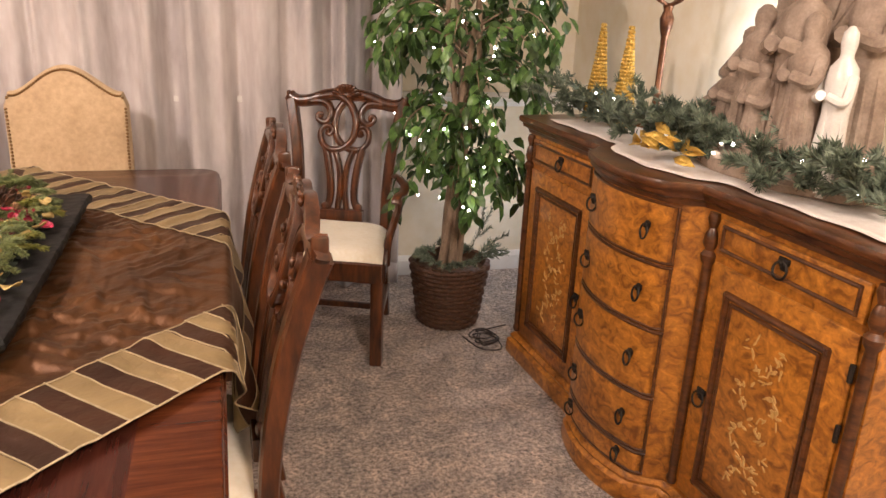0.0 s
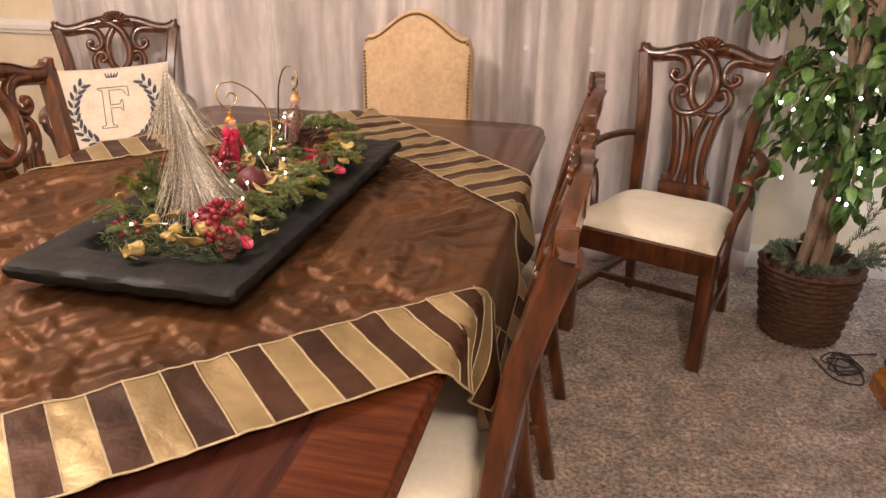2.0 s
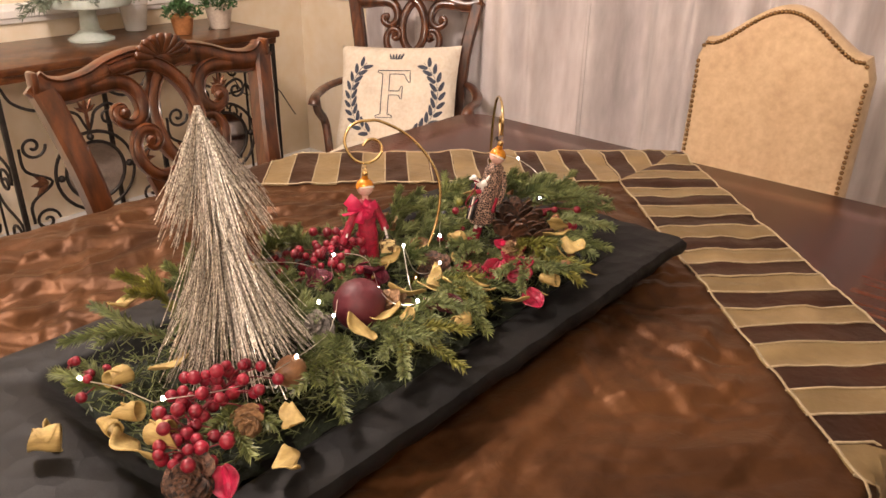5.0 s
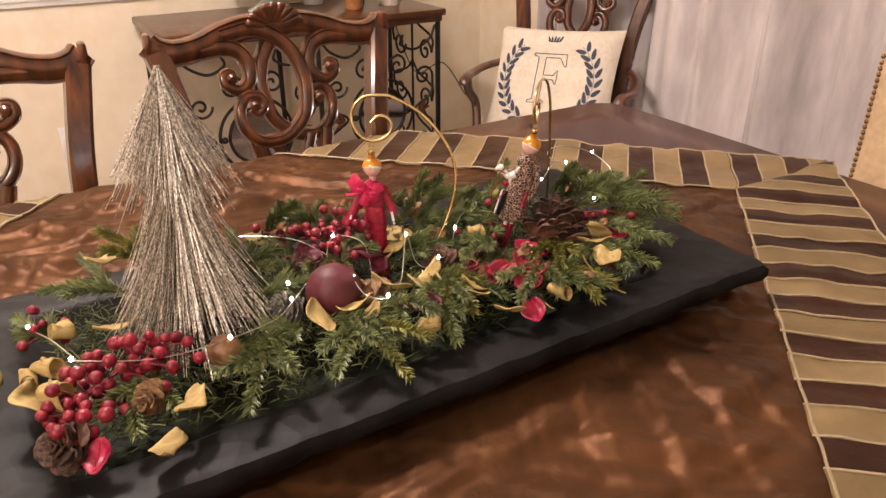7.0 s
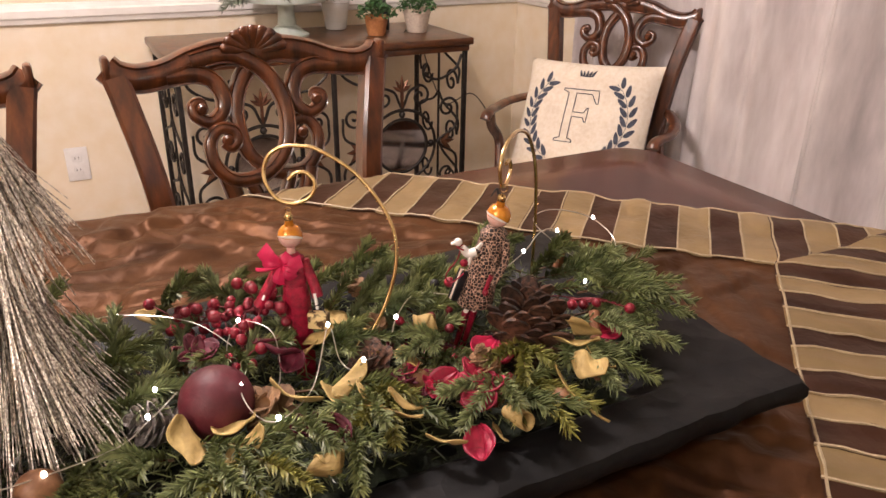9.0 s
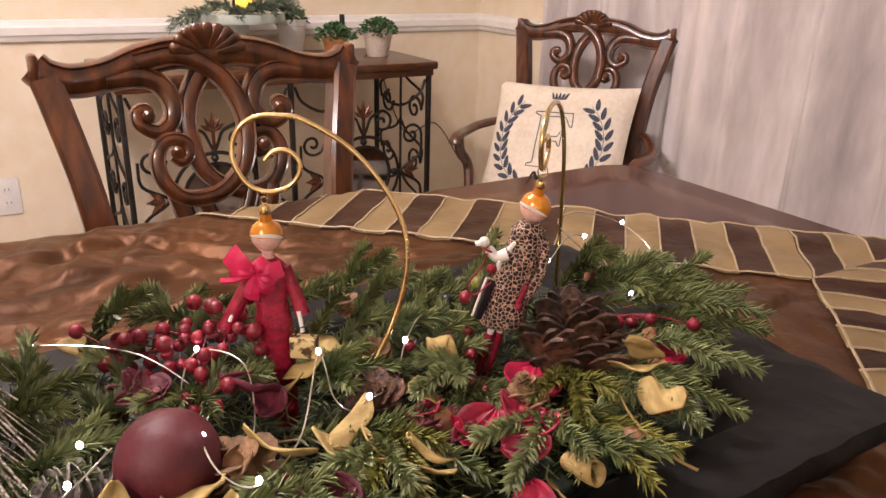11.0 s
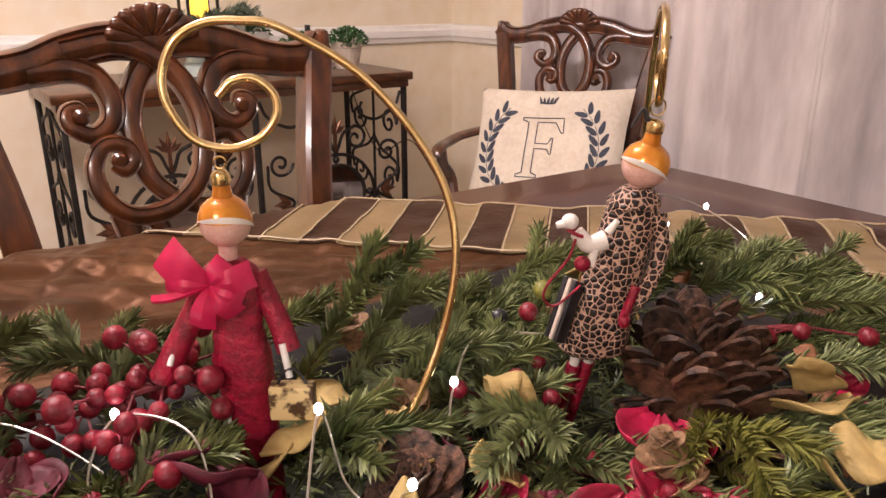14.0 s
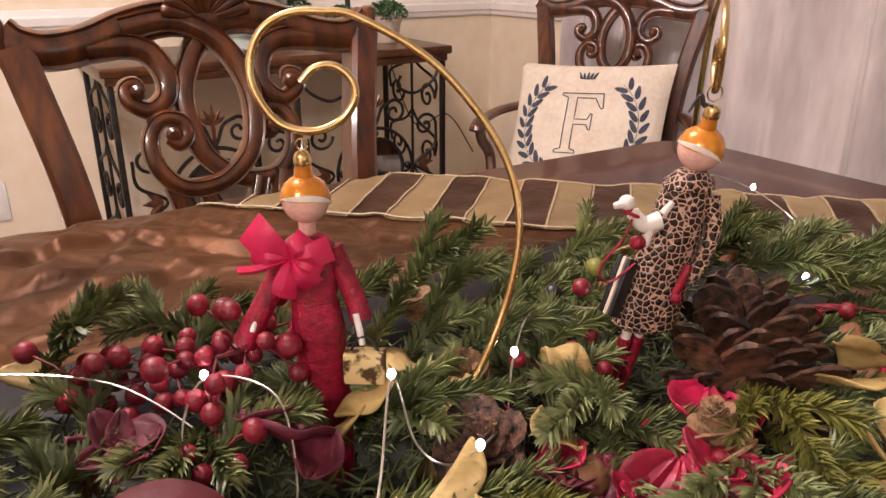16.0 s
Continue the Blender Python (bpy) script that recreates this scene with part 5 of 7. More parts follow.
gold_hook([(0.010, -0.970, 1.011), (0.012, -0.964, 1.017), (0.016, -0.956, 1.018), (0.021, -0.950, 1.012), (0.023, -0.950, 1.003), (0.021, -0.957, 0.994), (0.016, -0.969, 0.990), (0.008, -0.981, 0.994), (0.001, -0.988, 1.007), (-0.003, -0.988, 1.020), (-0.002, -0.982, 1.033), (0.002, -0.971, 1.040), (0.009, -0.958, 1.041), (0.018, -0.943, 1.038), (0.039, -0.915, 1.017), (0.060, -0.894, 0.980), (0.071, -0.891, 0.943), (0.074, -0.904, 0.899), (0.072, -0.927, 0.857), (0.070, -0.936, 0.838)], "polished gold wire spiral hook holding a doll ornament")
E2 = Vector((-0.67, 0.74, 0))
HANG2 = Vector((0.09, -0.789, 0))
gold_hook([HANG2 + E2 * a + Vector((0, 0, z)) for a, z in ((0.002, 1.024), (0.014, 1.024), (0.020, 1.014), (0.012, 1.006), (0.0, 1.003), (-0.013, 1.010), (-0.018, 1.026), (-0.008, 1.040), (0.015, 1.046), (0.05, 1.043), (0.09, 1.026), (0.128, 0.985), (0.146, 0.93), (0.150, 0.88), (0.148, 0.84))], "polished gold wire hook seen edge on with ornament")

RIGHT = Vector((0.567, 0.823, 0))
FRONT = Vector((0.823, -0.567, 0))
UPZ = Vector((0, 0, 1))


def doll_frame(origin):
    m = Matrix((RIGHT, -FRONT, UPZ)).transposed().to_4x4()
    m.translation = origin
    return m


def body_loft(bm, rows, mat, n=18, wob=0.0):
    """rows: (x, y, z, half width, half depth)."""
    rings = []
    for k, (x, y, z, w, d) in enumerate(rows):
        rings.append([Vector((x + w * math.cos(a) * (1 + wob * math.sin(5 * a + k)), y + d * math.sin(a) * (1 + wob * math.sin(4 * a + 2 * k)), z)) for a in [2 * math.pi * i / n for i in range(n)]])
    ring_loft(bm, rings, mat=mat)


def limb(bm, pts, r0, r1, mat, n=10):
    q = spline(pts, 6)
    tube(bm, q, 1.0, n, scale=[r0 + (r1 - r0) * i / (len(q) - 1) for i in range(len(q))], mat=mat)


def ornament_head(bm, mats, tilt):
    """Plain round head with a lacquered cap, neck and gilt crown, around the head's middle."""
    h, f, g, w = mats
    ball(bm, (0, 0, 0), 0.0112, 24, 16, 1.02, f, tilt)
    # cap of hair over the upper back
    rings = []
    for k in range(9):
        th = math.radians(12 + 86 * k / 8)
        ring = []
        for i in range(24):
            a = 2 * math.pi * i / 24
            reach = th * (1.03 + 0.32 * math.sin(a))
            rr = 0.0118
            p = Vector((rr * math.sin(reach) * math.cos(a), rr * math.sin(reach) * math.sin(a), rr * math.cos(reach)))
            ring.append(tilt @ p)
        rings.append(ring)
    ring_loft(bm, rings, mat=h, caps=False)
    lathe(bm, [(0.0118 * 0.98, 0.002), (0.0095, 0.0075), (0.0045, 0.0112), (0.0034, 0.018)], 20, tilt, h)
    lathe(bm, [(0.0036, 0.0165), (0.0042, 0.0168), (0.0042, 0.0205), (0.0030, 0.0222), (0.0005, 0.0226)], 12, tilt, g)
    # white sweep across the brow
    rings = []
    for k in range(13):
        a = math.radians(-150 + 150 * k / 12)
        e = math.radians(80 - 12 * math.sin(k / 12 * math.pi) + 24 * (k / 12) ** 3)
        p = Vector((math.sin(e) * math.cos(a), math.sin(e) * math.sin(a), math.cos(e))) * 0.0121
        wd = 0.0013 * math.sin(math.pi * (k + 0.4) / 12.8) + 0.0002
        rings.append([tilt @ (p + Vector((0, 0, wd))), tilt @ (p * 1.015), tilt @ (p - Vector((0, 0, wd))), tilt @ (p * 0.95)])
    ring_loft(bm, rings, mat=w)


def red_doll():
    bm = bmesh.new()
    H, F, G_, W, D, B, K, S = range(8)
    ornament_head(bm, (H, F, G_, W), Matrix.Translation((0, 0, 0)) @ pose(0, 0, 0, 4, 0, 8))
    body_loft(bm, [(0, 0, -0.0105, 0.0042, 0.0042), (0, 0, -0.016, 0.004, 0.004), (0, 0, -0.022, 0.0055, 0.005)], F)
    body_loft(bm, [(0, 0, -0.017, 0.006, 0.006), (0, 0, -0.021, 0.0115, 0.0085), (0.0005, 0, -0.027, 0.0135, 0.0095), (0.001, 0, -0.038, 0.0135, 0.0095), (0.0015, 0, -0.050, 0.0108, 0.008), (0.002, 0, -0.056, 0.0118, 0.009),
                   (0.002, 0, -0.064, 0.0132, 0.0098), (0.003, 0, -0.080, 0.0128, 0.0095), (0.004, 0, -0.100, 0.0122, 0.009), (0.0055, 0.0, -0.122, 0.0115, 0.0085), (0.0065, 0, -0.142, 0.0108, 0.0082), (0.007, 0, -0.154, 0.0095, 0.0078)], D, 22, 0.03)
    body_loft(bm, [(0.0015, 0, -0.0505, 0.0114, 0.0086), (0.0015, 0, -0.053, 0.0120, 0.0092), (0.0018, 0, -0.0565, 0.0120, 0.0094)], D)
    # sleeves, wide at the wrist
    limb(bm, [(-0.0105, 0, -0.0235), (-0.0155, -0.001, -0.038), (-0.0245, -0.004, -0.056), (-0.0335, -0.006, -0.073)], 0.0048, 0.0062, D)
    limb(bm, [(0.0115, 0, -0.0235), (0.0165, -0.001, -0.037), (0.0215, -0.003, -0.049), (0.0245, -0.005, -0.059)], 0.0048, 0.0055, D)
    limb(bm, [(-0.026, -0.008, -0.058), (-0.0275, -0.011, -0.064)], 0.0016, 0.0014, W)
    limb(bm, [(0.0225, -0.009, -0.054), (0.0245, -0.011, -0.063), (0.0255, -0.012, -0.069)], 0.0017, 0.0016, W)
    limb(bm, [(-0.0045, -0.0085, -0.092), (-0.0035, -0.0095, -0.100), (-0.002, -0.0095, -0.11)], 0.0012, 0.0014, W)
    # bow of ribbon loops
    for ang, L, w in ((142, 0.024, 0.0085), (172, 0.019, 0.006), (50, 0.013, 0.006), (15, 0.019, 0.0062), (-55, 0.017, 0.0055), (-105, 0.021, 0.0058), (-25, 0.015, 0.005), (196, 0.027, 0.0022)):
        a = math.radians(ang)
        d = Vector((math.cos(a), 0, math.sin(a)))
        s = Vector((-math.sin(a), 0, math.cos(a)))
        c = Vector((-0.0055, -0.0115, -0.025))
        rings = []
        for k in range(9):
            q = k / 8
            p = c + d * (L * q) + Vector((0, -0.005 * math.sin(q * math.pi), 0))
            ww = w * (0.25 + 0.75 * math.sin(min(q * 1.3, 1) * 1.57))
            rings.append([p + s * ww + Vector((0, 0.0012, 0)), p - Vector((0, 0.0010, 0)), p - s * ww + Vector((0, 0.0012, 0)), p + Vector((0, 0.0006, 0))])
        ring_loft(bm, rings, mat=B)
    # block bag
    box(bm, 0.0165, 0.0365, -0.017, -0.008, -0.0885, -0.0720, 0.0012, mat=K)
    limb(bm, [(0.020, -0.0125, -0.072), (0.024, -0.0125, -0.0655), (0.029, -0.0125, -0.0655), (0.033, -0.0125, -0.072)], 0.0007, 0.0007, S, 6)
    # loop and chain to the hook
    ring = [Vector((0.0026 * math.cos(i * 0.52), 0, 0.0255 + 0.0026 * math.sin(i * 0.52))) for i in range(12)]
    tube(bm, ring, 0.0005, 5, mat=G_, closed=True)
    ob = finish("doll_ornament", bm, [HAIR, FACE, GOLD_WIRE, GLASS_WHITE, RED_DRESS, BOW_PINK, BAG_PAINT, BLACK_PAINT])
    ob.matrix_world = doll_frame((0.0155, -0.9735, 0.959))
    tagged(ob, "hanging doll ornament in crimson dress with ribbon bow", "ornament", "doll ornaments on hooks")


red_doll()


def leopard_doll():
    bm = bmesh.new()
    H, F, G_, W, L, R, K, B = range(8)
    ornament_head(bm, (H, F, G_, W), pose(0, 0, 0, 4, 12, -38))
    body_loft(bm, [(-0.002, 0, -0.010, 0.0042, 0.0042), (-0.003, 0, -0.017, 0.005, 0.005)], F)
    body_loft(bm, [(-0.003, 0, -0.0125, 0.0065, 0.006), (-0.004, 0, -0.018, 0.0115, 0.0085), (-0.005, 0, -0.025, 0.0135, 0.010), (-0.008, 0, -0.040, 0.0145, 0.0115), (-0.012, 0, -0.058, 0.0155, 0.0125), (-0.016, 0, -0.078, 0.0168, 0.0135), (-0.019, 0, -0.095, 0.0178, 0.014), (-0.0195, 0, -0.0975, 0.0155, 0.012), (-0.0195, 0, -0.097, 0.004, 0.004)], L, 24, 0.025)
    body_loft(bm, [(-0.003, -0.001, -0.0105, 0.007, 0.0065), (-0.004, -0.001, -0.0165, 0.0128, 0.0105), (-0.0042, -0.001, -0.0195, 0.0132, 0.0108), (-0.0042, 0, -0.0185, 0.009, 0.008)], L, 20, 0.04)
    limb(bm, [(0.0075, -0.004, -0.023), (0.009, -0.008, -0.040), (0.004, -0.0125, -0.055), (-0.003, -0.0155, -0.066)], 0.0040, 0.0036, L)
    limb(bm, [(-0.0035, -0.016, -0.056), (-0.007, -0.0175, -0.066), (-0.009, -0.0175, -0.0715)], 0.0024, 0.0020, R)
    ball(bm, (-0.0085, -0.0178, -0.0735), 0.0030, 10, 8, 1.2, R)
    for dx, dy in ((0, 0), (0.0078, 0.003)):
        limb(bm, [(-0.026 + dx, dy, -0.094), (-0.028 + dx, dy, -0.106)], 0.0030, 0.0026, W)
        limb(bm, [(-0.028 + dx, dy, -0.106), (-0.033 + dx, dy, -0.128), (-0.0375 + dx, dy - 0.001, -0.146)], 0.0037, 0.0026, R)
        limb(bm, [(-0.0375 + dx, dy, -0.145), (-0.040 + dx, dy - 0.005, -0.1495), (-0.041 + dx, dy - 0.009, -0.150)], 0.0032, 0.0016, R)
    # small white dog carried on the arm, with a lead
    limb(bm, [(-0.019, -0.011, -0.034), (-0.027, -0.012, -0.036), (-0.033, -0.012, -0.030)], 0.0050, 0.0036, W)
    ball(bm, (-0.0365, -0.0125, -0.0245), 0.0042, 12, 8, 0.95, W)
    limb(bm, [(-0.038, -0.013, -0.025), (-0.043, -0.0135, -0.0262)], 0.0026, 0.0016, W)
    limb(bm, [(-0.018, -0.012, -0.030), (-0.014, -0.0125, -0.024)], 0.0022, 0.0014, W)
    limb(bm, [(-0.024, -0.014, -0.038), (-0.026, -0.0145, -0.046)], 0.0022, 0.0018, W)
    tube(bm, [Vector((-0.0335 + 0.0042 * math.cos(a), -0.0125 + 0.0042 * math.sin(a), -0.0298 - 0.0018 * math.cos(a))) for a in [i * 0.6 for i in range(10)]], 0.0010, 6, mat=R)
    limb(bm, [(-0.034, -0.016, -0.032), (-0.037, -0.016, -0.042), (-0.046, -0.014, -0.056), (-0.047, -0.013, -0.064), (-0.041, -0.013, -0.067), (-0.030, -0.0145, -0.056)], 0.0007, 0.0007, R, 6)
    ball(bm, (-0.030, -0.0155, -0.0445), 0.0042, 12, 8, 0.9, R)
    # flat dark purse hanging from the hand
    for k, mm in enumerate((K, B, K)):
        box(bm, -0.004, 0.004, -0.0012, 0.0012, -0.016, 0.016, 0.0008, Matrix.Translation((-0.034 - 0.0018 * k, -0.010 + 0.003 * k, -0.072)) @ pose(0, 0, 0, 0, 24, 40), mat=mm)
    limb(bm, [(-0.029, -0.010, -0.050), (-0.030, -0.010, -0.056)], 0.0006, 0.0006, G_, 6)
    # dark feather and ring above the cap
    limb(bm, [(0.004, 0, 0.020), (-0.001, 0, 0.022), (-0.003, 0, 0.0265), (-0.008, 0, 0.018)], 0.0018, 0.0006, K)
    tube(bm, [Vector((0.0036 + 0.0036 * math.cos(i * 0.52), 0, 0.0275 + 0.0042 * math.sin(i * 0.52))) for i in range(12)], 0.00045, 5, mat=G_, closed=True)
    ob = finish("doll_ornament", bm, [HAIR, FACE, GOLD_WIRE, GLASS_WHITE, LEOPARD, RED_DRESS, BLACK_PAINT, STONEWARE])
    ob.matrix_world = doll_frame((0.0895, -0.7935, 0.9745))
    tagged(ob, "hanging doll ornament in spotted coat and red boots", "ornament", "doll ornaments on hooks")


leopard_doll()

# ---- throw pillow on the armchair ----


def pillow():
    m = Matrix.Translation((-1.257, 0.386, 0.611)) @ pose(0, 0, 0, 0, 0, 27.7) @ pose(0, 0, 0, 0, -3, 0) @ pose(0, 0, 0, -27)
    t = thing("throw_pillow", m, "square cream linen throw pillow with navy wreath print", "pillow")
    hw, hh = 0.230, 0.197

    def surf(u, v, side, lift=0.0):
        a, b = 2 * u - 1, 2 * v - 1
        k = max(0.0, (1 - a ** 4) * (1 - b ** 4))
        pin = 1 - 0.05 * (1 - b * b) * abs(a) ** 3
        pin2 = 1 - 0.05 * (1 - a * a) * abs(b) ** 3
        wr = 0.004 * noise.noise(Vector((a * 3, b * 3, side)))
        return Vector((a * hw * pin, side * -(0.055 * k ** 0.55 + wr * k + lift), b * hh * pin2))

    bm = bmesh.new()
    for s in (1, -1):
        sheet(bm, lambda u, v: surf(u, v, s), 30, 30)
    bmesh.ops.remove_doubles(bm, verts=bm.verts, dist=1e-4)
    bmesh.ops.recalc_face_normals(bm, faces=bm.faces)
    part("cover", bm, PILLOW_CLOTH, t)

    def on(x, y):
        return surf(0.5 + x / (2 * hw), 0.5 + y / (2 * hh), 1, 0.0015)

    def leaf(bm, x, y, ang, L, w):
        c, s = math.cos(ang), math.sin(ang)
        pts = []
        for k in range(12):
            q = 2 * math.pi * k / 12
            lx = L * 0.5 * math.cos(q)
            ly = w * 0.5 * math.sin(q) * (1 - 0.25 * math.cos(q))
            pts.append((x + c * lx - s * ly, y + s * lx + c * ly))
        top = [bm.verts.new(on(*p)) for p in pts]
        bot = [bm.verts.new(on(*p) + Vector((0, 0.0012, 0))) for p in pts]
        mid = bm.verts.new(on(x, y))
        for k in range(12):
            j = (k + 1) % 12
            bm.faces.new((top[k], top[j], mid))
            bm.faces.new((top[j], top[k], bot[k], bot[j]))

    bm = bmesh.new()
    for s in (-1, 1):
        R = 0.168
        arc = []
        for k in range(11):
            th = math.radians(-62 + 112 * k / 10)
            arc.append((s * R * math.cos(th), R * math.sin(th) * 0.95 - 0.005))
        tube(bm, [on(*p) for p in arc], 0.0009, 4)
        for k in range(10):
            th = math.radians(-58 + 112 * k / 10)
            x, y = R * math.cos(th), R * math.sin(th) * 0.95 - 0.005
            tang = th + math.pi / 2
            for o in (-1, 1):
                an = tang - o * 0.6
                px, py = x + o * 0.016 * math.cos(th) + 0.012 * math.cos(tang), y + o * 0.016 * math.sin(th) + 0.012 * math.sin(tang)
                ang = an if s > 0 else math.pi - an
                leaf(bm, s * px, py, ang, 0.041, 0.0155)
    part("wreath_print", bm, PRINT, t, "navy laurel wreath print")
    bm = bmesh.new()
    for x in (-0.024, -0.012, 0, 0.012, 0.024):
        tube(bm, [on(x * 0.8, 0.138), on(x, 0.150), on(x * 1.15, 0.158 - 0.003 * (abs(x) == 0.012))], 0.0028, 4, scale=[1.6, 1.1, 0.3])
    tube(bm, [on(-0.022, 0.136), on(0, 0.134), on(0.022, 0.136)], 0.0026, 4)
    part("crown_print", bm, PRINT, t, "small navy crown print")
    bm = bmesh.new()
    F_OUT = [(-0.062, -0.085), (0.0, -0.085), (0.0, -0.078), (-0.017, -0.072), (-0.017, -0.002), (0.020, -0.002), (0.028, -0.016), (0.033, -0.016), (0.033, 0.030), (0.028, 0.030), (0.020, 0.013), (-0.017, 0.013), (-0.017, 0.075), (0.036, 0.075), (0.054, 0.046), (0.061, 0.046), (0.058, 0.088), (-0.062, 0.088), (-0.062, 0.081), (-0.044, 0.075), (-0.044, -0.072), (-0.062, -0.078)]
    pts = []
    for a, b in zip(F_OUT, F_OUT[1:] + F_OUT[:1]):
        for k in range(4):
            pts.append(on(a[0] + (b[0] - a[0]) * k / 4, a[1] + (b[1] - a[1]) * k / 4))
    tube(bm, pts, 0.0014, 4, closed=True)
    part("letter_print", bm, PRINT, t, "outlined serif letter F print")


pillow()

# ---- console table by the west wall ----


def spiral(c, r, turns, a0, sgn=1, n=26):
    return [(c[0] + r * (1 - 0.86 * i / n) * math.cos(a0 + sgn * turns * 6.283 * i / n), c[1] + r * (1 - 0.86 * i / n) * math.sin(a0 + sgn * turns * 6.283 * i / n)) for i in range(n + 1)]


def console():
    x0, x1, y0, y1 = -2.268, -1.81, -0.79, 0.295
    t = thing("console_table", pose(0, 0, 0), "wrought iron scroll console table with dark wooden top", "console table")
    bm = bmesh.new()
    box(bm, x0, x1, y0, y1, 0.775, 0.802, 0.006)
    part("tabletop", bm, OAK_DARK, t, "dark walnut top with moulded edge")
    bm = bmesh.new()
    box(bm, x0 + 0.015, x1 - 0.012, y0 + 0.012, y1 - 0.012, 0.752, 0.7745, 0.003)
    part("apron", bm, OAK_DARK, t)
    ym = (y0 + y1) / 2
    for x in (x0 + 0.03, x1 - 0.025):
        for y in (y0 + 0.025, ym, y1 - 0.025):
            bm = bmesh.new()
            box(bm, x - 0.008, x + 0.008, y - 0.008, y + 0.008, 0.0, 0.7515, 0.002)
            part("leg", bm, IRON, t)
    for x in (x0 + 0.03, x1 - 0.025):
        for z in (0.09,):
            bm = bmesh.new()
            box(bm, x - 0.006, x + 0.006, y0 + 0.034, y1 - 0.034, z - 0.006, z + 0.006)
            part("rail", bm, IRON, t)
    for y in (y0 + 0.025, y1 - 0.025):
        bm = bmesh.new()
        box(bm, x0 + 0.04, x1 - 0.035, y - 0.006, y + 0.006, 0.084, 0.096)
        part("rail", bm, IRON, t)
    X = x1 - 0.025

    def wire(bm, q, r=0.0052, x=X):
        tube(bm, [Vector((x, a, b)) for a, b in q], r, 6)

    for yc in ((y0 + 0.025 + ym) / 2, (y1 - 0.025 + ym) / 2):
        bm = bmesh.new()
        for R in (0.137, 0.102):
            tube(bm, [Vector((X, yc + R * math.cos(i * 0.1745), 0.417 + R * math.sin(i * 0.1745))) for i in range(36)], 0.0058, 6, closed=True)
        for k in range(4):
            a = k * 1.5708
            ball(bm, (X, yc + 0.12 * math.cos(a), 0.417 + 0.12 * math.sin(a)), 0.0125, 10, 6)
        part("ring", bm, IRON, t, "double iron ring")
        bm = bmesh.new()
        lathe(bm, [(0.001, -0.002), (0.099, -0.002), (0.099, 0.002), (0.001, 0.002)], 40, Matrix.Translation((X - 0.004, yc, 0.417)) @ pose(0, 0, 0, 0, 90))
        part("mirror_disc", bm, MIRROR, t, "round dark mirror disc")
        bm = bmesh.new()
        for s in (-1, 1):
            # scrolls over and under the ring, and beside it
            wire(bm, spiral((yc + s * 0.072, 0.600), 0.040, 1.3, 1.57 if s > 0 else 1.57, -s) )
            wire(bm, [(p.x, p.y) for p in spline([Vector((yc + s * 0.072, 0.640, 0)), Vector((yc + s * 0.03, 0.62, 0)), Vector((yc + s * 0.012, 0.58, 0)), Vector((yc, 0.556, 0))], 5)])
            wire(bm, spiral((yc + s * 0.085, 0.225), 0.046, 1.3, -1.57, s))
            wire(bm, [(p.x, p.y) for p in spline([Vector((yc + s * 0.085, 0.179, 0)), Vector((yc + s * 0.04, 0.20, 0)), Vector((yc + s * 0.01, 0.25, 0)), Vector((yc, 0.28, 0))], 5)])
            wire(bm, spiral((yc + s * 0.190, 0.545), 0.042, 1.4, 0, s))
            wire(bm, spiral((yc + s * 0.190, 0.290), 0.042, 1.4, 0, -s))
            wire(bm, [(p.x, p.y) for p in spline([Vector((yc + s * 0.232, 0.545, 0)), Vector((yc + s * 0.225, 0.47, 0)), Vector((yc + s * 0.15, 0.417, 0)), Vector((yc + s * 0.225, 0.36, 0)), Vector((yc + s * 0.232, 0.29, 0))], 5)])
            wire(bm, [(p.x, p.y) for p in spline([Vector((yc + s * 0.245, 0.74, 0)), Vector((yc + s * 0.22, 0.69, 0)), Vector((yc + s * 0.15, 0.655, 0)), Vector((yc + s * 0.09, 0.68, 0)), Vector((yc + s * 0.10, 0.715, 0))], 5)])
            wire(bm, spiral((yc + s * 0.2, 0.155), 0.038, 1.2, 0, s))
        part("scroll_work", bm, IRON, t)
        bm = bmesh.new()
        for ang, L in ((90, 0.06), (60, 0.05), (120, 0.05), (30, 0.042), (150, 0.042)):
            a = math.radians(ang)
            c = Vector((X, yc, 0.622))
            d = Vector((0, math.cos(a), math.sin(a)))
            tube(bm, [c, c + d * L * 0.5, c + d * L], 0.008, 6, scale=[0.5, 1.0, 0.1])
        box(bm, X - 0.004, X + 0.004, yc - 0.005, yc + 0.005, 0.555, 0.63)
        part("fleur", bm, BRONZE, t, "small bronze leaf finial")
        for s in (-1, 1):
            bm = bmesh.new()
            c = Vector((X, yc + s * 0.165, 0.417))
            for ang in (0, 40, -40):
                a = math.radians(ang)
                d = Vector((0, s * math.cos(a), math.sin(a)))
                tube(bm, [c, c + d * 0.025, c + d * 0.055], 0.012, 6, scale=[0.4, 1.0, 0.1])
            part("leaf", bm, BRONZE, t, "small bronze leaf")
    for y in (y0 + 0.025, y1 - 0.025):
        xc = (x0 + x1) / 2
        for s in (-1, 1):
            for z0 in (0.22, 0.42, 0.62):
                bm = bmesh.new()
                tube(bm, [Vector((a, y, b)) for a, b in spiral((xc + s * 0.105, z0), 0.05, 1.4, 0, s)], 0.005, 6)
                tube(bm, spline([Vector((xc + s * 0.155, y, z0)), Vector((xc + s * 0.16, y, z0 + 0.06)), Vector((xc + s * 0.05, y, z0 + 0.1)), Vector((xc, y, z0 + 0.14))], 5), 0.005, 6)
                part("side_scroll", bm, IRON, t)
        bm = bmesh.new()
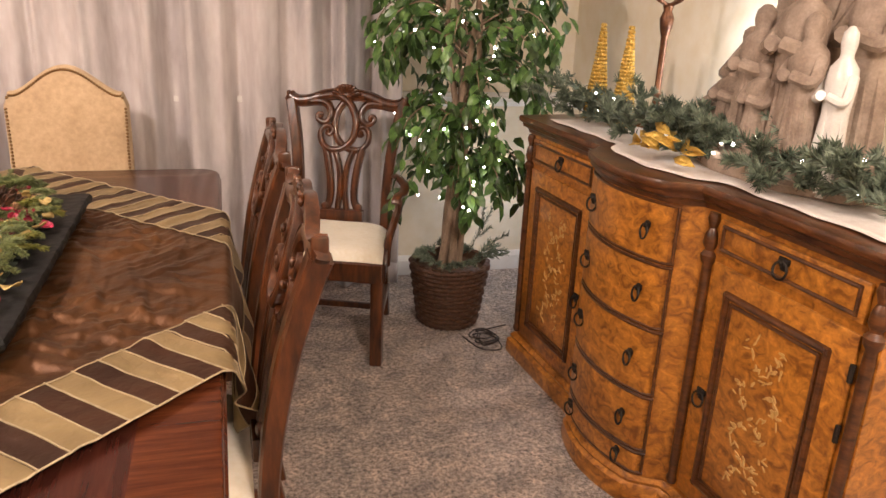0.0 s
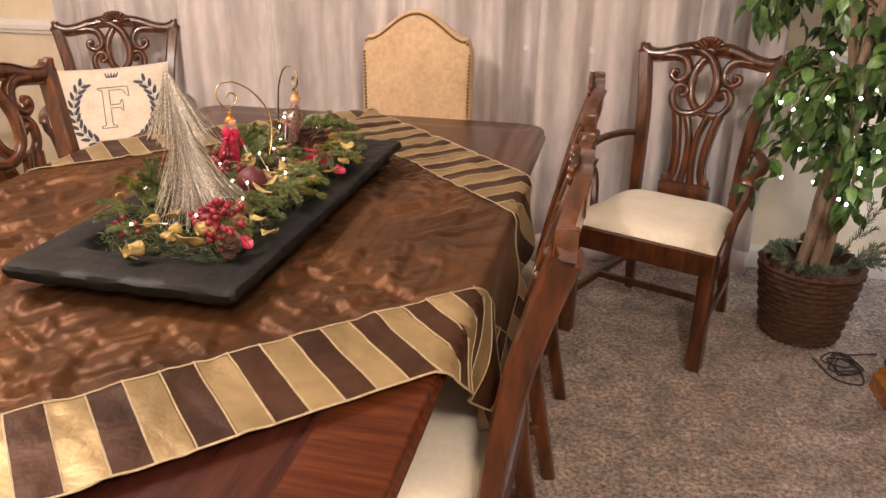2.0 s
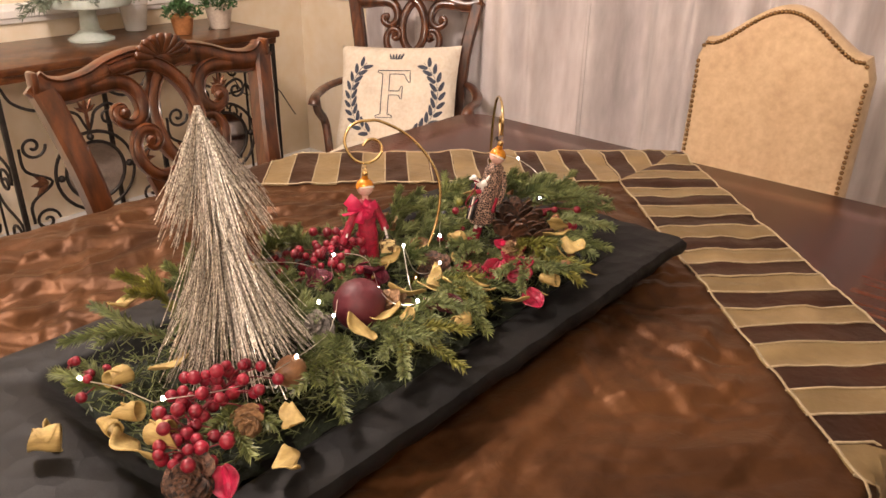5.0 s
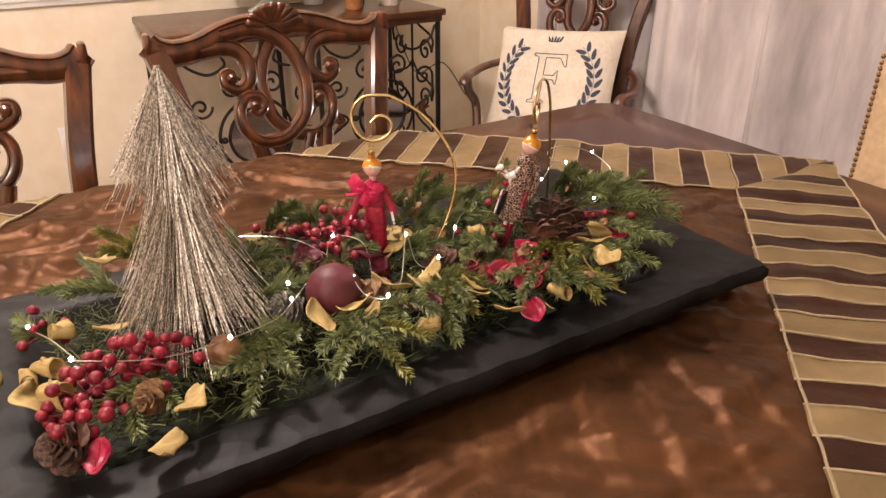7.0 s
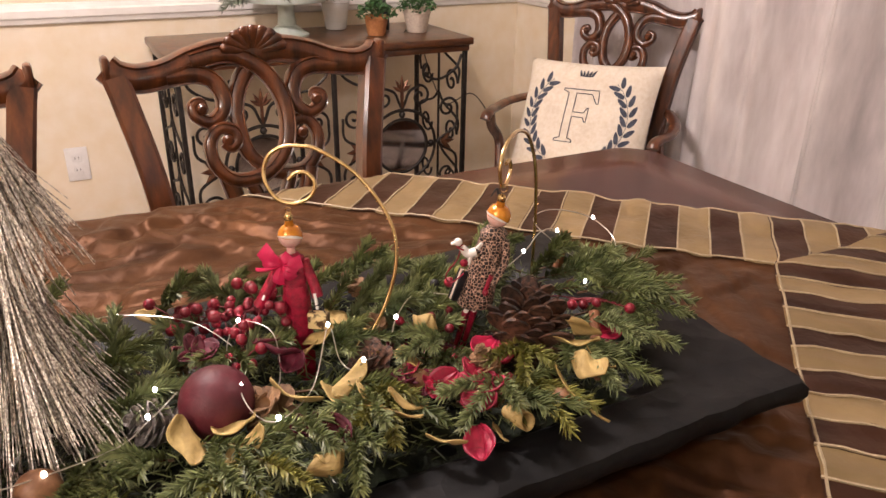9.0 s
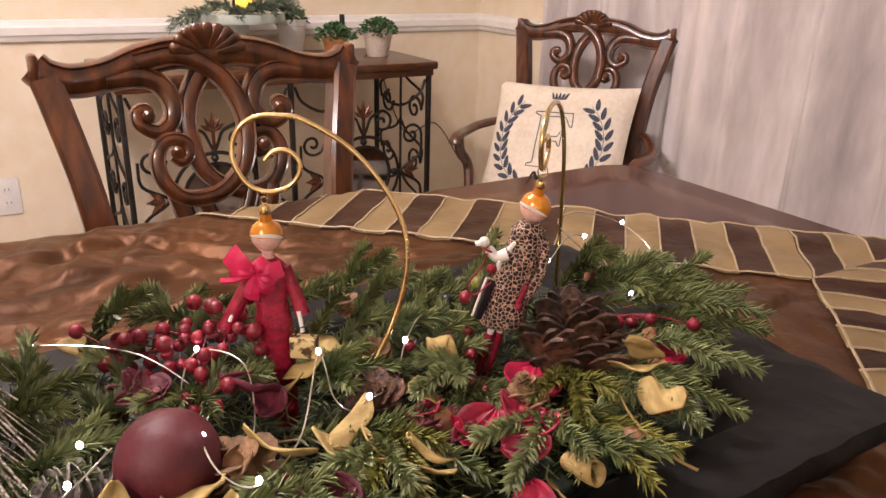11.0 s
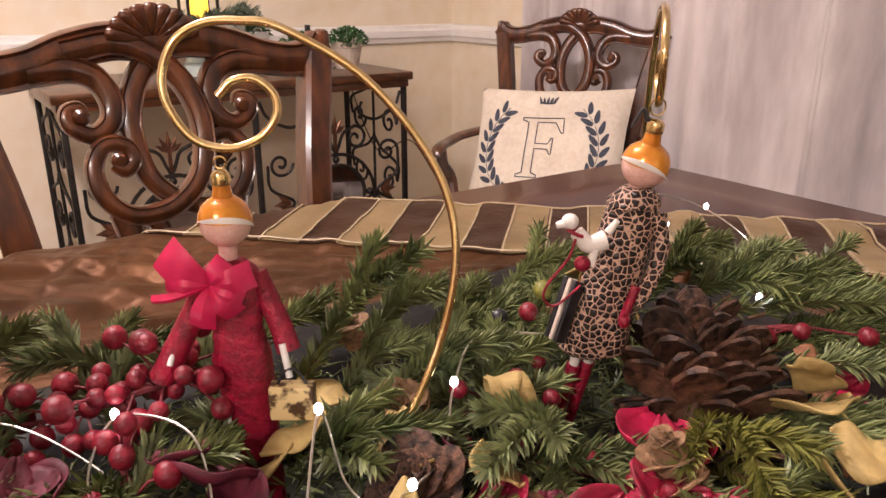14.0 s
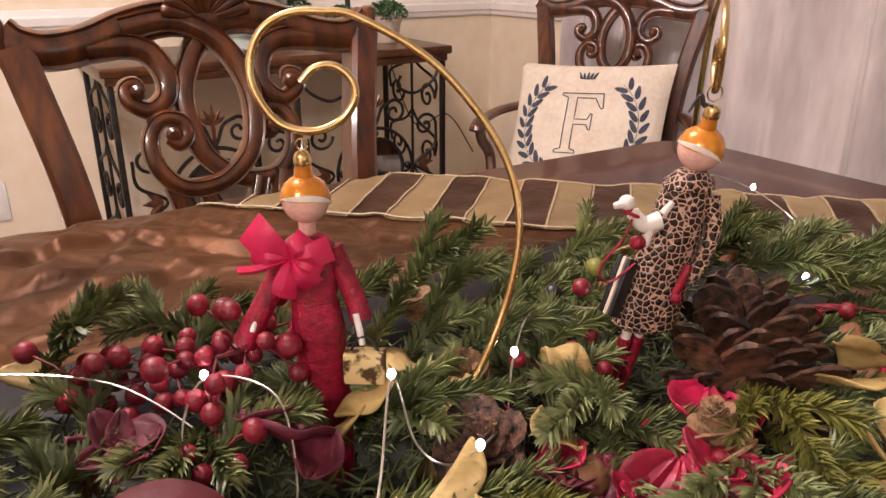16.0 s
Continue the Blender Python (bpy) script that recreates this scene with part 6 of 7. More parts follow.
        tube(bm, [Vector((xc, y, 0.1)), Vector((xc, y, 0.4)), Vector((xc, y, 0.75))], 0.005, 6)
        part("side_bar", bm, IRON, t)


console()


def herb_pot(c, r, h, mat, lr, seed, label):
    t = thing("herb_pot", Matrix.Translation(c), label, "potted plant", "small potted plants on the console")
    bm = bmesh.new()
    lathe(bm, [(0.001, 0), (r * 0.72, 0), (r * 0.78, 0.006), (r, h * 0.8), (r * 1.06, h * 0.82), (r * 1.06, h), (r * 0.95, h), (r * 0.9, h * 0.85), (0.001, h * 0.85)], 28)
    part("pot", bm, mat, t)
    bm = bmesh.new()
    rnd = random.Random(seed)
    for i in range(420):
        a, b = rnd.uniform(0, 6.283), rnd.uniform(0.0, 1.5)
        rr = lr * rnd.uniform(0.7, 1.05)
        d = Vector((math.cos(a) * math.sin(b), math.sin(a) * math.sin(b), math.cos(b) * 0.8))
        p = Vector((0, 0, h * 0.85)) + d * rr
        leaf3(bm, p, d + Vector((rnd.uniform(-1, 1), rnd.uniform(-1, 1), rnd.uniform(-0.3, 1))) * 0.8, rnd.uniform(0.010, 0.016), rnd.uniform(0.004, 0.007), rnd)
    for i in range(30):
        a = rnd.uniform(0, 6.283)
        tube(bm, [Vector((0, 0, h * 0.85)), Vector((math.cos(a) * lr * 0.5, math.sin(a) * lr * 0.5, h * 0.85 + lr * 0.6))], 0.0012, 3)
    part("foliage", bm, HERB, t)


def leaf3(bm, p, d, L, w, rnd, bend=0.25):
    """A folded, bent leaf of eight faces."""
    d = d.normalized()
    s = d.cross(Vector((0, 0, 1)))
    s = s.normalized() if s.length > 1e-4 else Vector((1, 0, 0))
    s = (Matrix.Rotation(rnd.uniform(-1.1, 1.1), 3, d) @ s)
    n = s.cross(d)
    q0 = bm.verts.new(p)
    mids, ls, rs = [], [], []
    for f, ww in ((0.3, 0.85), (0.65, 0.8)):
        c = p + d * (L * f) - n * (bend * L * f * f)
        mids.append(bm.verts.new(c))
        ls.append(bm.verts.new(c + s * (w * ww) + n * (w * 0.3)))
        rs.append(bm.verts.new(c - s * (w * ww) + n * (w * 0.3)))
    e = bm.verts.new(p + d * L - n * (bend * L))
    bm.faces.new((q0, ls[0], mids[0]))
    bm.faces.new((q0, mids[0], rs[0]))
    bm.faces.new((ls[0], ls[1], mids[1], mids[0]))
    bm.faces.new((mids[0], mids[1], rs[1], rs[0]))
    bm.faces.new((ls[1], e, mids[1]))
    bm.faces.new((mids[1], e, rs[1]))


herb_pot((-1.985, -0.02, 0.803), 0.042, 0.07, TERRACOTTA, 0.070, 1, "green herb plant in a small terracotta pot")
herb_pot((-2.005, 0.155, 0.803), 0.050, 0.085, STONEWARE, 0.070, 2, "green herb plant in a beige stoneware pot")
herb_pot((-2.19, -0.10, 0.803), 0.052, 0.12, CHINA, 0.060, 3, "green plant in a white china cup")
t = thing("cake_stand", pose(-2.10, -0.32, 0.803) @ Matrix.Diagonal((1, 1, 1.25, 1)), "pale mint ceramic cake stand with scalloped rim", "cake stand")
bm = bmesh.new()
lathe(bm, [(0.001, 0), (0.078, 0), (0.080, 0.006), (0.06, 0.014), (0.034, 0.03), (0.028, 0.07), (0.04, 0.105), (0.001, 0.108)], 32)
part("foot", bm, MINT, t)
bm = bmesh.new()
lathe(bm, [(0.001, 0.108), (0.10, 0.108), (0.145, 0.106), (0.150, 0.098), (0.154, 0.104), (0.154, 0.120), (0.146, 0.122), (0.14, 0.118), (0.001, 0.118)], 72, wob=lambda a, z: 1 + (0.012 * abs(math.sin(18 * a)) if z < 0.107 else 0))
part("plate", bm, MINT, t, "scalloped mint plate")
t = thing("lantern", pose(-2.10, -0.30, 0.9565), "small black lantern with a glowing yellow candle", "lantern")
bm = bmesh.new()
box(bm, -0.05, 0.05, -0.05, 0.05, 0.0, 0.012, 0.002)
for x in (-0.045, 0.045):
    for y in (-0.045, 0.045):
        box(bm, x - 0.004, x + 0.004, y - 0.004, y + 0.004, 0.0125, 0.14)
box(bm, -0.052, 0.052, -0.052, 0.052, 0.1402, 0.15, 0.002)
lathe(bm, [(0.05, 0.1504), (0.02, 0.18), (0.001, 0.185)], 4)
part("frame", bm, IRON, t)
bm = bmesh.new()
lathe(bm, [(0.001, 0.0125), (0.028, 0.0125), (0.03, 0.02), (0.029, 0.085), (0.012, 0.088), (0.001, 0.084)], 20)
part("candle", bm, emitter("glowing yellow candle", (1.0, 0.62, 0.06), 1.6), t, "glowing yellow candle")
for i, (a, b) in enumerate([((-2.08, -0.38, 0.93), (-2.0, -0.52, 0.90)), ((-2.06, -0.25, 0.93), (-1.98, -0.14, 0.925)), ((-2.04, -0.32, 0.93), (-1.95, -0.36, 0.915)), ((-2.12, -0.42, 0.93), (-2.08, -0.55, 0.87)), ((-2.05, -0.28, 0.93), (-1.96, -0.24, 0.93)), ((-2.12, -0.24, 0.94), (-2.08, -0.12, 0.96)), ((-2.03, -0.36, 0.93), (-1.96, -0.45, 0.945)), ((-2.02, -0.27, 0.93), (-1.97, -0.18, 0.95)), ((-2.0, -0.33, 0.93), (-1.93, -0.30, 0.94))]):
    sprig(Vector(a) + Vector((0, 0, 0.033)), Vector(b) + Vector((0, 0, 0.033)), 300 + i, NEEDLE_BLUE, 120, 0.028, "dark green pine sprig draped on the cake stand", name="pine_sprig", group="pine sprigs on the cake stand", r=0.0013)
bm = bmesh.new()
lathe(bm, [(0.001, 0), (0.022, 0), (0.022, 0.09), (0.010, 0.10), (0.009, 0.14), (0.001, 0.14)], 16)
ob = finish("dark_bottle", bm, BLACK_PAINT)
ob.location = (-2.10, 0.06, 0.803)
tagged(ob, "small dark glass bottle behind the plants", "bottle")
t = thing("outlet", pose(-2.2985, -1.075, 0.363), "white duplex electrical outlet with cover plate", "outlet")
bm = bmesh.new()
box(bm, 0.0, 0.006, -0.038, 0.038, -0.062, 0.062, 0.0025)
part("cover_plate", bm, PLATE_WHITE, t)
for z in (-0.022, 0.022):
    bm = bmesh.new()
    box(bm, 0.0062, 0.0078, -0.016, 0.016, z - 0.014, z + 0.014, 0.001)
    part("socket", bm, PLATE_WHITE, t)
    for y in (-0.006, 0.006):
        bm = bmesh.new()
        box(bm, 0.0079, 0.0084, y - 0.001, y + 0.001, z - 0.003, z + 0.006)
        part("slot", bm, BLACK_PAINT, t)
bm = bmesh.new()
tube(bm, spline([(-2.0, 0.1, 0.805), (-2.15, 0.22, 0.81), (-2.28, 0.30, 0.74), (-2.28, 0.42, 0.45), (-2.24, 0.55, 0.48), (-2.27, 0.7, 0.30)], 8), 0.0025, 6)
tagged(finish("power_cord", bm, CORD), "thin dark power cord trailing behind the console", "cord")

# ---- sideboard ----
SB_LEN, SB_TOP = 1.56, 0.965


def sb_front(d, k=1.0):
    s = abs(d - 0.78) / 0.25
    if s >= 1:
        return 0.0
    if s < 0.7:
        return -0.115 * k * (1 - 0.30 * (s / 0.7) ** 2)
    f = (s - 0.7) / 0.3
    return -0.115 * k * 0.70 * (0.5 + 0.5 * math.cos(math.pi * f))


def sb_outline(off, z, n=60):
    pts = []
    for i in range(n + 1):
        d = -off + (SB_LEN + 2 * off) * i / n
        dd = min(max(d, 0), SB_LEN)
        pts.append(Vector((d, sb_front(dd) - off, z)))
    pts += [Vector((SB_LEN + off, 0.50, z)), Vector((-off, 0.50, z))]
    return pts


def ring_pull(parent, x, y, z, turn=0.0, key=False):
    t = part("pull", bmesh_plate(), IRON, parent, "dark iron ring pull")
    t.matrix_local = pose(x, y, z, 0, 0, turn)
    bm = bmesh.new()
    tube(bm, [Vector((0.020 * math.sin(i * 0.42), -0.010 - 0.003 * math.cos(i * 0.42), -0.016 - 0.020 * math.cos(i * 0.42))) for i in range(15)], 0.0032, 6, closed=True)
    part("ring", bm, IRON, t)
    return t


def bmesh_plate():
    bm = bmesh.new()
    lathe(bm, [(0.001, 0), (0.017, 0), (0.015, 0.004), (0.006, 0.006), (0.005, 0.012), (0.001, 0.013)], 10, pose(0, 0, 0, 90), wob=lambda a, z: 1 + 0.25 * math.sin(3 * a))
    return bm


def sideboard():
    t = thing("sideboard", pose(1.725, -0.15, 0, 0, 0, -86), "honey burl bow front sideboard with carved mouldings", "sideboard")
    bm = bmesh.new()
    ring_loft(bm, [sb_outline(0.0, 0.095), sb_outline(0.0, 0.5), sb_outline(0.0, 0.905)])
    part("body", bm, OAK, t)
    bm = bmesh.new()
    ring_loft(bm, [sb_outline(0.022, 0.0), sb_outline(0.026, 0.012), sb_outline(0.024, 0.060), sb_outline(0.012, 0.070), sb_outline(0.016, 0.080), sb_outline(0.004, 0.0945)])
    part("plinth", bm, OAK, t, "moulded plinth")
    bm = bmesh.new()
    ring_loft(bm, [sb_outline(0.006, 0.9055), sb_outline(0.010, 0.918), sb_outline(0.024, 0.926), sb_outline(0.026, 0.938), sb_outline(0.036, 0.945), sb_outline(0.038, 0.957), sb_outline(0.034, 0.9645), sb_outline(0.02, SB_TOP)])
    part("worktop", bm, OAK_DARK, t, "dark moulded top")
    # five drawers in the bowed middle
    zs = [0.905, 0.738, 0.552, 0.352, 0.175, 0.10]
    for k, (z1, z0) in enumerate(zip(zs, zs[1:])):
        dr_bm = bmesh.new()

        def face(u, v, lo=z0 + 0.006, hi=z1 - 0.006):
            d = 0.585 + 0.39 * u
            return Vector((d, sb_front(d) - 0.007 - 0.003 * (1 - (2 * v - 1) ** 8), lo + (hi - lo) * v))

        sheet(dr_bm, face, 28, 8)
        ob = part("drawer", dr_bm, OAK, t, "bowed burl drawer front")
        bm = bmesh.new()
        for z in (z0 + 0.006, z1 - 0.006):
            tube(bm, [Vector((0.575 + 0.41 * i / 24, sb_front(0.575 + 0.41 * i / 24) - 0.006, z)) for i in range(25)], 0.0048, 6)
        for d in (0.578, 0.982):
            tube(bm, [Vector((d, sb_front(d) - 0.006, z0 + 0.006)), Vector((d, sb_front(d) - 0.006, (z0 + z1) / 2)), Vector((d, sb_front(d) - 0.006, z1 - 0.006))], 0.0045, 6)
        part("moulding", bm, OAK_DARK, ob, "dark bead moulding")
        if z1 - z0 > 0.06:
            for d in (0.645, 0.915):
                ring_pull(ob, d, sb_front(d) - 0.010, (z0 + z1) / 2 + 0.012, (d - 0.78) * -90)
    # turned stiles between the sections and at the ends
    for d in (0.018, 0.515, 1.045, 1.542):
        bm = bmesh.new()
        lathe(bm, [(0.012, 0.11), (0.017, 0.125), (0.012, 0.14), (0.014, 0.2), (0.014, 0.74), (0.012, 0.762), (0.020, 0.775), (0.022, 0.79), (0.012, 0.802), (0.020, 0.82), (0.017, 0.845), (0.010, 0.86), (0.018, 0.885), (0.014, 0.90)], 14, Matrix.Translation((d, -0.004, 0)))
        part("stile", bm, OAK_DARK, t, "turned corner column")
    rnd = random.Random(12)
    for s, (d0, d1) in enumerate(((0.045, 0.485), (1.075, 1.515))):
        bm = bmesh.new()
        box(bm, d0, d1, -0.012, -0.0005, 0.805, 0.893, 0.004)
        dr = part("drawer", bm, OAK, t, "small burl drawer")
        bm = bmesh.new()
        frame_tube(bm, d0 + 0.02, d1 - 0.02, 0.82, 0.878, -0.013, 0.005)
        part("moulding", bm, OAK_DARK, dr)
        ring_pull(dr, (d0 + d1) / 2, -0.013, 0.856)
        bm = bmesh.new()
        box(bm, d0, d1, -0.010, -0.0005, 0.115, 0.782, 0.004)
        do = part("door", bm, OAK, t, "burl door with framed panel")
        bm = bmesh.new()
        for q, (o, r) in enumerate(((0.065, 0.010), (0.083, 0.005))):
            frame_tube(bm, d0 + o, d1 - o, 0.115 + o, 0.782 - o, -0.010, r)
        part("moulding", bm, OAK_DARK, do, "dark stepped panel moulding")
        bm = bmesh.new()
        cx, cz = (d0 + d1) / 2, 0.45
        for j in range(110):
            w = rnd.uniform(-1, 1)
            zz = rnd.uniform(-0.21, 0.21)
            xx = 0.055 * math.sin(zz * 26) * (1 if w > 0 else -1) + rnd.gauss(0, 0.013)
            inlay_leaf(bm, cx + xx, -0.0105, cz + zz, rnd.uniform(0, 6.28), rnd.uniform(0.012, 0.026), rnd.uniform(0.004, 0.008))
        part("floral_inlay", bm, INLAY, do, "pale scattered floral inlay")
        kx = d1 - 0.035 if s == 0 else d0 + 0.035
        ring_pull(do, kx, -0.011, 0.43)
        for z in (0.20, 0.36, 0.56, 0.70):
            bm = bmesh.new()
            hx = d1 + 0.002
            tube(bm, [Vector((hx, -0.012, z - 0.02)), Vector((hx, -0.013, z)), Vector((hx, -0.012, z + 0.02))], 0.006, 6)
            part("hinge", bm, IRON, do, "dark iron hinge")


def frame_tube(bm, x0, x1, z0, z1, y, r):
    q = [Vector(p) for p in ((x0, y, z0), (x1, y, z0), (x1, y, z1), (x0, y, z1))]
    for a, b in zip(q, q[1:] + q[:1]):
        d = (b - a).normalized()
        tube(bm, [a - d * r * 0.7, (a + b) / 2, b + d * r * 0.7], r, 8)


def inlay_leaf(bm, x, y, z, a, L, w):
    c, s = math.cos(a), math.sin(a)
    top = []
    for k in range(8):
        q = k * 0.7854
        lx, lz = L * 0.5 * math.cos(q), w * 0.5 * math.sin(q)
        top.append((x + c * lx - s * lz, z + s * lx + c * lz))
    vs = [bm.verts.new((px, y - 0.0012, pz)) for px, pz in top]
    vb = [bm.verts.new((px, y + 0.001, pz)) for px, pz in top]
    bm.faces.new(vs)
    for k in range(8):
        bm.faces.new((vs[k], vb[k], vb[(k + 1) % 8], vs[(k + 1) % 8]))


sideboard()
SBM = pose(1.725, -0.15, SB_TOP, 0, 0, -86)


def on_sb(d, y, z=0.0):
    return SBM @ Vector((d, y, z))


bm = bmesh.new()


def runner(u, v):
    d = 0.10 + 1.44 * u
    y = 0.0 + sb_front(d) * 0.75 + 0.45 * v + 0.008 * abs(math.sin(d * 19)) * (1 - v)
    return SBM @ Vector((d, y + 0.012, 0.0045 + 0.003 * noise.noise(Vector((d * 8, v * 6, 1)))))


sheet(bm, runner, 80, 16)
ob = finish("table_runner", bm, WHITE_CLOTH)
md = ob.modifiers.new("thickness", "SOLIDIFY")
md.thickness = 0.0022
md.offset = 1
tagged(ob, "white cloth runner with scalloped edge on the sideboard", "table runner")
rnd = random.Random(31)
for i in range(112):
    d = 0.05 + 1.50 * (i + rnd.random()) / 112
    y = rnd.uniform(0.05, 0.26)
    a = on_sb(d, y, rnd.uniform(0.015, 0.07))
    up = rnd.uniform(-0.01, 0.11)
    b = a + (SBM.to_3x3() @ Vector((rnd.uniform(-0.13, 0.13), rnd.uniform(-0.12, 0.03), 0))) + Vector((0, 0, up))
    sprig(a, b, 500 + i, NEEDLE_BLUE, 110, 0.032, "blue green pine garland sprig on the sideboard", name="garland_sprig", group="garland on the sideboard", r=0.0016)
t = thing("garland_lights", Matrix.Translation(on_sb(0.8, 0.15, 0.05)), "warm white fairy lights in the sideboard garland", "string lights")
mesh = None
pts = []
for i in range(34):
    q = on_sb(0.2 + 1.34 * rnd.random(), rnd.uniform(0.06, 0.24), rnd.uniform(0.03, 0.12))
    pts.append(q)
    if mesh is None:
        bm = bmesh.new()
        ball(bm, (0, 0, 0), 0.0042, 8, 6)
        ob = part("bulb", bm, LED, t, "tiny glowing bulb")
        mesh = ob.data
    else:
        ob = new("bulb", mesh)
        ob.parent = t
    ob.location = q - t.matrix_world.translation
pts.sort(key=lambda p: -p.y)
bm = bmesh.new()
tube(bm, [p - t.matrix_world.translation for p in pts], 0.0012, 5)
part("wire", bm, CORD, t)


def gold_cone(c, h, r, seed):
    t = thing("gold_cone_tree", Matrix.Translation(c), "gold glitter beaded cone tree on the sideboard", "cone tree", "gold cone trees")
    rnd = random.Random(seed)
    bm = bmesh.new()
    lathe(bm, [(0.001, 0), (r * 0.9, 0), (r * 0.5, h * 0.5), (0.003, h)], 16)
    part("core", bm, GOLD_GLITTER, t)
    bm = bmesh.new()
    for k in range(26):
        f = k / 25
        rr = r * (1 - f) + 0.005
        n = max(5, int(rr * 6.28 / 0.010))
        for i in range(n):
            a = i * 6.283 / n + k * 0.7
            ball(bm, (rr * math.cos(a), rr * math.sin(a), 0.006 + f * (h - 0.01)), 0.0065 * rnd.uniform(0.8, 1.2), 6, 4)
    part("beading", bm, GOLD_GLITTER, t, "gold glitter beading")


gold_cone((1.93, -0.235, SB_TOP + 0.006), 0.33, 0.036, 1)
gold_cone((1.95, -0.395, SB_TOP + 0.006), 0.33, 0.036, 2)
t = thing("candlestick", pose(2.06, -0.42, SB_TOP + 0.006), "tall antique bronze candlestick with openwork head", "candlestick")
bm = bmesh.new()
lathe(bm, [(0.001, 0), (0.06, 0), (0.058, 0.012), (0.03, 0.022), (0.014, 0.05), (0.011, 0.1), (0.018, 0.115), (0.011, 0.13), (0.012, 0.30), (0.020, 0.33), (0.024, 0.36), (0.014, 0.385), (0.018, 0.40), (0.010, 0.41)], 20)
part("stem", bm, BRONZE, t)
for k in range(4):
    bm = bmesh.new()
    a = k * 1.5708 + 0.4
    d = Vector((math.cos(a), math.sin(a), 0))
    tube(bm, spline([Vector((0, 0, 0.40)), Vector((0, 0, 0.43)) + d * 0.055, Vector((0, 0, 0.50)) + d * 0.05, Vector((0, 0, 0.56)) + d * 0.015], 6), 0.006, 6)
    part("scroll", bm, BRONZE, t)


def figure(bm, x, y, z, h, w, lean=0.0, seed=0, mat=0):
    """A plain robed standing form with folds."""
    rnd = random.Random(seed)
    rows = [(1.0, 0.0), (1.02, 0.03), (0.9, 0.25), (0.82, 0.5), (0.95, 0.68), (0.85, 0.76), (0.42, 0.82), (0.40, 0.84), (0.5, 0.90), (0.44, 0.96), (0.18, 0.995), (0.02, 1.0)]
    p1 = rnd.uniform(0, 6)
    rings = []
    for r, f in rows:
        ring = []
        for i in range(26):
            a = 6.283 * i / 26
            k = 1 + (0.10 * math.sin(6 * a + p1 + 3 * f) + 0.05 * math.sin(11 * a + p1)) * max(0, 1 - f * 1.15)
            ring.append(Vector((x + w * r * k * math.cos(a) * 0.8 + lean * f * h, y + w * r * k * math.sin(a), z + h * f)))
        rings.append(ring)
    ring_loft(bm, rings, mat=mat)
    for sgn in (-1, 1):
        q = [Vector((x + lean * h * 0.7, y + sgn * w * 0.8, z + h * 0.72)), Vector((x - w * 0.5, y + sgn * w * 1.05, z + h * 0.58)), Vector((x - w * 1.0, y + sgn * w * 0.25, z + h * 0.60))]
        tube(bm, spline(q, 5), w * 0.30, 8, mat=mat)
    for k in range(7):
        a = 3.1416 + (k - 3) * 0.42 + rnd.uniform(-0.1, 0.1)
        q = [Vector((x + w * 0.86 * math.cos(a) * 0.8, y + w * 0.95 * math.sin(a), z + 0.01)), Vector((x + w * 0.84 * math.cos(a) * 0.8, y + w * 0.85 * math.sin(a), z + h * 0.3)), Vector((x + w * 0.7 * math.cos(a) * 0.8, y + w * 0.6 * math.sin(a), z + h * rnd.uniform(0.5, 0.66)))]
        tube(bm, spline(q, 4), w * 0.14, 6, scale=[1.2 - 0.08 * i for i in range(9)], mat=mat)


bm = bmesh.new()
Z0 = SB_TOP + 0.008
lathe(bm, [(0.001, 0), (0.30, 0), (0.31, 0.02), (0.29, 0.05), (0.24, 0.065), (0.001, 0.07)], 40, Matrix.Translation((2.03, -1.10, Z0)) @ Matrix.Diagonal((0.55, 1.05, 1, 1)), wob=lambda a, z: 1 + 0.04 * math.sin(9 * a))
for x, y, h, w, ln, sd in ((2.05, -0.88, 0.31, 0.055, 0, 1), (1.98, -0.93, 0.22, 0.05, 0, 2), (2.07, -0.97, 0.44, 0.06, 0, 3), (1.96, -1.04, 0.37, 0.06, 0, 4), (2.08, -1.12, 0.56, 0.065, 0, 5), (1.97, -1.17, 0.47, 0.068, 0, 6), (2.07, -1.28, 0.52, 0.07, 0, 7), (1.93, -1.11, 0.24, 0.045, 0, 9), (1.94, -1.24, 0.36, 0.052, 0, 10), (2.0, -0.86, 0.16, 0.045, 0, 8)):
    figure(bm, x, y, Z0 + 0.05, h, w, ln, sd)
bmesh.ops.recalc_face_normals(bm, faces=bm.faces)
tagged(finish("statue_group", bm, TAUPE_STONE), "taupe resin statue group of robed standing figures", "statue")
bm = bmesh.new()
figure(bm, 1.96, -1.33, Z0 + 0.004, 0.38, 0.040, 0, 11)
bmesh.ops.recalc_face_normals(bm, faces=bm.faces)
tagged(finish("angel_statue", bm, GLASS_WHITE), "white draped robed statue beside the taupe group", "statue")
t = thing("gold_poinsettia", Matrix.Translation(on_sb(0.80, -0.01, 0.035)), "gold glitter poinsettia spray on the sideboard edge", "flower")
for k in range(22):
    bm = bmesh.new()
    rr = random.Random(70 + k)
    a = rr.uniform(0, 6.28)
    leaf3(bm, Vector((0, 0, 0)), Vector((math.cos(a), math.sin(a), rr.uniform(0.0, 0.8))), 0.066, 0.017, rr)
    ob = part("petal", bm, GOLD_GLITTER, t)
    ob.location = (rr.uniform(-0.05, 0.05), rr.uniform(-0.09, 0.07), rr.uniform(0, 0.04))
    md = ob.modifiers.new("thickness", "SOLIDIFY")
    md.thickness = 0.0015

# ---- ficus in the corner ----


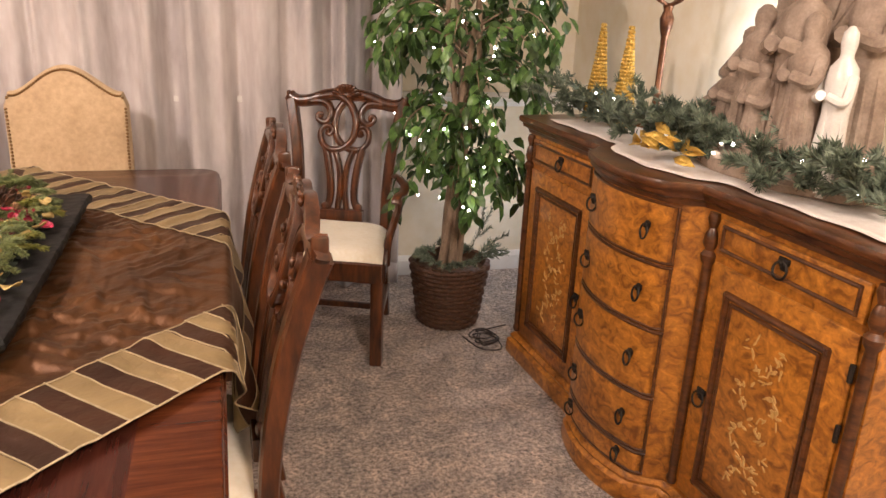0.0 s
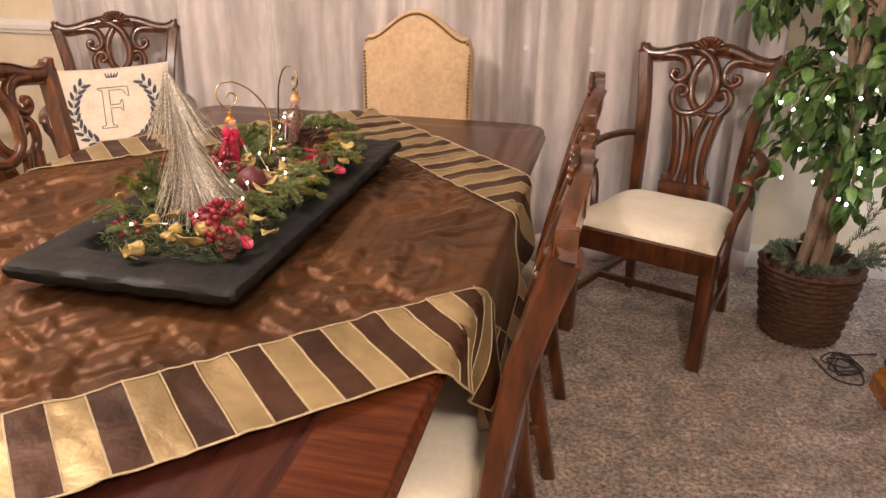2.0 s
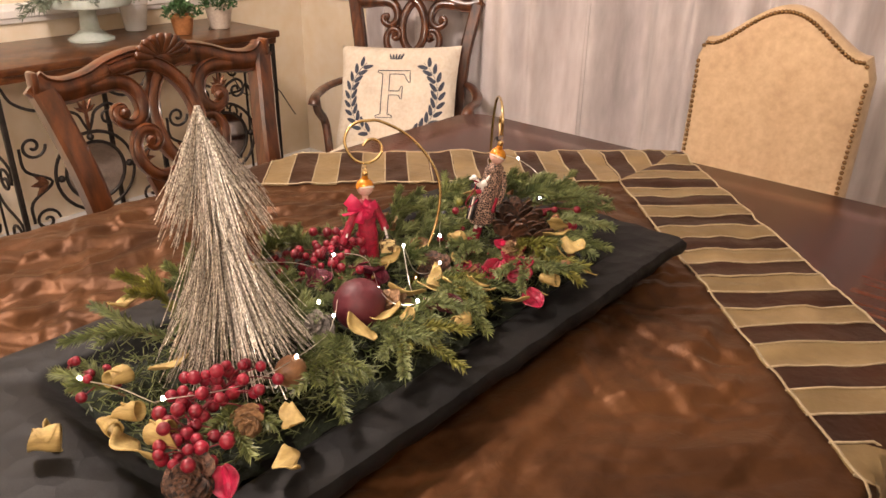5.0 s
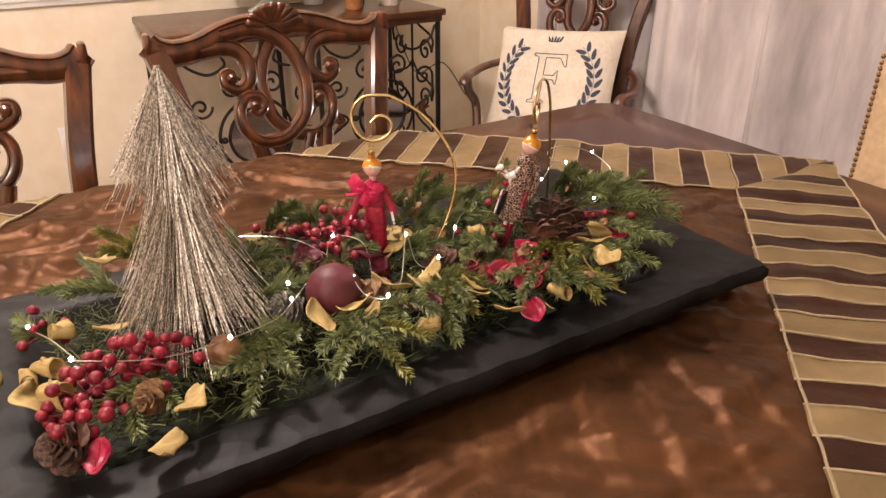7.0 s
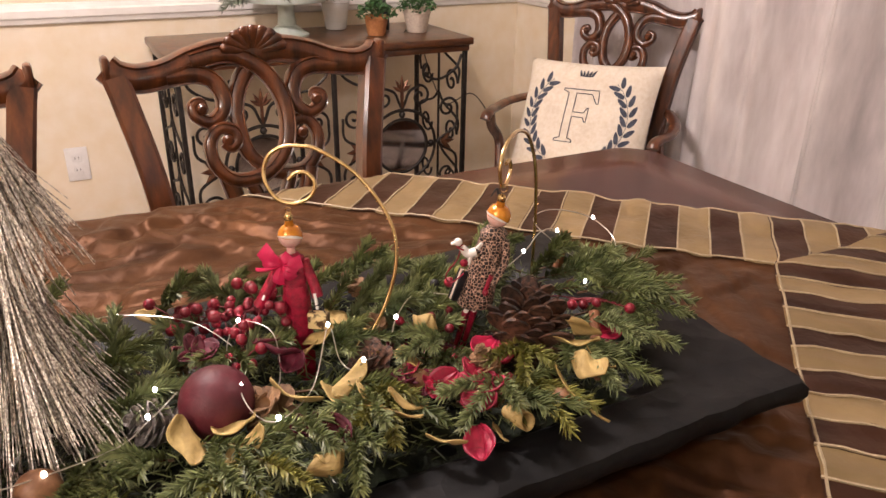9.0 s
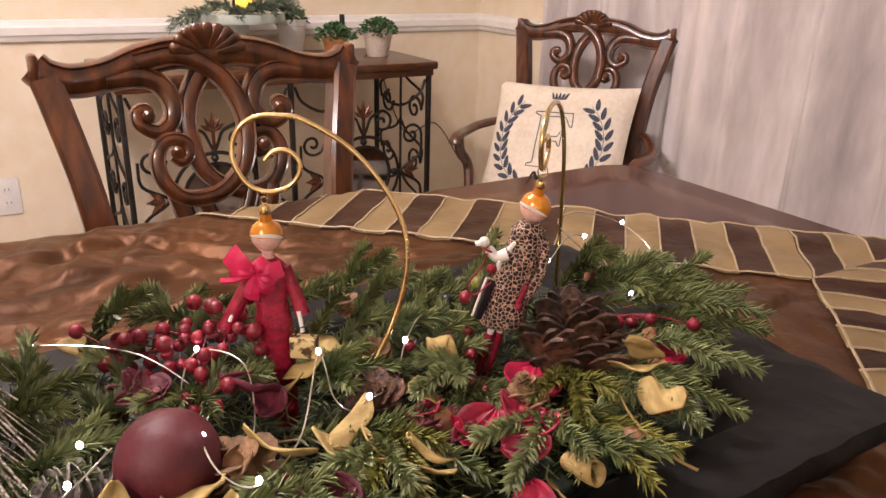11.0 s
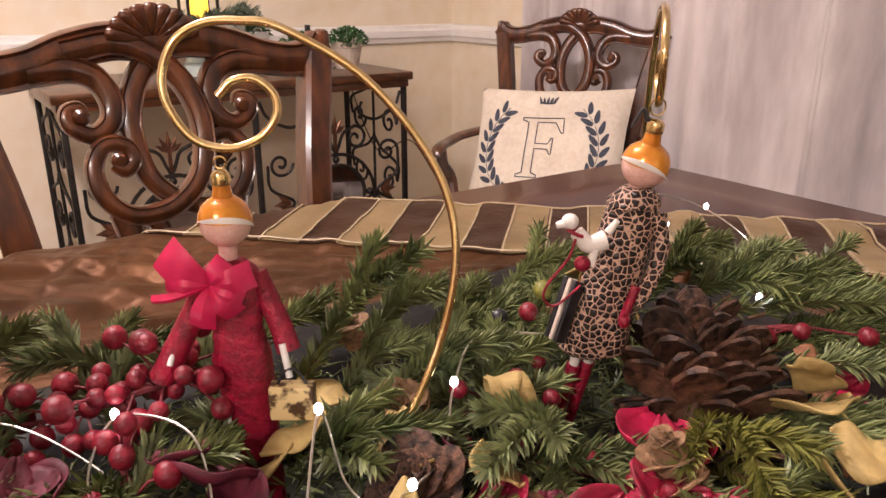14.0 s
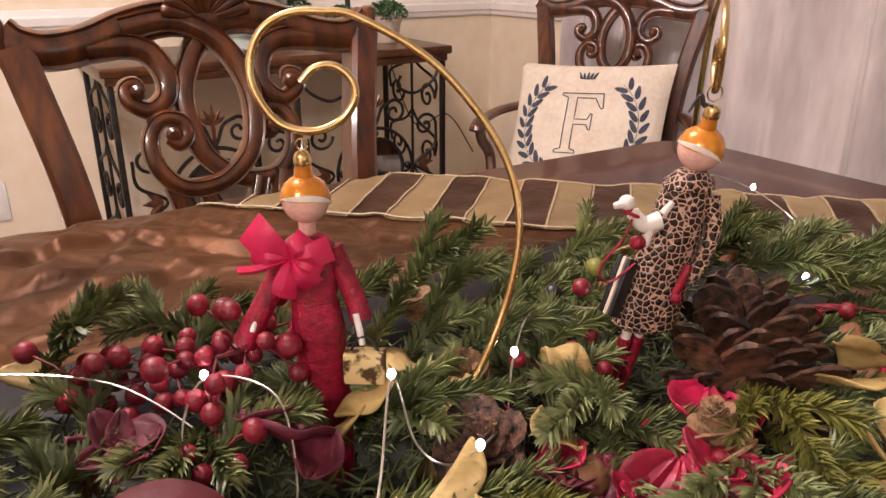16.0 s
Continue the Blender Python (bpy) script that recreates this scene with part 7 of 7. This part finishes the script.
def ficus():
    t = thing("ficus_tree", pose(1.545, 0.215, 0), "artificial ficus tree with fairy lights in wicker basket", "tree")
    bm = bmesh.new()
    rings = []
    rows = 26
    for k in range(rows + 1):
        f = k / rows
        r = 0.125 + 0.042 * f
        z = 0.002 + 0.285 * f
        rings.append([Vector(((r + 0.0055 * math.sin(30 * a + (k % 2) * math.pi) + 0.003 * (k % 2)) * math.cos(a), (r + 0.0055 * math.sin(30 * a + (k % 2) * math.pi)) * math.sin(a), z + 0.006 * math.sin(2 * a) * f)) for a in [6.283 * i / 120 for i in range(120)]])
    for r, z in ((0.155, 0.287), (0.15, 0.25)):
        rings.append([Vector((r * math.cos(a), r * math.sin(a), z)) for a in [6.283 * i / 120 for i in range(120)]])
    ring_loft(bm, rings)
    part("basket", bm, WICKER, t, "brown woven wicker basket")
    for k in range(14):
        bm = bmesh.new()
        f = (k + 0.5) / 14
        r = 0.128 + 0.042 * f
        tube(bm, [Vector(((r + 0.004 * math.sin(15 * a + k * 3.14)) * math.cos(a), (r + 0.004 * math.sin(15 * a + k * 3.14)) * math.sin(a), 0.012 + 0.272 * f)) for a in [6.283 * i / 90 for i in range(90)]], 0.0085, 6, closed=True)
        part("weave", bm, WICKER, t)
    rnd = random.Random(17)
    for k in range(4):
        bm = bmesh.new()
        a = k * 1.6
        pts = []
        for i in range(26):
            f = i / 25
            r = 0.028 + 0.02 * math.sin(3 * f * 3.1 + k) + 0.16 * max(0, f - 0.45) * (1 if k % 2 else 0.6)
            th = a + 2.6 * f
            pts.append(Vector((r * math.cos(th) + 0.03 * f, r * math.sin(th), 0.20 + 1.55 * f)))
        tube(bm, pts, 0.019, 8, scale=[1.05 - 0.65 * i / 25 for i in range(26)])
        part("trunk", bm, BARK, t, "pale twisted trunk")
    tips = []
    for k in range(62):
        bm = bmesh.new()
        z0 = rnd.uniform(0.58, 1.70)
        a = rnd.uniform(0, 6.283)
        L = rnd.uniform(0.22, 0.50) * (0.65 if z0 < 0.85 else 1)
        d = Vector((math.cos(a), math.sin(a) * 0.75, 0))
        p = Vector((0.03, 0, z0))
        q = spline([p, p + d * L * 0.45 + Vector((0, 0, 0.10)), p + d * L * 0.8 + Vector((0, 0, 0.06)), p + d * L + Vector((0, 0, -0.06))], 5)
        tube(bm, q, 0.005, 5, scale=[1 - 0.75 * i / len(q) for i in range(len(q))])
        part("branch", bm, BARK, t)
        tips.append(q)
    bm = bmesh.new()
    for q in tips:
        for i in range(38):
            f = rnd.uniform(0.15, 1) * (len(q) - 1)
            j = min(int(f), len(q) - 2)
            p = q[j].lerp(q[j + 1], f - j) + Vector((rnd.gauss(0, 0.022), rnd.gauss(0, 0.022), rnd.gauss(0, 0.025)))
            dd = (q[j + 1] - q[j]).normalized() * 0.6 + Vector((rnd.uniform(-1, 1), rnd.uniform(-1, 1), rnd.uniform(-1.1, 0.15)))
            leaf3(bm, p, dd, rnd.uniform(0.05, 0.082), rnd.uniform(0.016, 0.024), rnd, 0.3)
    for v in bm.verts:
        lim = 0.56 - 0.215 - 0.0
        if v.co.y > lim:
            v.co.y = lim - (v.co.y - lim) * 0.3
    part("crown", bm, FICUS, t, "glossy green leaves")
    mesh = None
    for k in range(70):
        q = rnd.choice(tips)
        p = q[rnd.randrange(4, len(q))] + Vector((rnd.gauss(0, 0.03), rnd.gauss(-0.02, 0.03), rnd.gauss(0, 0.04)))
        p.y = min(p.y, 0.33)
        if mesh is None:
            bb = bmesh.new()
            ball(bb, (0, 0, 0), 0.0055, 8, 6)
            ob = part("bulb", bb, LED, t, "tiny glowing fairy light")
            mesh = ob.data
        else:
            ob = new("bulb", mesh)
            ob.parent = t
        ob.location = p


ficus()
for i in range(16):
    rr = random.Random(800 + i)
    a = i * 0.393
    c = Vector((1.545 + 0.09 * math.cos(a), 0.215 + 0.09 * math.sin(a), 0.272))
    e = c + Vector((math.cos(a) * rr.uniform(0.05, 0.09), math.sin(a) * rr.uniform(0.05, 0.09), rr.uniform(0.01, 0.05)))
    if i in (14, 15, 0):
        e = c + Vector((0.16, -0.03, 0.05 + 0.05 * i % 0.15))
    if i == 1:
        e = c + Vector((0.13, 0.0, 0.26))
    sprig(c, e, 820 + i, NEEDLE_BLUE, 90, 0.026, "green pine sprig tucked in the basket", name="basket_sprig", group="sprigs in the basket", r=0.0014)
bm = bmesh.new()
rnd = random.Random(5)
pts = [(1.56, 0.02, 0.006), (1.60, -0.10, 0.006), (1.68, -0.12, 0.006)]
for k in range(26):
    a = k * 1.1
    pts.append((1.64 + rnd.uniform(0.02, 0.075) * math.cos(a), -0.03 + rnd.uniform(0.03, 0.07) * math.sin(a), 0.006 + 0.0012 * k))
pts.append((1.78, 0.1, 0.006))
tube(bm, spline(pts, 6), 0.003, 6)
tagged(finish("extension_cord", bm, CORD), "tangled brown extension cord on the carpet", "cord")
# hidden cool lamps, added to throw bluish white patches on the walls
point_lamp("added_corner_glow", (1.93, 0.45, 0.45), 3.0, (0.80, 0.88, 1.0), 0.05)
point_lamp("added_wall_glow", (2.22, -0.66, 1.22), 5.0, (0.82, 0.90, 1.0), 0.05)
